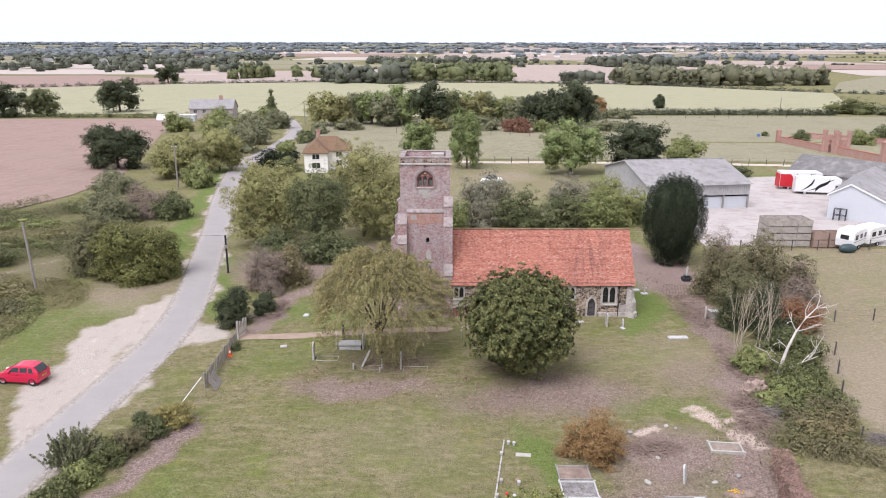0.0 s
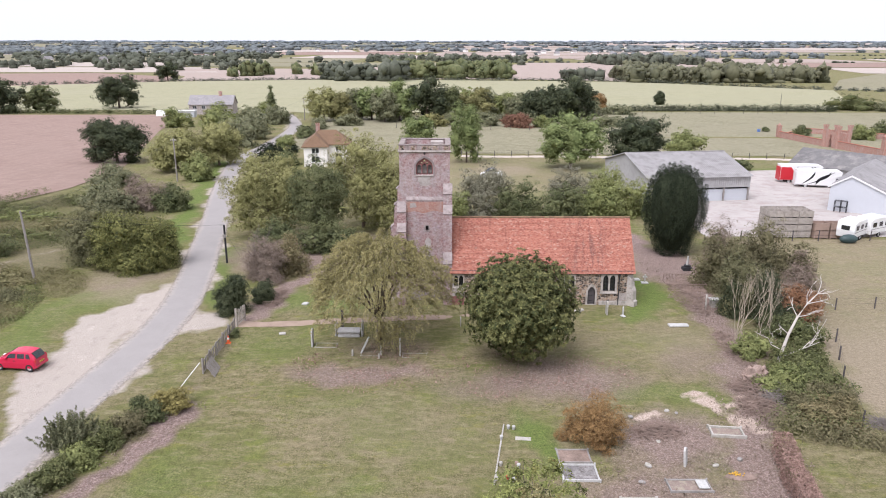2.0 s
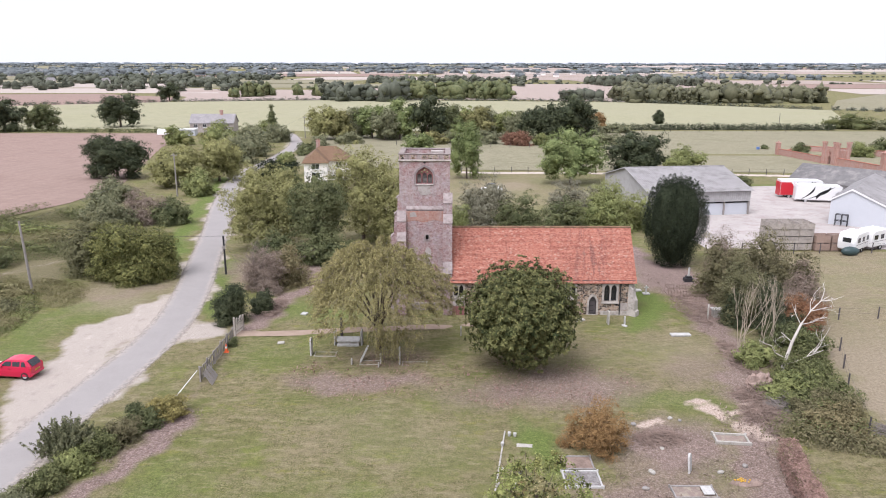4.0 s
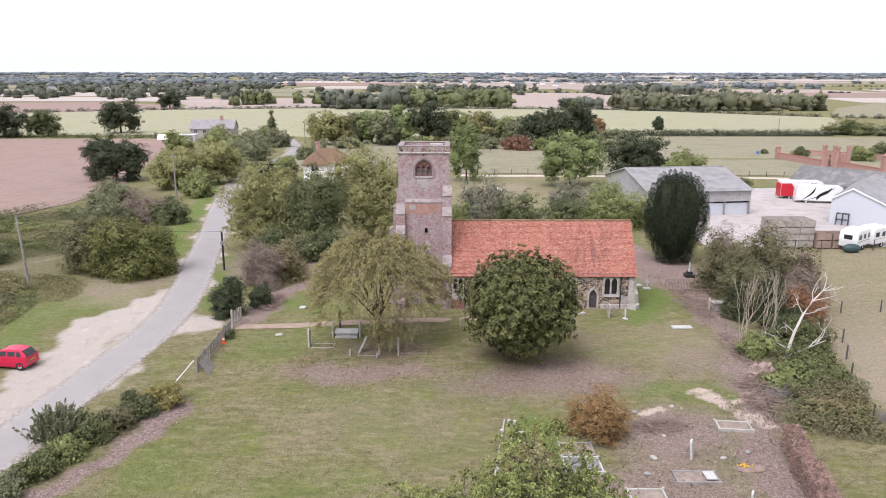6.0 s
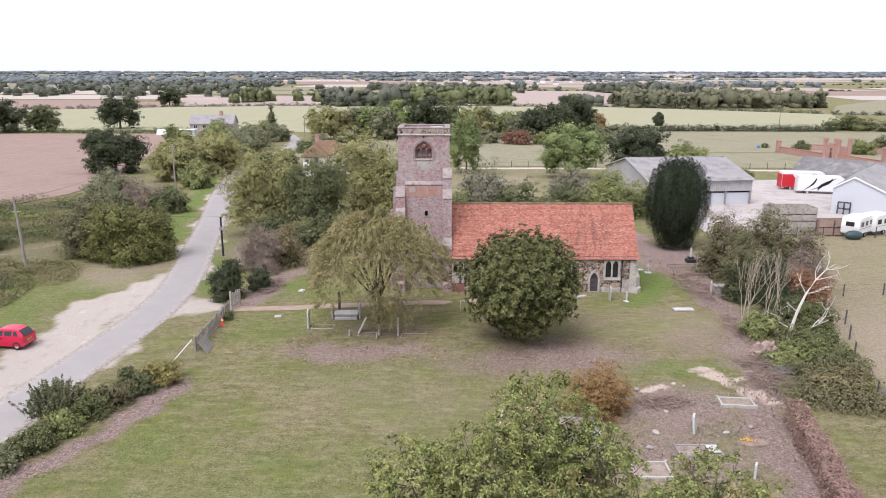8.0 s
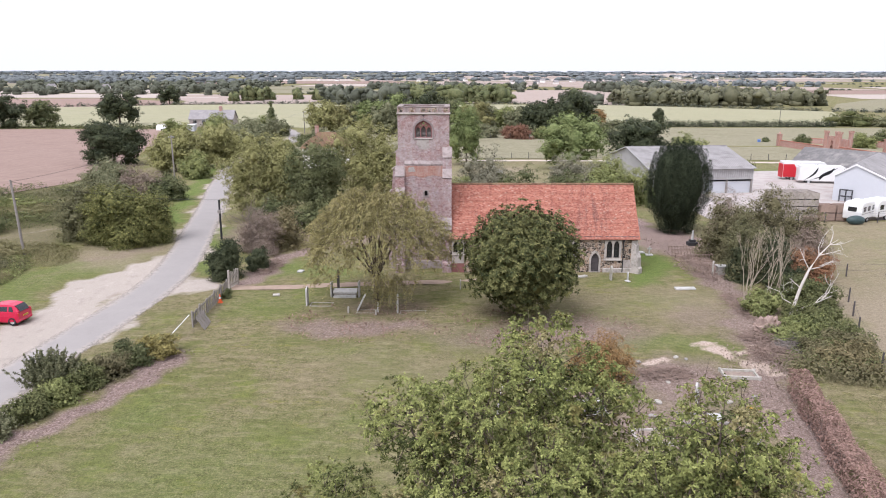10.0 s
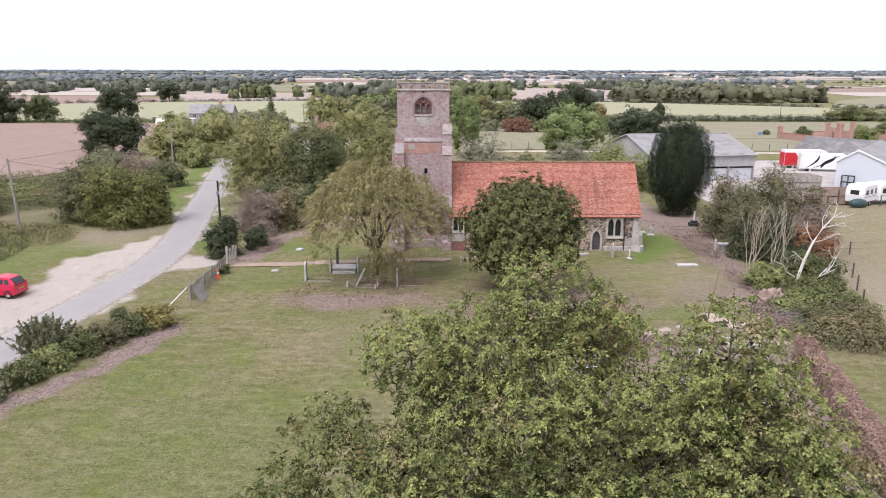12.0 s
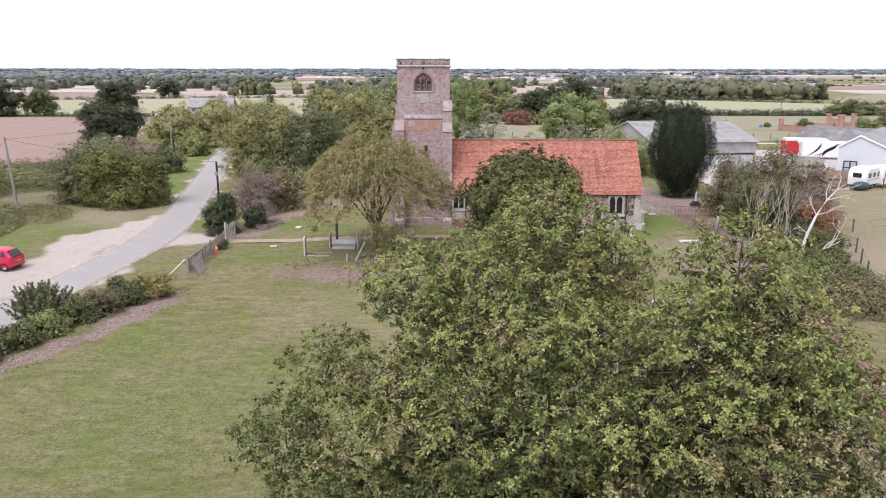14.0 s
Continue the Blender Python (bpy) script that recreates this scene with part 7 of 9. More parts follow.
# ---- rough grass and litter ----
def scatter(name, n, boxes, size, lift, kind, label, seed, narrow=0.25, upright=0.8, keep=None):
    """Loose blades or leaves strewn over stretches of ground."""
    rng = np.random.default_rng(seed)
    area = np.array([(x1 - x0) * (y1 - y0) for x0, x1, y0, y1 in boxes])
    pick = rng.choice(len(boxes), n, p=area / area.sum())
    b = np.array(boxes)[pick]
    x, y = b[:, 0] + (b[:, 1] - b[:, 0]) * rng.uniform(0, 1, n), b[:, 2] + (b[:, 3] - b[:, 2]) * rng.uniform(0, 1, n)
    drift = np.sin(x * 0.9 + 2 * np.sin(y * 0.37)) * np.sin(y * 0.8 + 2 * np.sin(x * 0.31)) + rng.normal(0, 0.45, n)
    ok = drift > -0.1
    ok &= seg_distance(x, y, ROAD) > 2.6
    if keep:
        ok &= keep(x, y)
    x, y = x[ok], y[ok]
    m = len(x)
    s = size * rng.uniform(0.5, 1.5, m)
    a = rng.uniform(0, 2 * math.pi, m)
    tilt = rng.normal(0, 1 - upright, m)
    side = np.stack([np.cos(a), np.sin(a), np.zeros(m)], axis=1)
    up = np.stack([-np.sin(a) * np.sin(tilt + (1 - upright) * 1.3), np.cos(a) * np.sin(tilt + (1 - upright) * 1.3), np.maximum(np.cos(tilt + (1 - upright) * 1.3), 0.05)], axis=1)
    c = np.stack([x, y, np.full(m, lift)], axis=1)
    w = (s * narrow)[:, None]
    s = s[:, None]
    v = np.stack([c - side * w * 0.5, c + side * w * 0.5, c + up * s + side * w * 0.3, c + up * s - side * w * 0.2], axis=1).reshape(-1, 3)
    return tagged(new(name, blades(name, v, LEAF[kind])), label, "grass" if upright > 0.5 else "litter", "", "stuff")


scatter("leaf_litter", 9000, [(9, 23, 33, 46), (19, 27, 38, 80)], 0.11, 0.05, "twig", "fallen brown leaves on bare soil", 304, narrow=0.7, upright=0.1,
        keep=lambda x, y: (seg_distance(x, y, [(25.2, 84), (25.6, 62), (24.4, 54), (22.0, 47.5), (20.4, 40), (18.0, 30)]) < 2.6) | (np.hypot((x - 15) / 5.5, (y - 39) / 5.5) < 1))
scatter("leaf_litter", 9000, [(-13, 16, 46, 60)], 0.11, 0.05, "beech", "fallen brown leaves under the trees", 305, narrow=0.7, upright=0.1,
        keep=lambda x, y: (np.hypot((x + 5) / 7, (y - 52.5) / 4.5) < 1) | (np.hypot((x - 7.5) / 7.5, (y - 51.5) / 5) < 1))
scatter("leaf_litter", 5000, [(-27, -16, 22, 47)], 0.11, 0.05, "twig", "dead leaves and twigs along the hedge bank", 306, narrow=0.6, upright=0.1,
        keep=lambda x, y: seg_distance(x, y, [(-17.0, 45.6), (-18.6, 41.5), (-20.6, 35), (-23.6, 25)]) < 1.4)


# ---- car ----
def wheel(parent, x, y, r, w, side):
    bm = bmesh.new()
    n = 20
    prof = [(r * 0.62, -w / 2), (r * 0.95, -w / 2), (r, -w * 0.32), (r, w * 0.32), (r * 0.95, w / 2), (r * 0.62, w / 2)]
    rings = [[bm.verts.new((x + pr * math.cos(2 * math.pi * i / n), y + py, r + pr * math.sin(2 * math.pi * i / n))) for pr, py in prof] for i in range(n)]
    for i in range(n):
        for j in range(len(prof)):
            a, b = rings[i], rings[(i + 1) % n]
            k = (j + 1) % len(prof)
            bm.faces.new((a[j], a[k], b[k], b[j]))
    bmesh.ops.recalc_face_normals(bm, faces=bm.faces)
    wh = part("wheel", bm, RUBBER, parent)
    rim = bmesh.new()
    tube(rim, [(x, y - w * 0.3, r), (x, y + w * 0.3, r)], [r * 0.62, r * 0.62], 18)
    for i in range(5):
        a = 2 * math.pi * i / 5
        box(rim, -0.03, 0.03, -0.012, 0.012, 0.04, r * 0.58, m=pose(x, y + side * w * 0.33, r, 0, math.degrees(a), 0))
    part("rim", rim, ALLOY, wh, "silver wheel rim")
    return wh


def shell(sections, waist=0.55):
    """A closed body through cross-sections (x, half width, z low, z high, half width at top)."""
    bm = bmesh.new()
    rings = []
    for x, hw, zl, zh, ht in sections:
        zm = zl + (zh - zl) * waist
        pts = [(-hw * 0.92, zl), (-hw, zl + 0.1), (-hw, zm), (-ht, zh - 0.03), (-ht * 0.9, zh), (ht * 0.9, zh), (ht, zh - 0.03), (hw, zm), (hw, zl + 0.1), (hw * 0.92, zl)]
        rings.append([bm.verts.new((x, yy, zz)) for yy, zz in pts])
    for a, b in zip(rings, rings[1:]):
        for j in range(len(a)):
            bm.faces.new((a[j], a[(j + 1) % len(a)], b[(j + 1) % len(a)], b[j]))
    bm.faces.new(rings[0])
    bm.faces.new(rings[-1])
    bmesh.ops.recalc_face_normals(bm, faces=bm.faces)
    return bm


def car():
    t = thing("car", (-32.6, 52.25, 0.02), "small bright red hatchback parked on the grass verge", "car", rz=173.8)
    # nose towards +x of the thing
    part("body", shell([(1.78, 0.62, 0.32, 0.62, 0.55), (1.72, 0.74, 0.24, 0.74, 0.68), (1.35, 0.79, 0.2, 0.92, 0.72), (0.95, 0.8, 0.2, 1.0, 0.74), (0.4, 0.8, 0.2, 1.04, 0.75),
                        (-1.2, 0.8, 0.2, 1.04, 0.75), (-1.68, 0.78, 0.22, 1.02, 0.74), (-1.8, 0.7, 0.3, 0.95, 0.68)]), REDPAINT, t, "glossy red bodywork")
    part("cabin", shell([(1.06, 0.68, 0.93, 0.99, 0.64), (0.72, 0.71, 0.95, 1.2, 0.6), (0.34, 0.73, 0.96, 1.45, 0.57), (-0.2, 0.73, 0.96, 1.54, 0.58), (-0.9, 0.73, 0.96, 1.54, 0.58), (-1.38, 0.72, 0.96, 1.47, 0.56), (-1.6, 0.7, 0.96, 1.26, 0.57), (-1.78, 0.68, 0.94, 1.0, 0.62)], 0.1), REDPAINT, t)
    for s in (-1, 1):
        for x0, x1, x2, x3 in ((0.66, 0.3, -0.18, -0.2), (-0.3, -0.3, -0.9, -0.9), (-1.02, -1.02, -1.4, -1.24)):
            bm = bmesh.new()
            va = [(x0, 0.705, 1.03), (x1, 0.612, 1.38), (x3, 0.605, 1.41), (x2, 0.705, 1.03)]
            f = [bm.verts.new((x, s * yy, z)) for x, yy, z in va]
            g = [bm.verts.new((x, s * (yy + 0.022), z)) for x, yy, z in va]
            bm.faces.new(f), bm.faces.new(g)
            for i in range(4):
                bm.faces.new((f[i], f[(i + 1) % 4], g[(i + 1) % 4], g[i]))
            bmesh.ops.recalc_face_normals(bm, faces=bm.faces)
            part("side_window", bm, GLASS, t, "dark side window")
        part("door_handle", boxed(-0.16, 0.0, s * 0.8 - 0.015, s * 0.8 + 0.015, 0.86, 0.9), BLACK, t)
        part("wing_mirror", boxed(0.5, 0.64, s * 0.8 - 0.1, s * 0.8 + 0.1, 1.0, 1.14, bevel=0.03), REDPAINT, t)
        part("tail_light", boxed(-1.81, -1.7, s * 0.66 - 0.06, s * 0.66 + 0.06, 0.7, 0.98, bevel=0.02), REDLAMP, t, "red tail light")
        part("headlight", boxed(1.6, 1.76, s * 0.55 - 0.13, s * 0.55 + 0.13, 0.64, 0.8, bevel=0.03), CLEARLAMP, t, "clear headlight")
        for x in (1.2, -1.25):
            wheel(t, x, s * 0.72, 0.31, 0.18, s)
    bm = bmesh.new()
    prism(bm, [(-1.8, 1.03), (-1.635, 1.29), (-1.44, 1.465), (-1.41, 1.44), (-1.6, 1.26), (-1.77, 1.02)], "y", -0.5, 0.5)
    part("rear_window", bm, GLASS, t, "dark rear window")
    bm = bmesh.new()
    prism(bm, [(0.98, 1.04), (0.42, 1.42), (0.435, 1.435), (1.0, 1.055)], "y", -0.54, 0.54)
    part("windscreen", bm, GLASS, t)
    plate = part("rear_plate", boxed(-1.83, -1.81, -0.26, 0.26, 0.62, 0.73), YELLOW, t, "yellow plate with dark bars")
    for i in range(6):
        part("plate_bar", boxed(-1.836, -1.831, -0.21 + i * 0.075, -0.17 + i * 0.075, 0.645, 0.705), BLACK, plate)
    part("bumper", boxed(-1.86, -1.7, -0.72, 0.72, 0.3, 0.5, bevel=0.05), REDPAINT, t)
    part("bumper", boxed(1.66, 1.84, -0.7, 0.7, 0.28, 0.48, bevel=0.05), REDPAINT, t)


car()


# ---- fence, gate and small things by the lane ----
def fence():
    t = thing("wooden_fence", (-18.0, 51.2, 0), "weathered grey picket fence with leaning panels", "fence")
    rng = np.random.default_rng(41)
    n = 6
    for i in range(n):
        y = i * 1.72
        part("post", boxed(-0.06, 0.06, y - 0.06, y + 0.06, -0.1, 1.2 + rng.uniform(-.08, .08), bevel=0.012), GREYWOOD, t)
    for z in (0.35, 0.9):
        part("rail", boxed(-0.035, 0.0, 0.0, 8.6, z, z + 0.09), GREYWOOD, t)
    pick = None
    for i in range(46):
        y = 0.12 + i * 0.185
        m = pose(0.025 + rng.uniform(-.01, .01), y, 0.06, rng.uniform(-3, 3), rng.uniform(-4, 4), rng.uniform(-4, 4))
        if pick is None:
            bm = bmesh.new()
            prism(bm, [(-0.055, 0), (0.055, 0), (0.055, 1.0), (0.0, 1.08), (-0.055, 1.0)], "x", -0.011, 0.011)
            pick = part("picket", bm, GREYWOOD, t)
            pick.matrix_basis = m
        else:
            o = new("picket", pick.data)
            o.parent = t
            o.matrix_basis = m
    return t


fence()


def leaning_panel():
    t = thing("fence_panel", (-17.55, 51.0, 0.0), "broken grey fence panel leaning outward", "fence panel", rz=4)
    for i in range(11):
        part("picket", boxed(-0.012, 0.012, -0.055, 0.055, 0, 1.15, m=pose(0.62, -0.5 + i * 0.17, 0.03, 0, -31 - (i % 3), 3 * (i % 2))), GREYWOOD, t)
    for h in (0.3, 0.85):
        part("rail", boxed(-0.05, -0.015, -0.6, 1.4, h, h + 0.08, m=pose(0.62, 0, 0.03, 0, -31, 0)), GREYWOOD, t)


leaning_panel()
bm = bmesh.new()
tube(bm, [(-18.9, 48.2, 0.08), (-18.1, 50.9, 1.05)], [0.03, 0.03], 8)
single("white_pole", bm, WHITEPAINT, "white-painted pole propped against the fence", "pole")


def gate():
    t = thing("gate", (-18.05, 60.6, 0), "pair of tall grey-white gate posts with an open picket gate", "gate")
    part("gate_post", boxed(-0.09, 0.09, -0.09, 0.09, -0.1, 1.75, bevel=0.03), CRATE, t, "tall pale gate post")
    part("gate_post", boxed(0.26, 0.4, 1.5, 1.64, -0.1, 1.5, bevel=0.02), CRATE, t, "tall pale gate post")
    for i in range(8):
        part("picket", boxed(-0.012, 0.012, -0.07, 0.07, 0.1, 1.5 + 0.08 * math.sin(i * 1.4), bevel=0.006, m=pose(0.04 + i * 0.035, 0.16 + i * 0.185, 0, 0, 2 * math.sin(i * 2.1), -11)), PALEBARK, t)
    for z in (0.35, 1.05):
        part("rail", boxed(0.03, 0.07, 0.0, 1.58, z, z + 0.08, m=pose(0.03, 0.03, 0, 0, 0, -11)), CRATE, t)


gate()


def traffic_cone():
    t = thing("traffic_cone", (-17.75, 57.0, 0.0), "orange and white traffic cone on the grass", "traffic cone")
    part("base", boxed(-0.2, 0.2, -0.2, 0.2, 0.0, 0.04, bevel=0.01), ORANGE, t)
    bm = bmesh.new()
    tube(bm, [(0, 0, 0.04), (0, 0, 0.35)], [0.15, 0.1], 14, cap=False)
    part("cone", bm, ORANGE, t)
    bm = bmesh.new()
    tube(bm, [(0, 0, 0.52), (0, 0, 0.72)], [0.07, 0.035], 14)
    part("tip", bm, ORANGE, t)
    bm = bmesh.new()
    tube(bm, [(0, 0, 0.35), (0, 0, 0.52)], [0.102, 0.072], 14, cap=False)
    part("band", bm, WHITEPAINT, t, "white reflective band")


traffic_cone()


# ---- graves ----
def headstone(x, y, h, w, thick, m, label, lean=(0, 0), rz=90.0, group="headstones", z=0.0):
    """An upright stone with a rounded head; rz 90 turns its edge to the south."""
    bm = bmesh.new()
    pts = [(-w / 2, -0.15), (w / 2, -0.15), (w / 2, h * 0.8)]
    for i in range(1, 8):
        a = math.pi * i / 8
        pts.append((w / 2 * math.cos(a), h * 0.8 + h * 0.2 * math.sin(a)))
    pts.append((-w / 2, h * 0.8))
    prism(bm, pts, "y", -thick / 2, thick / 2)
    bmesh.ops.bevel(bm, geom=[e for e in bm.edges if e.calc_length() > 0.05], offset=0.012, segments=1, affect='EDGES')
    ob = single("headstone", bm, m, label, "headstone", group)
    ob.matrix_basis = pose(x, y, z, lean[0], lean[1], rz)
    return ob


def kerb_set(x0, x1, y0, y1, m, label, h=0.16, w=0.13, fill=True, cross=None, rz=0.0):
    t = thing("grave_kerb", ((x0 + x1) / 2, (y0 + y1) / 2, 0), label, "grave", "kerbed graves", rz=rz)
    a, b = (x1 - x0) / 2, (y1 - y0) / 2
    for q in ((-a, a, -b, -b + w), (-a, a, b - w, b), (-a, -a + w, -b + w, b - w), (a - w, a, -b + w, b - w)):
        part("kerb", boxed(*q, -0.06, h, bevel=0.015), m, t)
    for cx, cy in ((-a, -b), (a, -b), (-a, b), (a, b)):
        part("corner_block", boxed(cx - w * 0.6, cx + w * 0.6, cy - w * 0.6, cy + w * 0.6, -0.05, h + 0.04, bevel=0.02), m, t)
    if fill:
        bm = bmesh.new()
        rng = np.random.default_rng(int(abs(x0 * 31 + y0 * 17)))
        bmesh.ops.create_grid(bm, x_segments=10, y_segments=10, size=1)
        for v in bm.verts:
            v.co = Vector((v.co.x * (a - w), v.co.y * (b - w), 0.045 + rng.uniform(0, 0.03)))
        part("fill", bm, GRAVE if fill is True else fill, t, "loose pale stone chips")
    return t


headstone(-10.55, 56.6, 1.5, 0.7, 0.13, MARBLE, "tall lichened headstone seen edge-on in grass")
kerb_set(-10.3, -8.5, 56.2, 57.1, GRAVE, "low half-sunk stone kerb", 0.012, 0.05, False)


def chest_tomb():
    t = thing("chest_tomb", (-7.75, 58.9, 0), "grey stone chest tomb with upright end stones", "tomb")
    bm = bmesh.new()
    prism(bm, [(-0.5, 0.36), (0.5, 0.36), (0.5, 0.46), (0.0, 0.68), (-0.5, 0.46)], "x", -0.98, 0.98)
    part("slab", bm, MARBLE, t, "pale coped top slab")
    part("base", boxed(-0.9, 0.9, -0.42, 0.42, -0.05, 0.359), GRAVE, t)
    for x in (-1.14, 1.14):
        part("end_stone", boxed(x - 0.07, x + 0.07, -0.45, 0.35, -0.1, 1.3, bevel=0.06), MARBLE, t)
    part("step", boxed(-0.95, 0.95, -0.62, -0.44, -0.05, 0.2, bevel=0.02), MARBLE, t)


chest_tomb()
bm = bmesh.new()
prism(bm, [(-0.1, -0.1), (0.1, -0.1), (0.1, 1.75), (0.0, 1.95), (-0.1, 1.75)], "y", -0.09, 0.09)
single("marker_post", bm, DARKWOOD, "dark upright wooden marker post behind the tomb", "post", at=(-8.55, 60.3, 0))
headstone(-6.3, 55.3, 1.45, 0.6, 0.12, MARBLE, "pale headstone leaning steeply to one side", lean=(26, 0), rz=90)
headstone(-6.95, 54.6, 0.5, 0.35, 0.12, GRAVE, "short weathered footstone in the grass")
headstone(-4.65, 54.9, 0.8, 0.4, 0.11, MARBLE, "small white headstone under the weeping tree")
headstone(-4.75, 54.1, 0.4, 0.3, 0.1, GRAVE, "short weathered footstone in the grass")
headstone(-3.1, 54.8, 1.45, 0.6, 0.12, MARBLE, "tall narrow pale headstone seen edge-on")
kerb_set(-2.9, -0.9, 54.2, 55.1, GRAVE, "low stone kerb beside a headstone", 0.012, 0.05, False)
kerb_set(-6.3, -4.6, 54.5, 55.3, GRAVE, "low stone kerb under the weeping tree", 0.012, 0.05, False)
headstone(1.95, 61.0, 0.85, 0.4, 0.1, GRAVE, "small pale headstone beside the path")
headstone(15.65, 63.9, 1.35, 0.62, 0.14, GRAVE, "grey headstone on the south lawn", lean=(0, -4))
headstone(17.2, 63.9, 0.75, 0.34, 0.1, MARBLE, "short white headstone with a toppled piece", lean=(0, 5))
single("fallen_stone", boxed(-0.16, 0.16, -0.26, 0.26, 0, 0.12, bevel=0.04), MARBLE, "white broken stone lying on the grass", "stone", at=(17.05, 63.3, 0), rz=30)
single("flat_slab", boxed(-0.88, 0.88, -0.3, 0.3, -0.02, 0.13, bevel=0.02), MARBLE, "clean white stone slab lying on the grass", "slab", at=(21.5, 61.1, 0), rz=2)
single("fallen_stone", boxed(-0.5, 0.5, -0.2, 0.2, 0, 0.2, bevel=0.05), GRAVE, "grey fallen stone near the church wall", "stone", at=(13.2, 64.6, 0), rz=25)
single("fallen_stone", boxed(-0.3, 0.3, -0.2, 0.2, 0, 0.15, bevel=0.04), GRAVE, "flat weathered stone half sunk in grass", "stone", at=(-13.6, 58.9, 0), rz=10)
single("fallen_stone", boxed(-0.28, 0.28, -0.3, 0.3, 0, 0.16, bevel=0.04), MARBLE, "pale stone lying on the west lawn", "stone", at=(-13.0, 66.3, 0), rz=-15)


def cross_marker(x, y):
    t = thing("stone_cross", (x, y, 0), "white stone cross on a flat base", "cross")
    part("base", boxed(-0.45, 0.45, -0.35, 0.35, -0.02, 0.14, bevel=0.03), MARBLE, t)
    part("shaft", boxed(-0.08, 0.08, -0.07, 0.07, 0.14, 1.05, bevel=0.02), MARBLE, t)
    part("arm", boxed(-0.28, 0.28, -0.065, 0.065, 0.7, 0.86, bevel=0.02), MARBLE, t)
    return t


cross_marker(21.6, 72.9).scale = (0.8, 0.8, 0.9)
single("flat_slab", boxed(-0.45, 0.45, -0.3, 0.3, -0.02, 0.12, bevel=0.02), MARBLE, "small white slab beside a cross", "slab", at=(20.9, 74.0, 0), rz=8)
single("fallen_stone", boxed(-0.3, 0.3, -0.2, 0.2, 0, 0.2, bevel=0.05), MARBLE, "pale stone on the bare soil", "stone", at=(22.4, 84.6, 0), rz=8)


def monument(x, y):
    t = thing("monument", (x, y, 0), "dark tomb base carrying a pale obelisk", "monument")
    part("base", boxed(-0.75, 0.75, -0.6, 0.6, 0, 0.5, bevel=0.04), IRON, t, "blackened stone base")
    part("plinth", boxed(-0.45, 0.45, -0.38, 0.38, 0.5, 0.78, bevel=0.03), IRON, t)
    bm = bmesh.new()
    tube(bm, [(0, 0, 0.78), (0, 0, 1.95), (0, 0, 2.1)], [0.22, 0.15, 0.02], 4)
    part("obelisk", bm, MARBLE, t, "pale tapering obelisk")
    return t


monument(27.5, 77.4).scale = (0.68, 0.68, 0.8)


def railed_grave(x, y, w, d, rz):
    t = thing("railed_grave", (x, y, 0), "rusty iron-railed grave plot on bare soil", "grave", rz=rz)
    for xx in np.linspace(-w / 2, w / 2, 9):
        for yy in (-d / 2, d / 2):
            part("railing", boxed(xx - 0.02, xx + 0.02, yy - 0.02, yy + 0.02, 0, 0.75), ROOTS, t)
    for yy in (-d / 2, d / 2):
        part("rail", boxed(-w / 2, w / 2, yy - 0.025, yy + 0.025, 0.68, 0.73), ROOTS, t)
    for xx in (-w / 2, w / 2):
        part("rail", boxed(xx - 0.025, xx + 0.025, -d / 2, d / 2, 0.68, 0.73), ROOTS, t)
    part("kerb", boxed(-w / 2 - 0.1, w / 2 + 0.1, -d / 2 - 0.1, d / 2 + 0.1, -0.05, 0.1, bevel=0.03), ROOTS, t)


railed_grave(25.1, 73.2, 2.5, 1.3, 0)
railed_grave(26.0, 71.0, 2.4, 1.2, 0)
headstone(25.5, 65.6, 1.35, 0.7, 0.14, GRAVE, "grey headstone before the thicket", rz=70)


def table_tomb(x, y):
    t = thing("table_tomb", (x, y, 0), "small table tomb with a pale top slab", "tomb")
    part("slab", boxed(-0.75, 0.75, -0.4, 0.4, 0.7, 0.82, bevel=0.02), MARBLE, t, "pale top slab")
    part("base", boxed(-0.62, 0.62, -0.3, 0.3, -0.05, 0.699), GRAVE, t)


table_tomb(26.7, 66.0)
# the kerbed plots in the south-east
kerb_set(7.45, 9.6, 37.2, 38.9, MARBLE, "white-kerbed grave with stone chips", 0.16, 0.09, CHIPS)
kerb_set(7.5, 9.5, 39.1, 40.6, KERBSTONE, "old pale-kerbed grave with dark soil", 0.12, 0.09, ROOTS)
def kerb_line():
    t = thing("grave_edging", (0, 0, 0), "line of pale kerb stones along grass graves", "grave")
    rng = np.random.default_rng(12)
    for i in range(7):
        f0, f1 = i / 7, (i + 0.9) / 7
        a, b = Vector((4.5 - 1.1 * f0, 43.7 - 6.9 * f0, 0)), Vector((4.5 - 1.1 * f1, 43.7 - 6.9 * f1, 0))
        ang = math.degrees(math.atan2((b - a).y, (b - a).x))
        part("kerb", boxed(0, (b - a).length, -0.05, 0.05, -0.05, 0.05 + rng.uniform(0, 0.05), bevel=0.012, m=pose(a.x, a.y, 0, 0, 0, ang)), GRAVE, t)


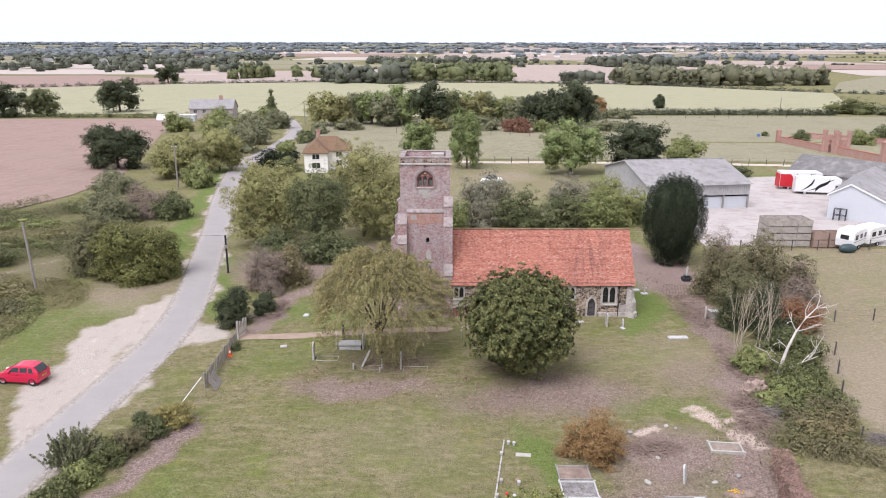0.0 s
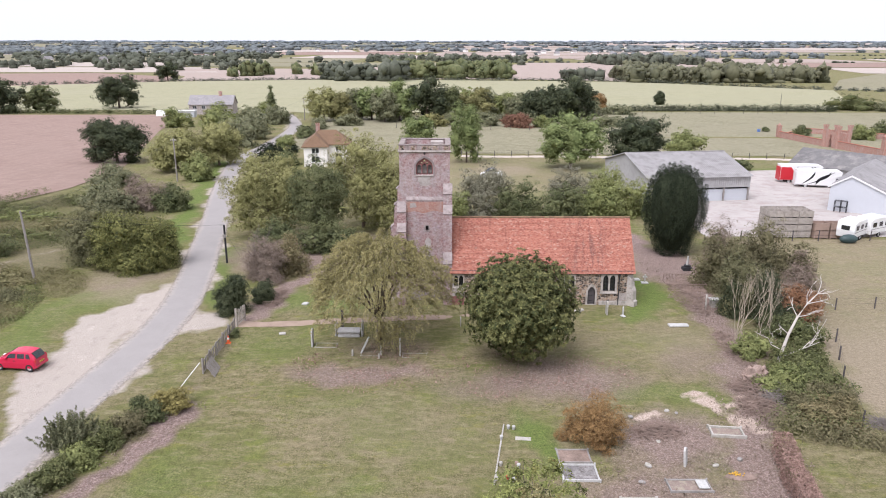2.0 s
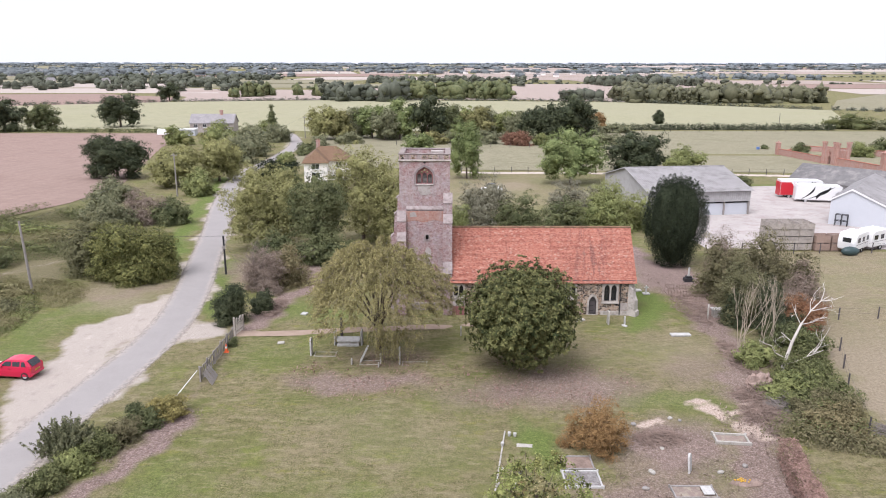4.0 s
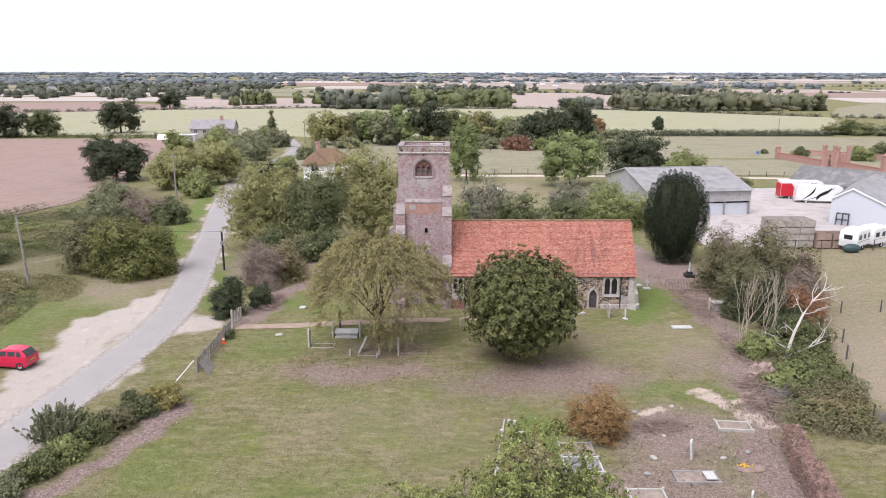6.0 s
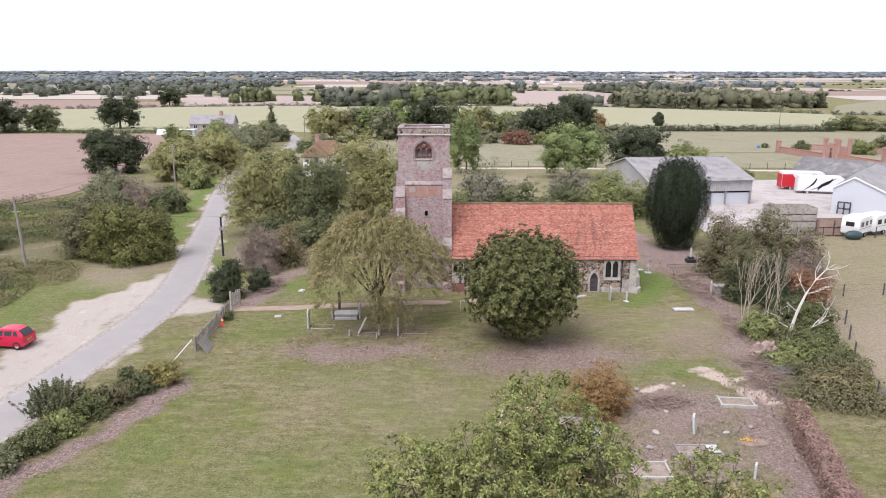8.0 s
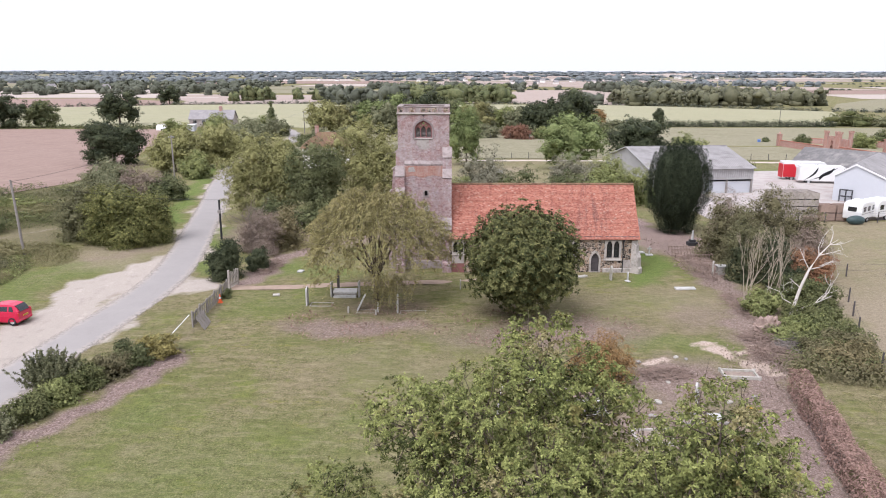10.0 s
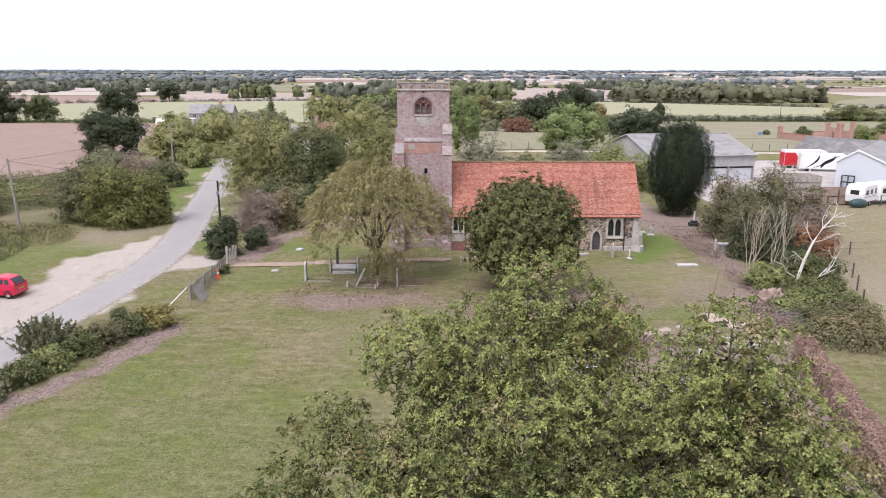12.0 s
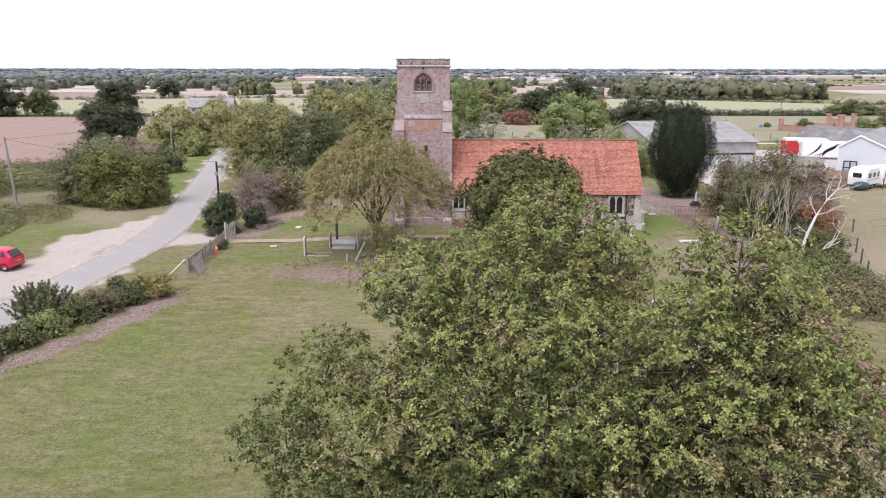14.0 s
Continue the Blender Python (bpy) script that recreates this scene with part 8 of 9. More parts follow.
kerb_line()
for gx, gy, gm, gl in ((4.75, 43.2, MARBLE, "white"), (5.1, 43.1, MARBLE, "white"), (4.2, 41.9, MARBLE, "white"), (3.95, 38.9, GRAVE, "grey"), (4.9, 38.9, CRATE_RED, "brown"), (5.0, 38.7, MARBLE, "white"),
                       (3.6, 37.4, GRAVE, "grey"), (4.2, 37.5, REDPANEL, "red"), (4.6, 37.3, MARBLE, "white")):
    bm = bmesh.new()
    tube(bm, [(0, 0, -0.03), (0, 0, 0.2), (0, 0, 0.26)], [0.08, 0.12, 0.1], 9)
    single("grave_vase", bm, gm, "small " + gl + " flower vase on a grass grave", "vase", "grave vases", at=(gx, gy, 0))
single("grave_plaque", boxed(-0.5, 0.5, -0.2, 0.2, -0.02, 0.05, bevel=0.01), GRAVE, "grey flat plaque set in the grass", "plaque", at=(5.6, 41.9, 0), rz=-6)
kerb_set(17.9, 20.0, 42.1, 43.3, GRAVE, "grey stone kerbed grave beside the sawdust", 0.2, 0.12, EARTH, rz=-6)
headstone(15.1, 39.0, 1.15, 0.5, 0.13, MARBLE, "white headstone standing on bare soil", lean=(-6, 4), rz=60)
kerb_set(13.4, 15.8, 36.2, 37.4, KERBSTONE, "pale-kerbed grave on bare soil", 0.14, 0.08, EARTH)
single("flat_slab", boxed(-0.3, 0.3, -0.4, 0.4, 0.15, 0.22, bevel=0.01), MARBLE, "white slab on a kerbed grave", "slab", at=(15.35, 36.8, 0))
headstone(16.6, 34.2, 0.9, 0.4, 0.12, MARBLE, "short pale headstone on bare soil", rz=60)
kerb_set(10.4, 12.4, 34.0, 35.6, GRAVE, "grey kerbed grave on bare soil", 0.15, 0.12, EARTH)


def flower_grave(x, y):
    t = thing("flower_grave", (x, y, 0), "soil mound with yellow flowers on a grave", "grave")
    rng = np.random.default_rng(3)
    bm = bmesh.new()
    bmesh.ops.create_icosphere(bm, subdivisions=3, radius=1)
    for v in bm.verts:
        v.co = Vector((v.co.x * 0.95, v.co.y * 0.4, max(-0.05, v.co.z * 0.16 + noise.noise(v.co * 3) * 0.04)))
    part("mound", bm, ROOTS, t)
    for i in range(26):
        c = Vector((rng.normal(-0.3, 0.14), rng.normal(0, 0.1), rng.uniform(0.14, 0.28)))
        bm = bmesh.new()
        bmesh.ops.create_icosphere(bm, subdivisions=1, radius=0.05, matrix=Matrix.Translation(c))
        part("flower", bm, PETALS, t, "yellow flower")


flower_grave(18.0, 37.8)
for i, (sx, sy, s) in enumerate([(10.6, 46.2, 0.18), (15.9, 45.6, 0.2), (16.5, 45.3, 0.16), (12.8, 38.9, 0.24), (12.0, 37.2, 0.2), (16.9, 38.9, 0.2), (18.6, 39.6, 0.22), (14.2, 41.6, 0.18), (13.2, 44.7, 0.2)]):
    bm = bmesh.new()
    bmesh.ops.create_icosphere(bm, subdivisions=2, radius=s)
    for v in bm.verts:
        v.co = Vector((v.co.x, v.co.y * 0.75, v.co.z * 0.55)) * (1 + 0.35 * noise.noise(v.co * 4 + Vector((i * 3.1, 0, 0))))
    single("stone", bm, KERBSTONE if i % 2 == 0 else GRAVE, "pale lump of broken stone on the ground", "stone", "loose stones", at=(sx, sy, s * 0.2), rz=i * 40)


# ---- felled-tree mess along the east side ----
def root_plate(x, y):
    t = thing("tree_stump", (x, y, 0), "upturned stump with torn roots and earth", "stump")
    bm = bmesh.new()
    bmesh.ops.create_icosphere(bm, subdivisions=4, radius=1)
    for v in bm.verts:
        n = v.co.normalized()
        v.co = Vector((n.x * 1.15, n.y * 0.7, n.z * 0.95 + 0.7)) * (1 + 0.35 * noise.noise(n * 3.5))
    part("stump", bm, mottled("torn_stump_wood", (0.33, 0.25, 0.21), 5, 0.4, 0.95, 0.8, stain=(0.2, 0.14, 0.11)), t)
    rng = np.random.default_rng(9)
    root_bark = mottled("root_bark", (0.15, 0.1, 0.075), 10, 0.3, 0.95)
    for i in range(22):
        bm = bmesh.new()
        a, b = rng.uniform(0, 6.28), rng.uniform(-0.2, 1.0)
        d = Vector((math.cos(a) * math.cos(b), math.sin(a) * math.cos(b) * 0.6, math.sin(b)))
        p = Vector((0, 0, 0.6)) + d * 0.7
        tube(bm, [tuple(p), tuple(p + d * 0.4 + Vector((0, 0, rng.uniform(-.15, .1)))), tuple(p + d * rng.uniform(0.45, 0.7) + Vector((0, 0, rng.uniform(-.3, .0))))], [0.08, 0.05, 0.02], 5)
        part("root", bm, root_bark, t, "broken brown root")
    return t


root_plate(23.7, 49.9).scale = (0.8, 0.8, 0.8)


def brush(name, x, y, rx, ry, h, n, m, label, seed, long=1.3, r0=0.022):
    """A heap of thin cut branches."""
    rng = np.random.default_rng(seed)
    bm = bmesh.new()
    for i in range(n):
        a = rng.uniform(0, 6.28)
        q = math.sqrt(rng.uniform())
        c = Vector((math.cos(a) * rx * q, math.sin(a) * ry * q, rng.uniform(0, h) * (1 - q * 0.7) + 0.03))
        d = Vector((rng.normal(), rng.normal(), rng.normal() * 0.25)).normalized() * long * rng.uniform(0.3, 0.7)
        k = Vector((rng.normal(), rng.normal(), abs(rng.normal()) * 0.5)) * 0.08
        p0, p1, p2 = c - d, c + k, c + d
        p0.z, p2.z = abs(p0.z), abs(p2.z)
        tube(bm, [tuple(p0), tuple(p1), tuple(p2)], [r0, r0 * 0.8, r0 * 0.3], 4, cap=False)
    ob = single(name, bm, m, label, "brushwood", kind="stuff", at=(x, y, 0))
    return ob


brush("brush_pile", 14.4, 42.8, 1.7, 1.0, 0.35, 240, ROOTS, "heap of dark cut twigs on bare soil", 51, 0.9)
brush("brush_pile", 22.4, 46.2, 1.3, 1.3, 0.5, 260, ROOTS, "heap of dark cut branches", 52)
brush("brush_pile", 23.2, 49.0, 1.4, 1.1, 0.6, 240, ROOTS, "tangle of cut branches by the stump", 53)
brush("brush_pile", 24.5, 56.0, 0.9, 3.6, 0.25, 200, ROOTS, "litter of fallen twigs along the boundary", 54)
brush("brush_pile", 24.8, 68.5, 1.4, 5.0, 0.25, 260, ROOTS, "litter of fallen twigs along the boundary", 55)
brush("brush_pile", 24.6, 47.3, 1.2, 1.0, 0.7, 220, GREYTWIG, "grey cut branches beside the hedge", 56)
brush("brush_pile", -16.4, 68.0, 1.0, 2.6, 0.4, 220, ROOTS, "cut twigs below the holly", 57)
brush("brush_pile", 30.2, 43.6, 1.6, 0.7, 0.6, 160, GREYTWIG, "grey brushwood in the dry hedge", 58)

def bare_tree(name, x, y, h, lean, r, n, m, label, seed, spread=0.5, deep=4, fork=3, thin=0.55):
    """A leafless tree: a trunk with forking limbs and twigs."""
    rng = np.random.default_rng(seed)
    t = thing(name, (x, y, 0), label, "tree")
    bm = bmesh.new()

    def grow(p, d, length, rad, depth):
        q = p + d * length * 0.5 + Vector((rng.normal(), rng.normal(), 0)) * length * 0.06
        e = p + d * length
        tube(bm, [tuple(p), tuple(q), tuple(e)], [rad, rad * 0.8, rad * 0.6], 7 if depth > 2 else 4, cap=depth > 2)
        if depth == 0:
            return
        for i in range(fork if depth < 3 else 2):
            nd = (d + Vector((rng.normal(), rng.normal(), rng.normal() * 0.6)) * spread).normalized()
            grow(e if i == 0 else p.lerp(e, rng.uniform(0.5, 0.95)), nd, length * rng.uniform(0.55, 0.8), rad * thin, depth - 1)
    for i in range(n):
        d = Vector((lean[0] + rng.normal() * 0.12 * (n > 1), lean[1] + rng.normal() * 0.12 * (n > 1), 1)).normalized()
        grow(Vector((rng.normal() * 0.3 * (n > 1), rng.normal() * 0.3 * (n > 1), -0.1)), d, h * 0.42, r, deep)
    part("trunk", bm, m, t)
    return t


TANBARK = mottled("bark_tan", (0.4, 0.34, 0.26), 12, 0.25, 0.9, 0.4)


def dead_tree(x, y):
    """A slender bleached stem leaning over, with a few bare side branches and a low bough."""
    rng = np.random.default_rng(66)
    t = thing("dead_tree", (x, y, 0), "bleached leafless dead tree leaning over brambles", "tree")
    bm = bmesh.new()
    stem = [Vector(p_) for p_ in ((0, 0, -0.1), (0.25, 0.0, 1.2), (0.6, 0.1, 2.5), (1.15, 0.2, 3.9), (1.75, 0.2, 5.0), (2.5, 0.3, 5.8), (3.1, 0.3, 6.2))]
    tube(bm, [tuple(p_) for p_ in stem], [0.15, 0.125, 0.11, 0.085, 0.06, 0.035, 0.012], 8)

    def twig(p_, d, length, r, depth):
        e = p_ + d * length
        q = p_.lerp(e, 0.5) + Vector((rng.normal(), rng.normal(), rng.normal())) * length * 0.07
        tube(bm, [tuple(p_), tuple(q), tuple(e)], [r, r * 0.7, r * 0.35], 5, cap=False)
        for _ in range(3 if depth else 0):
            nd = (d + Vector((rng.normal(), rng.normal(), rng.normal())) * 0.5).normalized()
            twig(p_.lerp(e, rng.uniform(0.4, 0.95)), nd, length * rng.uniform(0.4, 0.65), r * 0.5, depth - 1)
    for i, side, length in ((2, (-0.7, 0.2, 0.6), 1.1), (3, (0.9, -0.2, 0.45), 1.6), (3, (-0.4, 0.3, 0.9), 1.3), (4, (0.2, 0.2, 1.0), 1.4), (4, (1.0, -0.1, 0.3), 1.5), (5, (0.3, 0.2, 0.9), 1.0), (5, (1.0, 0.0, 0.1), 1.0)):
        twig(stem[i], Vector(side).normalized(), length, 0.04, 2)
    twig(Vector((0.2, 0, 0.6)), Vector((0.9, -0.15, 0.5)).normalized(), 3.0, 0.07, 3)
    twig(Vector((0.0, 0, 1.3)), Vector((-0.8, -0.2, 0.75)).normalized(), 1.6, 0.04, 2)
    part("trunk", bm, PALEBARK, t)


dead_tree(26.9, 53.2)
bare_tree("dead_sapling", 25.9, 58.5, 5.4, (0.02, 0), 0.04, 7, TANBARK, "cluster of tan leafless stems", 62, 0.14, 4)
bare_tree("dead_sapling", 28.1, 59.0, 5.4, (0.06, 0), 0.036, 7, TANBARK, "cluster of tan leafless stems", 63, 0.14, 4)
bare_tree("bare_shrub", -19.2, 73.6, 5.4, (-0.05, 0), 0.06, 7, mottled("bark_grey_brown", (0.2, 0.16, 0.14), 10, 0.3, 0.95), "leafless grey-brown shrub of upright stems", 65, 0.34)


# ---- poles and wires ----
def telegraph_pole(x, y, h, label, arm=True, lean=0.0):
    t = thing("telegraph_pole", (x, y, 0), label, "pole", "telegraph poles")
    bm = bmesh.new()
    tube(bm, [(0, 0, -0.3), (lean * 0.5, 0, h * 0.5), (lean, 0, h)], [0.15, 0.125, 0.1], 10)
    part("pole", bm, GREYWOOD, t)
    if arm:
        part("crossarm", boxed(lean - 0.55, lean + 0.55, -0.05, 0.05, h - 0.45, h - 0.35), GREYWOOD, t)
        for xx in (-0.48, -0.2, 0.2, 0.48):
            bm = bmesh.new()
            tube(bm, [(lean + xx, 0, h - 0.35), (lean + xx, 0, h - 0.22)], [0.035, 0.03], 8)
            part("insulator", bm, WHITEPAINT, t)
    return t


telegraph_pole(-42.6, 72.4, 7.8, "leaning grey wooden telegraph pole on the verge", arm=False, lean=-0.35)
telegraph_pole(-47.8, 128.6, 7.8, "grey wooden telegraph pole among the bushes")
telegraph_pole(-44.2, 231.0, 7.0, "grey wooden telegraph pole by the bend")


def lamp_post(x, y):
    t = thing("lamp_post", (x, y, 0), "black wooden post carrying a lamp and ivy", "lamp post")
    bm = bmesh.new()
    tube(bm, [(0, 0, -0.2), (0, 0, 4.5)], [0.12, 0.1], 10)
    part("post", bm, IRON, t)
    part("lamp_box", boxed(-0.18, 0.18, -0.3, -0.12, 3.0, 3.4, bevel=0.04), GREYWOOD, t, "grey lamp housing")
    part("bracket", boxed(-0.05, 0.05, -0.14, 0.3, 3.9, 3.98), IRON, t)


lamp_post(-24.56, 79.81)


def wire(pts_a, pts_b, sag, label):
    bm = bmesh.new()
    a, b = Vector(pts_a), Vector(pts_b)
    pts = [tuple(a.lerp(b, i / 14) - Vector((0, 0, sag * 4 * (i / 14) * (1 - i / 14)))) for i in range(15)]
    tube(bm, pts, [0.014] * 15, 4, cap=False)
    return single("overhead_wire", bm, IRON, label, "wire", "overhead wires")


wire((-42.95, 72.4, 7.6), (-24.56, 79.81, 4.5), 0.5, "thin dark overhead wire across the lane")
wire((-42.95, 72.4, 7.6), (-47.8, 128.6, 7.6), 0.8, "thin dark overhead wire along the verge")
wire((-47.8, 128.6, 7.6), (-44.2, 231, 6.8), 1.2, "thin dark overhead wire along the lane")
wire((-42.95, 72.4, 7.4), (-47.0, 66.0, 0.1), 0.0, "thin slanting stay wire of a pole")
wire((-24.56, 79.81, 3.8), (-21.0, 76.2, 0.1), 0.0, "thin slanting stay wire of a post")


# ---- buildings beyond ----
def gable_roof(bm, x0, x1, y0, y1, ze, zr, over=0.35, thick=0.14, hip=0.0):
    ym = (y0 + y1) / 2
    xs0, xs1 = x0 - over, x1 + over
    s = (zr - ze) / (ym - y0)
    ya, yb, zl = y0 - over, y1 + over, ze - over * s
    top = [(xs0, ya, zl), (xs1, ya, zl), (xs1, yb, zl), (xs0, yb, zl), (xs0 + hip, ym, zr), (xs1 - hip, ym, zr)]
    hi = [bm.verts.new((x, y, z + thick)) for x, y, z in top]
    lo = [bm.verts.new(p) for p in top]
    for v, flip in ((hi, False), (lo, True)):
        for f in ((0, 1, 5, 4), (2, 3, 4, 5), (1, 2, 5), (3, 0, 4)):
            if len(f) == 3 and hip == 0.0:
                continue
            bm.faces.new([v[i] for i in (reversed(f) if flip else f)])
    ring = (0, 1, 2, 3) if hip else None
    if ring:
        for i in range(4):
            a, b = ring[i], ring[(i + 1) % 4]
            bm.faces.new((lo[a], lo[b], hi[b], hi[a]))
    else:
        for a, b in ((0, 1), (1, 5), (5, 2), (2, 3), (3, 4), (4, 0)):
            bm.faces.new((lo[a], lo[b], hi[b], hi[a]))
    bmesh.ops.recalc_face_normals(bm, faces=bm.faces)


def house_window(parent, x, z, w, h, y, rz=0):
    fr = bmesh.new()
    pierced(fr, rect(x - w / 2, x + w / 2, z, z + h), [rect(x - w / 2 + 0.07, x - 0.04, z + 0.07, z + h - 0.07), rect(x + 0.04, x + w / 2 - 0.07, z + 0.07, z + h - 0.07)], "y", y - 0.06, y - 0.004)
    win = part("window", fr, WHITEPAINT, parent, "white casement window")
    part("pane", boxed(x - w / 2 + 0.05, x + w / 2 - 0.05, y - 0.03, y - 0.006, z + 0.05, z + h - 0.05), GLASS, win)
    part("sill", boxed(x - w / 2 - 0.06, x + w / 2 + 0.06, y - 0.12, y - 0.062, z - 0.06, z), WHITEPAINT, win)


def white_house():
    t = thing("house", (-23.6, 146.0, 0), "white rendered house with brown hipped tile roof", "house", rz=6)
    part("wall", boxed(-4.4, 4.6, 1.5, 8.0, 0, 4.25), WHITEWALL, t, "white rendered wall")
    part("wall", boxed(-4.4, 0.2, -1.5, 1.497, 0, 4.25), WHITEWALL, t)
    bm = bmesh.new()
    gable_roof(bm, -4.4, 4.6, 1.5, 8.0, 4.25, 6.5, 0.45, 0.15, 3.2)
    part("roof", bm, TILES_BROWN, t, "brown hipped tile roof")
    bm = bmesh.new()
    gable_roof(bm, -1.5, 5.4, -0.2, 4.4, 0, 1.9, 0.4, 0.15, 2.0)
    for v in bm.verts:
        v.co = pose(0, 0, 4.25) @ Matrix.Rotation(radians(90), 4, 'Z') @ v.co
    part("roof", bm, TILES_BROWN, t)
    bm = bmesh.new()
    box(bm, -2.3, -1.5, 5.2, 5.9, 5.2, 7.7, bevel=0.03)
    box(bm, -2.38, -1.42, 5.12, 5.98, 7.7, 7.85)
    ch = part("chimney", bm, REDBRICK, t, "red brick chimney stack")
    for x in (-2.1, -1.7):
        pb = bmesh.new()
        tube(pb, [(x, 5.55, 7.85), (x, 5.55, 8.15)], [0.12, 0.1], 8)
        part("chimney_pot", pb, TILES_BROWN, ch)
    house_window(t, -2.1, 2.7, 1.5, 1.1, -1.5)
    house_window(t, -2.1, 0.9, 1.7, 1.2, -1.5)
    house_window(t, 2.4, 2.7, 1.3, 1.1, 1.5)
    house_window(t, 2.4, 0.9, 1.3, 1.2, 1.5)


white_house()


def slate_cottage():
    t = thing("cottage", (-79.0, 247.5, 0), "long stone cottage with grey slate roof", "house", rz=2)
    part("wall", boxed(-7.3, 7.3, 0, 6.5, 0, 3.6), PLASTER, t, "pale stone wall")
    bm = bmesh.new()
    gable_roof(bm, -7.3, 7.3, 0, 6.5, 3.5, 6.2, 0.3, 0.15)
    part("roof", bm, SLATE, t, "grey slate roof")
    for x in (-7.29, 7.0):
        g = bmesh.new()
        prism(g, [(0.1, 3.5), (6.4, 3.5), (3.25, 6.1)], "x", x, x + 0.29)
        part("gable", g, PLASTER, t)
    bm = bmesh.new()
    box(bm, 2.2, 3.2, 2.8, 3.7, 5.6, 7.6, bevel=0.03)
    part("chimney", bm, REDBRICK, t, "brick chimney stack")
    for x in (-5.4, -2.4, 0.6, 3.6):
        house_window(t, x, 1.9, 1.3, 1.2, 0.0)
    p = thing("outbuilding", (-84.5, 238.5, 0), "low outbuilding with a pale sheet roof", "shed", rz=4)
    part("wall", boxed(-2.6, 2.6, 0, 3.5, 0, 2.0), WHITECLAD, p)
    part("roof", boxed(-2.8, 2.8, -0.2, 3.7, 2.0, 2.14), WHITEPAINT, p)
    p = thing("outbuilding", (-74.0, 238.5, 0), "low outbuilding with a pale sheet roof", "shed", rz=4)
    part("wall", boxed(-3.2, 3.2, 0, 3.5, 0, 2.0), PLASTER, p)
    part("roof", boxed(-3.4, 3.4, -0.2, 3.7, 2.0, 2.14), SHEETROOF, p)
    p = thing("outbuilding", (-93.0, 243.0, 0), "low white barrel-roofed tunnel", "shed", rz=0)
    bm = bmesh.new()
    prism(bm, [(-1.6 * math.cos(math.pi * i / 10), 1.9 * math.sin(math.pi * i / 10)) for i in range(11)], "x", -2.5, 2.5)
    part("cover", bm, WHITEPAINT, p)


slate_cottage()


def corrugated(bm, x0, x1, ya, za, yb, zb, pitch=0.35, amp=0.035, thick=0.03):
    """A ribbed roof sheet from (ya, za) to (yb, zb)."""
    n = int((x1 - x0) / pitch) * 2
    L = math.hypot(yb - ya, zb - za)
    ny, nz = -(zb - za) / L, (yb - ya) / L
    if nz < 0:
        ny, nz = -ny, -nz
    prev = None
    for i in range(n + 1):
        x = x0 + (x1 - x0) * i / n
        h = amp if i % 2 else 0
        cur = [bm.verts.new((x, ya + ny * h, za + nz * h)), bm.verts.new((x, yb + ny * h, zb + nz * h))]
        if prev:
            bm.faces.new((prev[0], cur[0], cur[1], prev[1]))
        prev = cur


def barn():
    t = thing("barn", (31.9, 110.8, 0), "large grey barn with fibre-cement roof and open front bays", "barn", rz=8)
    W, D, E, R = 17.0, 19.0, 4.1, 6.5
    bm = bmesh.new()
    prism(bm, [(0, 0), (D, 0), (D, E), (D / 2, R), (0, E)], "x", 0, 0.15)
    part("gable_wall", bm, CLAD, t, "grey clad gable wall")
    bm = bmesh.new()
    prism(bm, [(0, 0), (D, 0), (D, E), (D / 2, R), (0, E)], "x", W - 0.15, W)
    part("gable_wall", bm, CLAD, t)
    part("rear_wall", boxed(0.15, W - 0.15, D - 0.15, D, 0, E), CLAD, t)
    bm = bmesh.new()
    corrugated(bm, 0.15, W - 0.15, 0.0, 2.3, -0.02, E)
    part("front_cladding", bm, CLAD, t, "grey sheet cladding above open bays")
    part("front_wall", boxed(0.15, 9.0, 0.02, 0.15, 0, 2.3), CLAD, t)
    part("low_wall", boxed(9.1, W - 0.15, 0.3, 0.45, 0, 2.0), WHITECLAD, t, "pale boarded wall in the bay")
    for i in range(5):
        x = 0.2 + i * (W - 0.5) / 4
        part("post", boxed(x, x + 0.22, -0.06, 0.14, 0, 2.3) if i > 2 else boxed(x, x + 0.2, 0.16, 0.3, 0, 2.3), GREYWOOD, t)
    roof = bmesh.new()
    corrugated(roof, -0.3, W + 0.3, -0.5, E - 0.08, D / 2, R + 0.05)
    corrugated(roof, -0.3, W + 0.3, D + 0.5, E - 0.08, D / 2, R + 0.05)
    part("roof", roof, SHEETROOF, t, "weathered grey corrugated roof")
    rid = bmesh.new()
    tube(rid, [(-0.3, D / 2, R + 0.06), (W + 0.3, D / 2, R + 0.06)], [0.14, 0.14], 6)
    part("ridge", rid, SHEETROOF, t)
    for yy0, zz0, yy1, zz1 in ((-0.5, E - 0.15, D / 2, R), (D + 0.5, E - 0.15, D / 2, R)):
        bg = bmesh.new()
        prism(bg, [(yy0, zz0), (yy1, zz1), (yy1, zz1 + 0.16), (yy0, zz0 + 0.16)], "x", -0.36, -0.31)
        part("bargeboard", bg, CLAD, t)


barn()


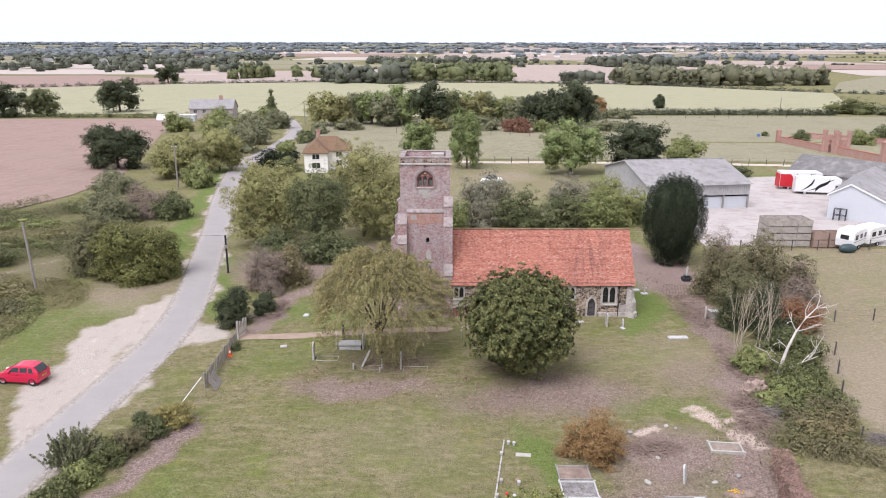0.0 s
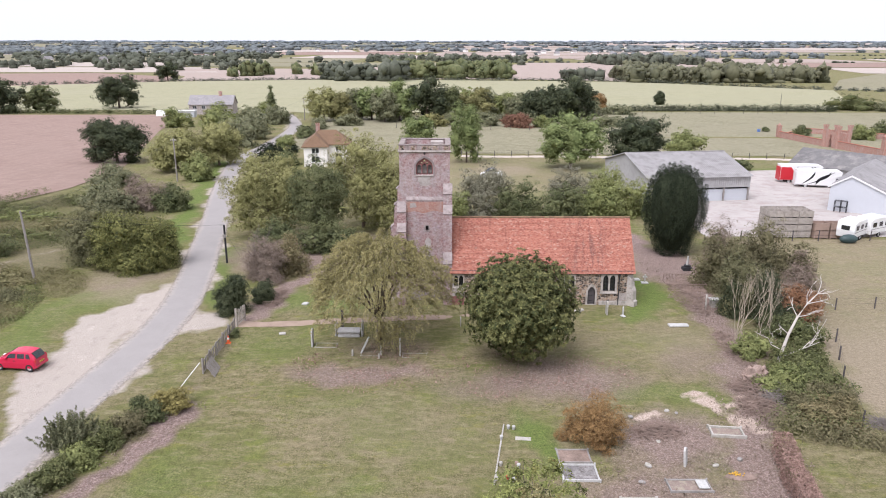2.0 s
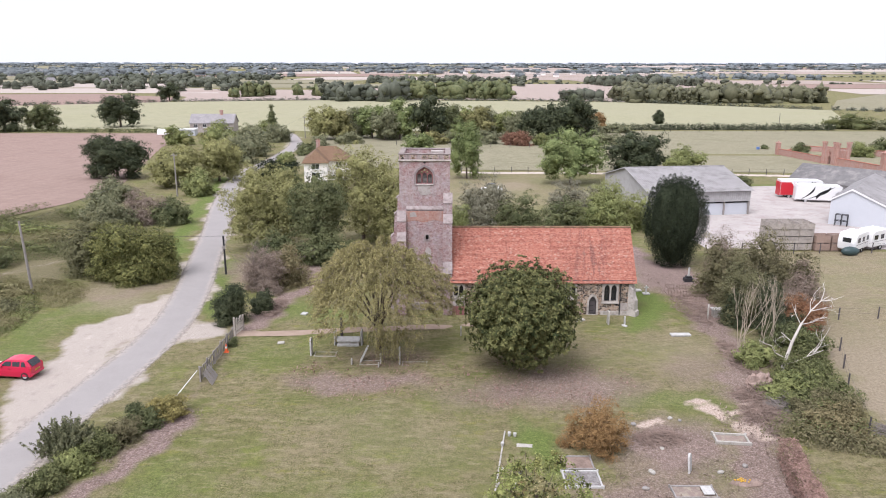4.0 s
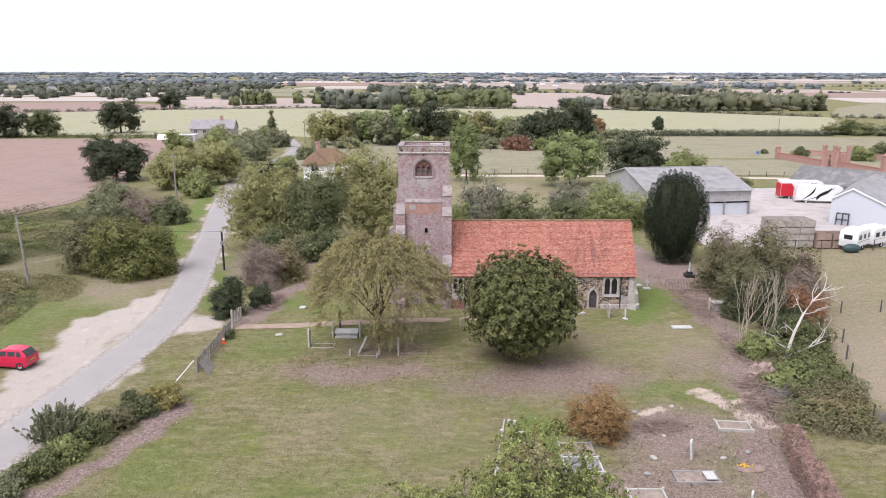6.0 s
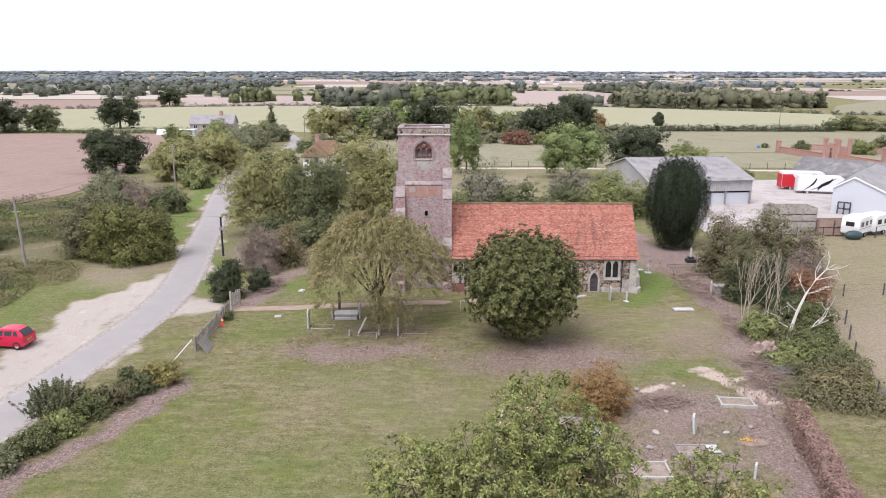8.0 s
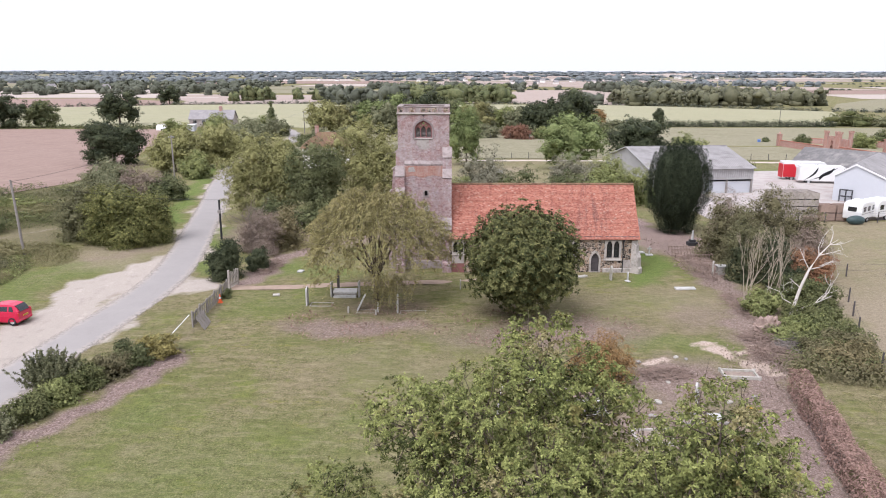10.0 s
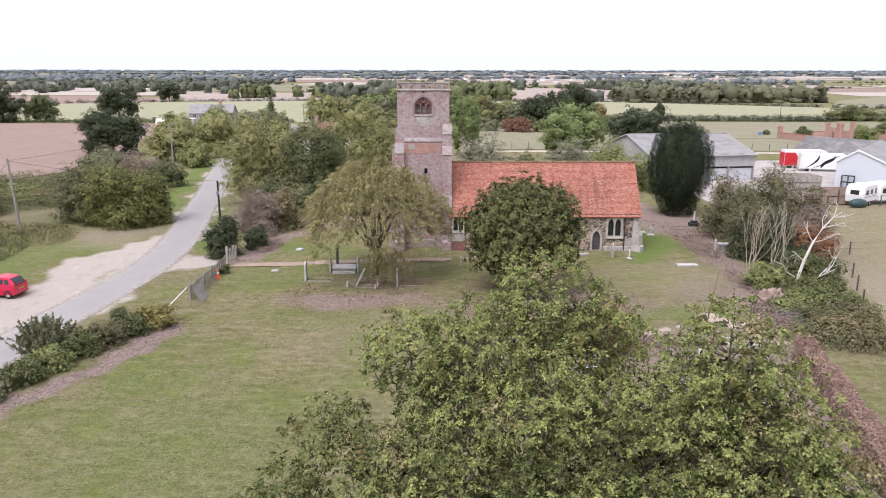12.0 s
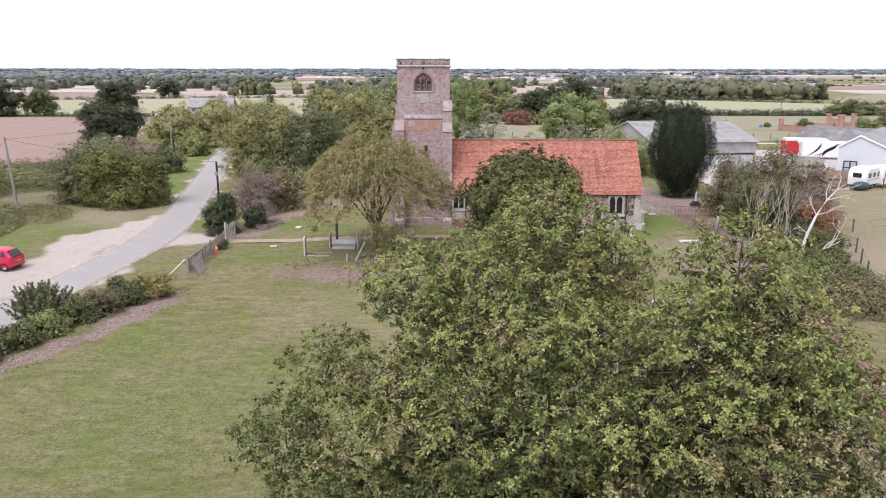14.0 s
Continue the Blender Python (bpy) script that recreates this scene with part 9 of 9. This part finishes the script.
def white_shed():
    t = thing("shed", (57.6, 106.0, 0), "white clad farm shed with grey sheet roof", "shed", rz=-38)
    W, D = 10.0, 20.0
    for y in (0, D - 0.15):
        bm = bmesh.new()
        prism(bm, [(0, 0), (W, 0), (W, 2.3), (2.6, 5.5), (0, 3.85)], "y", y, y + 0.15)
        part("gable_wall", bm, WHITECLAD, t, "white clad gable wall")
    part("side_wall", boxed(0, 0.15, 0.15, D - 0.15, 0, 3.8), WHITECLAD, t)
    part("side_wall", boxed(W - 0.15, W, 0.15, D - 0.15, 0, 2.25), WHITECLAD, t)
    bm = bmesh.new()
    prism(bm, [(-0.3, 3.7), (2.6, 5.55), (W + 0.5, 2.1), (W + 0.5, 2.22), (2.6, 5.68), (-0.3, 3.82)], "y", -0.1, D + 0.2)
    part("roof", bm, SHEETROOF, t, "grey sheet roof")
    bm = bmesh.new()
    prism(bm, [(-0.36, 3.62), (2.6, 5.5), (W + 0.55, 2.04), (W + 0.55, 2.26), (2.6, 5.74), (-0.36, 3.86)], "y", -0.2, -0.11)
    part("bargeboard", bm, WHITEPAINT, t, "white bargeboards")
    cage = thing("metal_cage", (57.6, 106.0, 0), "grey metal frame standing against the shed", "frame", rz=-38)
    for x in (1.0, 1.8, 2.6):
        for y in (-1.0, -0.3):
            part("upright", boxed(x - 0.04, x + 0.04, y - 0.04, y + 0.04, 0, 2.0), IRON, cage)
    for y in (-1.0, -0.3):
        for z in (1.0, 1.92):
            part("rail", boxed(0.96, 2.64, y - 0.04, y + 0.04, z, z + 0.08), IRON, cage)


white_shed()


def long_barn():
    t = thing("long_barn", (65.0, 134.8, 0), "long low barn with weathered grey roof", "barn", rz=-48)
    W, D, E, R = 34.0, 11.0, 2.6, 4.9
    part("wall", boxed(0, W, 0, D, 0, E), CLAD, t)
    bm = bmesh.new()
    corrugated(bm, -0.3, W, -0.5, E - 0.2, D / 2, R, 0.6, 0.05)
    corrugated(bm, -0.3, W, D + 0.5, E - 0.2, D / 2, R, 0.6, 0.05)
    part("roof", bm, OLDSHEET, t, "weathered dark grey sheet roof")
    bm = bmesh.new()
    prism(bm, [(0, E), (D, E), (D / 2, R - 0.05)], "x", 0, 0.15)
    part("gable", bm, CLAD, t)


long_barn()


def crate(x, y, z, w, d, h, m, label, rz=0.0):
    t = thing("wooden_crate", (x, y, z), label, "crate", "stacked crates", rz=rz)
    n = 5
    for yy, s in ((-d / 2, -1), (d / 2, 1)):
        for i in range(n):
            part("board", boxed(-w / 2, w / 2, yy - 0.015, yy + 0.015, 0.1 + i * (h - 0.1) / n, 0.1 + (i + 0.93) * (h - 0.1) / n), m, t)
    for xx in (-w / 2 + 0.015, w / 2 - 0.015):
        part("end_board", boxed(xx - 0.012, xx + 0.012, -d / 2 + 0.016, d / 2 - 0.016, 0.1, h - 0.02), m, t)
    part("floor", boxed(-w / 2 + 0.03, w / 2 - 0.03, -d / 2 + 0.02, d / 2 - 0.02, 0.1, 0.13), m, t)
    for xx in (-w / 2 + 0.1, 0, w / 2 - 0.1):
        part("skid", boxed(xx - 0.06, xx + 0.06, -d / 2, d / 2, 0, 0.1), m, t)
        part("upright", boxed(xx - 0.05, xx + 0.05, -d / 2 - 0.04, -d / 2 - 0.016, 0.1, h), m, t)
    return t


base = crate(43.0, 91.6, 0.06, 1.85, 1.5, 0.88, CRATE, "weathered grey slatted potato crate in a stack")
for ix in range(3):
    for iz in range(4):
        for iy in range(2):
            if (ix, iz, iy) != (0, 0, 0):
                copy_thing(base, pose(43.0 + ix * 1.9 + 0.03 * iz, 91.6 + iy * 1.56, 0.06 + iz * 0.89, 0, 0, 0))
brown = crate(48.9, 91.2, 0.06, 1.85, 1.5, 1.02, CRATE_RED, "brown slatted potato crate in a stack")
for ix in range(2):
    for iz in range(2):
        if (ix, iz) != (0, 0):
            copy_thing(brown, pose(48.9 + ix * 2.05, 91.2, 0.06 + iz * 1.03, 0, 0, 0))


def caravan(x, y, rz, label):
    t = thing("caravan", (x, y, 0.06), label, "caravan", "parked caravans", rz=rz)
    bm = bmesh.new()
    prism(bm, [(-2.2, 0.5), (2.1, 0.5), (2.35, 1.1), (2.15, 1.9), (1.7, 2.5), (1.3, 2.62), (-1.6, 2.62), (-2.1, 2.4), (-2.3, 1.5)], "y", -1.1, 1.1)
    bmesh.ops.bevel(bm, geom=bm.edges[:], offset=0.09, segments=2, affect='EDGES')
    part("body", bm, WHITEPAINT, t, "white caravan shell")
    for s in (-1, 1):
        for a, b in ((-1.7, -0.9), (-0.3, 0.4), (1.0, 1.6)):
            part("window", boxed(a, b, s * 1.1 - 0.02, s * 1.1 + 0.02, 1.45, 2.05, bevel=0.01), GLASS, t)
        part("stripe", boxed(-2.1, 2.0, s * 1.1 - 0.012, s * 1.1 + 0.012, 1.15, 1.24), CLAD, t)
        wheel(t, -0.1, s * 1.0, 0.33, 0.2, s)
    part("end_window", boxed(-2.3, -2.2, -0.5, 0.5, 1.5, 2.05), GLASS, t)
    part("roof_vent", boxed(-0.4, 0.3, -0.35, 0.35, 2.62, 2.72, bevel=0.03), WHITEPAINT, t)
    part("hitch", boxed(2.6, 3.8, -0.06, 0.06, 0.5, 0.6), IRON, t)
    part("drawbar_wheel", boxed(3.5, 3.6, -0.05, 0.05, 0.0, 0.5), IRON, t)


caravan(53.0, 90.8, 40, "white touring caravan parked in the farmyard")
caravan(56.4, 92.4, 30, "white touring caravan parked in the farmyard")
bm = bmesh.new()
bmesh.ops.create_uvsphere(bm, u_segments=18, v_segments=10, radius=1)
for v in bm.verts:
    v.co = Vector((v.co.x * 1.15, v.co.y * 0.62, max(-0.45, v.co.z * 0.6) + 0.5))
single("oil_tank", bm, mottled("dark_green_plastic", (0.04, 0.065, 0.065), 6, 0.2, 0.45, 0.05), "dark green covered tank beside the caravan", "tank", at=(51.5, 88.7, 0.03))


def horse_lorry(x, y, rz, red):
    t = thing("horse_lorry", (x, y, 0.06), "white horse lorry with red rear and black sweeps" if red else "white horse lorry with black sweeps along its side", "lorry", rz=rz)
    bm = bmesh.new()
    prism(bm, [(-4.4, 0.7), (2.6, 0.7), (2.6, 2.3), (3.6, 2.6), (3.7, 3.5), (3.2, 3.75), (-4.4, 3.75)], "y", -1.25, 1.25)
    bmesh.ops.bevel(bm, geom=bm.edges[:], offset=0.07, segments=2, affect='EDGES')
    part("box_body", bm, WHITEPAINT, t, "white lorry body")
    part("rear_ramp", boxed(-4.56, -4.42, -1.15, 1.15, 0.6, 3.3, bevel=0.03), REDPANEL if red else WHITEPAINT, t, "red rear ramp" if red else "")
    if red:
        bm = bmesh.new()
        prism(bm, [(-4.38, 0.75), (-1.2, 0.75), (-1.7, 2.2), (-2.4, 3.3), (-4.38, 3.3)], "y", -1.275, -1.253)
        part("side_panel", bm, REDPANEL, t, "red painted side")
    bm = bmesh.new()
    prism(bm, [(2.62, 0.6), (4.5, 0.6), (4.7, 1.3), (4.3, 2.3), (2.62, 2.3)], "y", -1.15, 1.15)
    bmesh.ops.bevel(bm, geom=bm.edges[:], offset=0.06, segments=1, affect='EDGES')
    part("cab", bm, WHITEPAINT, t)
    part("windscreen", boxed(4.4, 4.5, -1.0, 1.0, 1.4, 2.15), GLASS, t)
    for s in (-1, 1):
        for xa, xb, bow, w0 in ((-2.4, 1.6, 0.9, 0.3), (-0.8, 2.3, -0.7, 0.36), (-3.4, -1.2, 0.5, 0.2)):
            bm = bmesh.new()
            up, dn = [], []
            for i in range(13):
                f = i / 12
                x, z = xa + (xb - xa) * f + bow * math.sin(math.pi * f), 0.85 + 2.6 * f
                w = w0 * math.sin(math.pi * f) + 0.03
                up.append((x + w, z))
                dn.append((x - w, z))
            prism(bm, up + dn[::-1], "y", s * 1.256 - 0.004, s * 1.256 + 0.006)
            part("stripe", bm, BLACK, t, "black painted sweep")
        part("cab_side", boxed(2.7, 4.2, s * 1.15 - 0.01, s * 1.15 + 0.015, 1.35, 2.2), BLACK, t)
        for wx in (-2.6, 3.4):
            wheel(t, wx, s * 1.0, 0.45, 0.28, s)
    return t


horse_lorry(64.0, 128.2, -6, True).scale = (0.88, 0.88, 0.88)
horse_lorry(65.0, 123.6, -14, False).scale = (0.88, 0.88, 0.84)


def parked_van(x, y, rz):
    t = thing("van", (x, y, 0.02), "small white vehicle parked behind the shrubs", "van", rz=rz)
    part("body", shell([(1.9, 0.7, 0.35, 0.8, 0.62), (1.6, 0.84, 0.28, 1.0, 0.76), (0.8, 0.85, 0.28, 1.05, 0.78), (-1.9, 0.85, 0.28, 1.05, 0.78), (-2.0, 0.8, 0.35, 1.0, 0.74)]), WHITEPAINT, t)
    part("cabin", shell([(0.9, 0.78, 1.0, 1.08, 0.74), (0.3, 0.78, 1.0, 1.7, 0.66), (-0.6, 0.78, 1.0, 1.75, 0.66), (-0.9, 0.78, 1.0, 1.1, 0.7)]), GLASS, t, "dark cab")
    for s in (-1, 1):
        for wx in (1.2, -1.3):
            wheel(t, wx, s * 0.76, 0.32, 0.2, s)


parked_van(9.0, 133.0, 200)


# ---- walled garden ----
def pier(parent, x, y, h, w=0.9):
    bm = bmesh.new()
    box(bm, x - w / 2, x + w / 2, y - w / 2, y + w / 2, -0.1, h, bevel=0.02)
    p = part("pier", bm, REDBRICK, parent)
    bm = bmesh.new()
    box(bm, x - w * 0.6, x + w * 0.6, y - w * 0.6, y + w * 0.6, h, h + 0.16, bevel=0.03)
    tube(bm, [(x, y, h + 0.16), (x, y, h + 0.75)], [w * 0.4, 0.06], 8)
    part("cap", bm, REDBRICK, p)


def wall_run(parent, a, b, h, thick=0.45):
    d = Vector(b) - Vector(a)
    ang = math.degrees(math.atan2(d.y, d.x))
    m = pose(a[0], a[1], 0, 0, 0, ang)
    part("wall", boxed(0, d.length, -thick / 2, thick / 2, -0.1, h, m=m), REDBRICK, parent, "red brick wall")
    part("coping", boxed(0, d.length, -thick / 2 - 0.06, thick / 2 + 0.06, h + 0.003, h + 0.13, bevel=0.02, m=m), TILES, parent, "rounded brick coping")


garden = thing("garden_wall", (0, 0, 0), "high red brick wall of a walled garden", "wall")
wall_run(garden, (88.1, 191.0), (91.2, 174.2), 1.5)
wall_run(garden, (92.5, 170.0), (95.2, 157.0), 1.75)
wall_run(garden, (88.2, 191.4), (98.0, 200.6), 0.7)
wall_run(garden, (98.2, 200.4), (108.2, 192.6), 1.3)
wall_run(garden, (108.4, 192.4), (118.0, 180.0), 1.4)
pier(garden, 88.0, 191.2, 3.0, 1.0)
pier(garden, 95.3, 156.3, 4.6, 1.2)


def gatehouse():
    t = thing("gatehouse", (91.9, 172.1, 0), "ruined red brick gatehouse with corner turrets", "gatehouse", rz=-78)
    t.scale = (0.6, 0.6, 0.75)
    bm = bmesh.new()
    pierced(bm, rect(-3.6, 3.6, -0.1, 5.0), [arch(0, 0.05, 1.7, 1.5), rect(-0.6, 0.6, 3.0, 4.1)], "y", -0.4, 0.2)
    part("front_wall", bm, REDBRICK, t)
    bm = bmesh.new()
    pierced(bm, rect(-3.6, 3.6, -0.1, 4.6), [arch(0, 0.05, 1.7, 1.5)], "y", 4.4, 5.0)
    part("rear_wall", bm, REDBRICK, t)
    for x in (-3.6, 3.1):
        part("side_wall", boxed(x, x + 0.5, 0.2, 4.4, -0.1, 4.6), REDBRICK, t)
    for x, y, h in ((-3.6, -0.2, 6.3), (3.6, -0.2, 6.3), (-3.6, 4.8, 6.0), (3.6, 4.8, 6.6)):
        bm = bmesh.new()
        tube(bm, [(x, y, -0.1), (x, y, h)], [0.85, 0.8], 8)
        tube(bm, [(x, y, h), (x, y, h + 0.25)], [0.95, 0.95], 8)
        tw = part("turret", bm, REDBRICK, t, "octagonal brick turret")
        for k in range(8):
            a = math.pi / 4 * k
            if k % 2:
                part("merlon", boxed(x + 0.75 * math.cos(a) - 0.2, x + 0.75 * math.cos(a) + 0.2, y + 0.75 * math.sin(a) - 0.2, y + 0.75 * math.sin(a) + 0.2, h + 0.25, h + 0.75), REDBRICK, tw)
    for k in range(4):
        part("merlon", boxed(-2.5 + k * 1.5, -1.8 + k * 1.5, -0.38, 0.18, 5.003, 5.6), REDBRICK, t)


gatehouse()


# ---- field fences ----
def post_fence(line, step, h, label, rails=2):
    t = thing("field_fence", (0, 0, 0), label, "fence")
    post = None
    pts = []
    for (xa, ya), (xb, yb) in zip(line, line[1:]):
        n = max(1, int(math.hypot(xb - xa, yb - ya) / step))
        pts += [(xa + (xb - xa) * i / n, ya + (yb - ya) * i / n) for i in range(n)]
    pts.append(line[-1])
    for i, (x, y) in enumerate(pts):
        if post is None:
            bm = bmesh.new()
            tube(bm, [(0, 0, -0.2), (0, 0, h)], [0.07, 0.06], 7)
            post = part("post", bm, DARKWOOD, t)
            post.matrix_basis = pose(x, y, 0)
        else:
            o = new("post", post.data)
            o.parent = t
            o.matrix_basis = pose(x, y, 0, 2 * math.sin(i * 1.7), 2 * math.cos(i * 2.3), 0)
    for k in range(rails):
        bm = bmesh.new()
        z = h * (0.45 + 0.45 * k)
        for a, b in zip(pts, pts[1:]):
            tube(bm, [(*a, z), (*b, z)], [0.008, 0.008], 3, cap=False)
        part("wire", bm, IRON, t)


post_fence([(28.3, 43.6), (30.6, 50.4), (33.8, 57.6), (32.9, 62.0), (36.0, 72.0), (38.5, 90.2)], 3.6, 1.2, "dark posts and wire beside the brambles")
post_fence([(33.5, 65.0), (37.7, 65.2), (41.6, 65.5), (50, 66), (66, 67)], 4.0, 1.2, "dark posts and wire across the paddock")
post_fence([(38.5, 90.2), (72, 90.6)], 3.2, 1.2, "dark posts and wire along the farmyard")
post_fence([(4, 160.4), (30, 159.8), (74, 156.6), (90, 152)], 3.4, 1.1, "thin posts and wire beside the farm track")
post_fence([(-14, 214), (30, 207), (54, 256), (136, 258.6)], 5.0, 1.2, "thin posts and wire round the pasture")
bm = bmesh.new()
tube(bm, [(0, 0, -0.2), (0, 0, 6.0)], [0.1, 0.07], 8)
single("field_pole", bm, DARKWOOD, "slim dark pole at the crop field hedge", "pole", at=(121.0, 264.5, 0))
bm = bmesh.new()
box(bm, -0.6, 0.6, -0.5, 0.5, 0, 1.1, bevel=0.08)
single("feed_bin", bm, BLUE, "blue plastic feed bin in the pasture", "bin", at=(87.6, 202.5, 0)).scale = (0.6, 0.6, 0.7)
bush("hedgerow_bush", 89.6, 203.2, 2.2, 2.0, 1.5, "oak", "small dark bush beside a feed bin", 290, clumps=80, per=16, leaf=0.3, spread=0.25)


# ---- far things scaled about the camera, with the fall of the land ----
VIEWPOINT = (0.6, 1.0, 23.0)


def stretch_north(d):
    """Scale about the camera position by distance north of the churchyard, set to fit the camera's view."""
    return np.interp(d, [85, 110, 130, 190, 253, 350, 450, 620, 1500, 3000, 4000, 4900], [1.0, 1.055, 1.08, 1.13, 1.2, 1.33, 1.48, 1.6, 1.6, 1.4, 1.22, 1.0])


def scale_about_viewpoint():
    """Move and scale everything north of the churchyard about the camera position to fit its view; the land there drops
    some thirteen metres to a valley floor.
    """
    viewpoint = np.array(VIEWPOINT)
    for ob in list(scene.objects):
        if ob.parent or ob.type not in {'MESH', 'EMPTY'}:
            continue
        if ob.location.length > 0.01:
            k = float(stretch_north(ob.location.y - VIEWPOINT[1]))
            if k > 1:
                ob.location = Vector(VIEWPOINT) + (ob.location - Vector(VIEWPOINT)) * k
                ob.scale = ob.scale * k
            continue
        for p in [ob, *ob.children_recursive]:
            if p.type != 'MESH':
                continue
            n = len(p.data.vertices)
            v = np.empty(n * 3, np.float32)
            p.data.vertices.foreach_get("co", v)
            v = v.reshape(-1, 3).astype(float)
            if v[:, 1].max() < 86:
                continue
            k = stretch_north(v[:, 1] - VIEWPOINT[1])[:, None]
            p.data.vertices.foreach_set("co", (viewpoint + (v - viewpoint) * k).astype(np.float32).ravel())
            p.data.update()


scale_about_viewpoint()
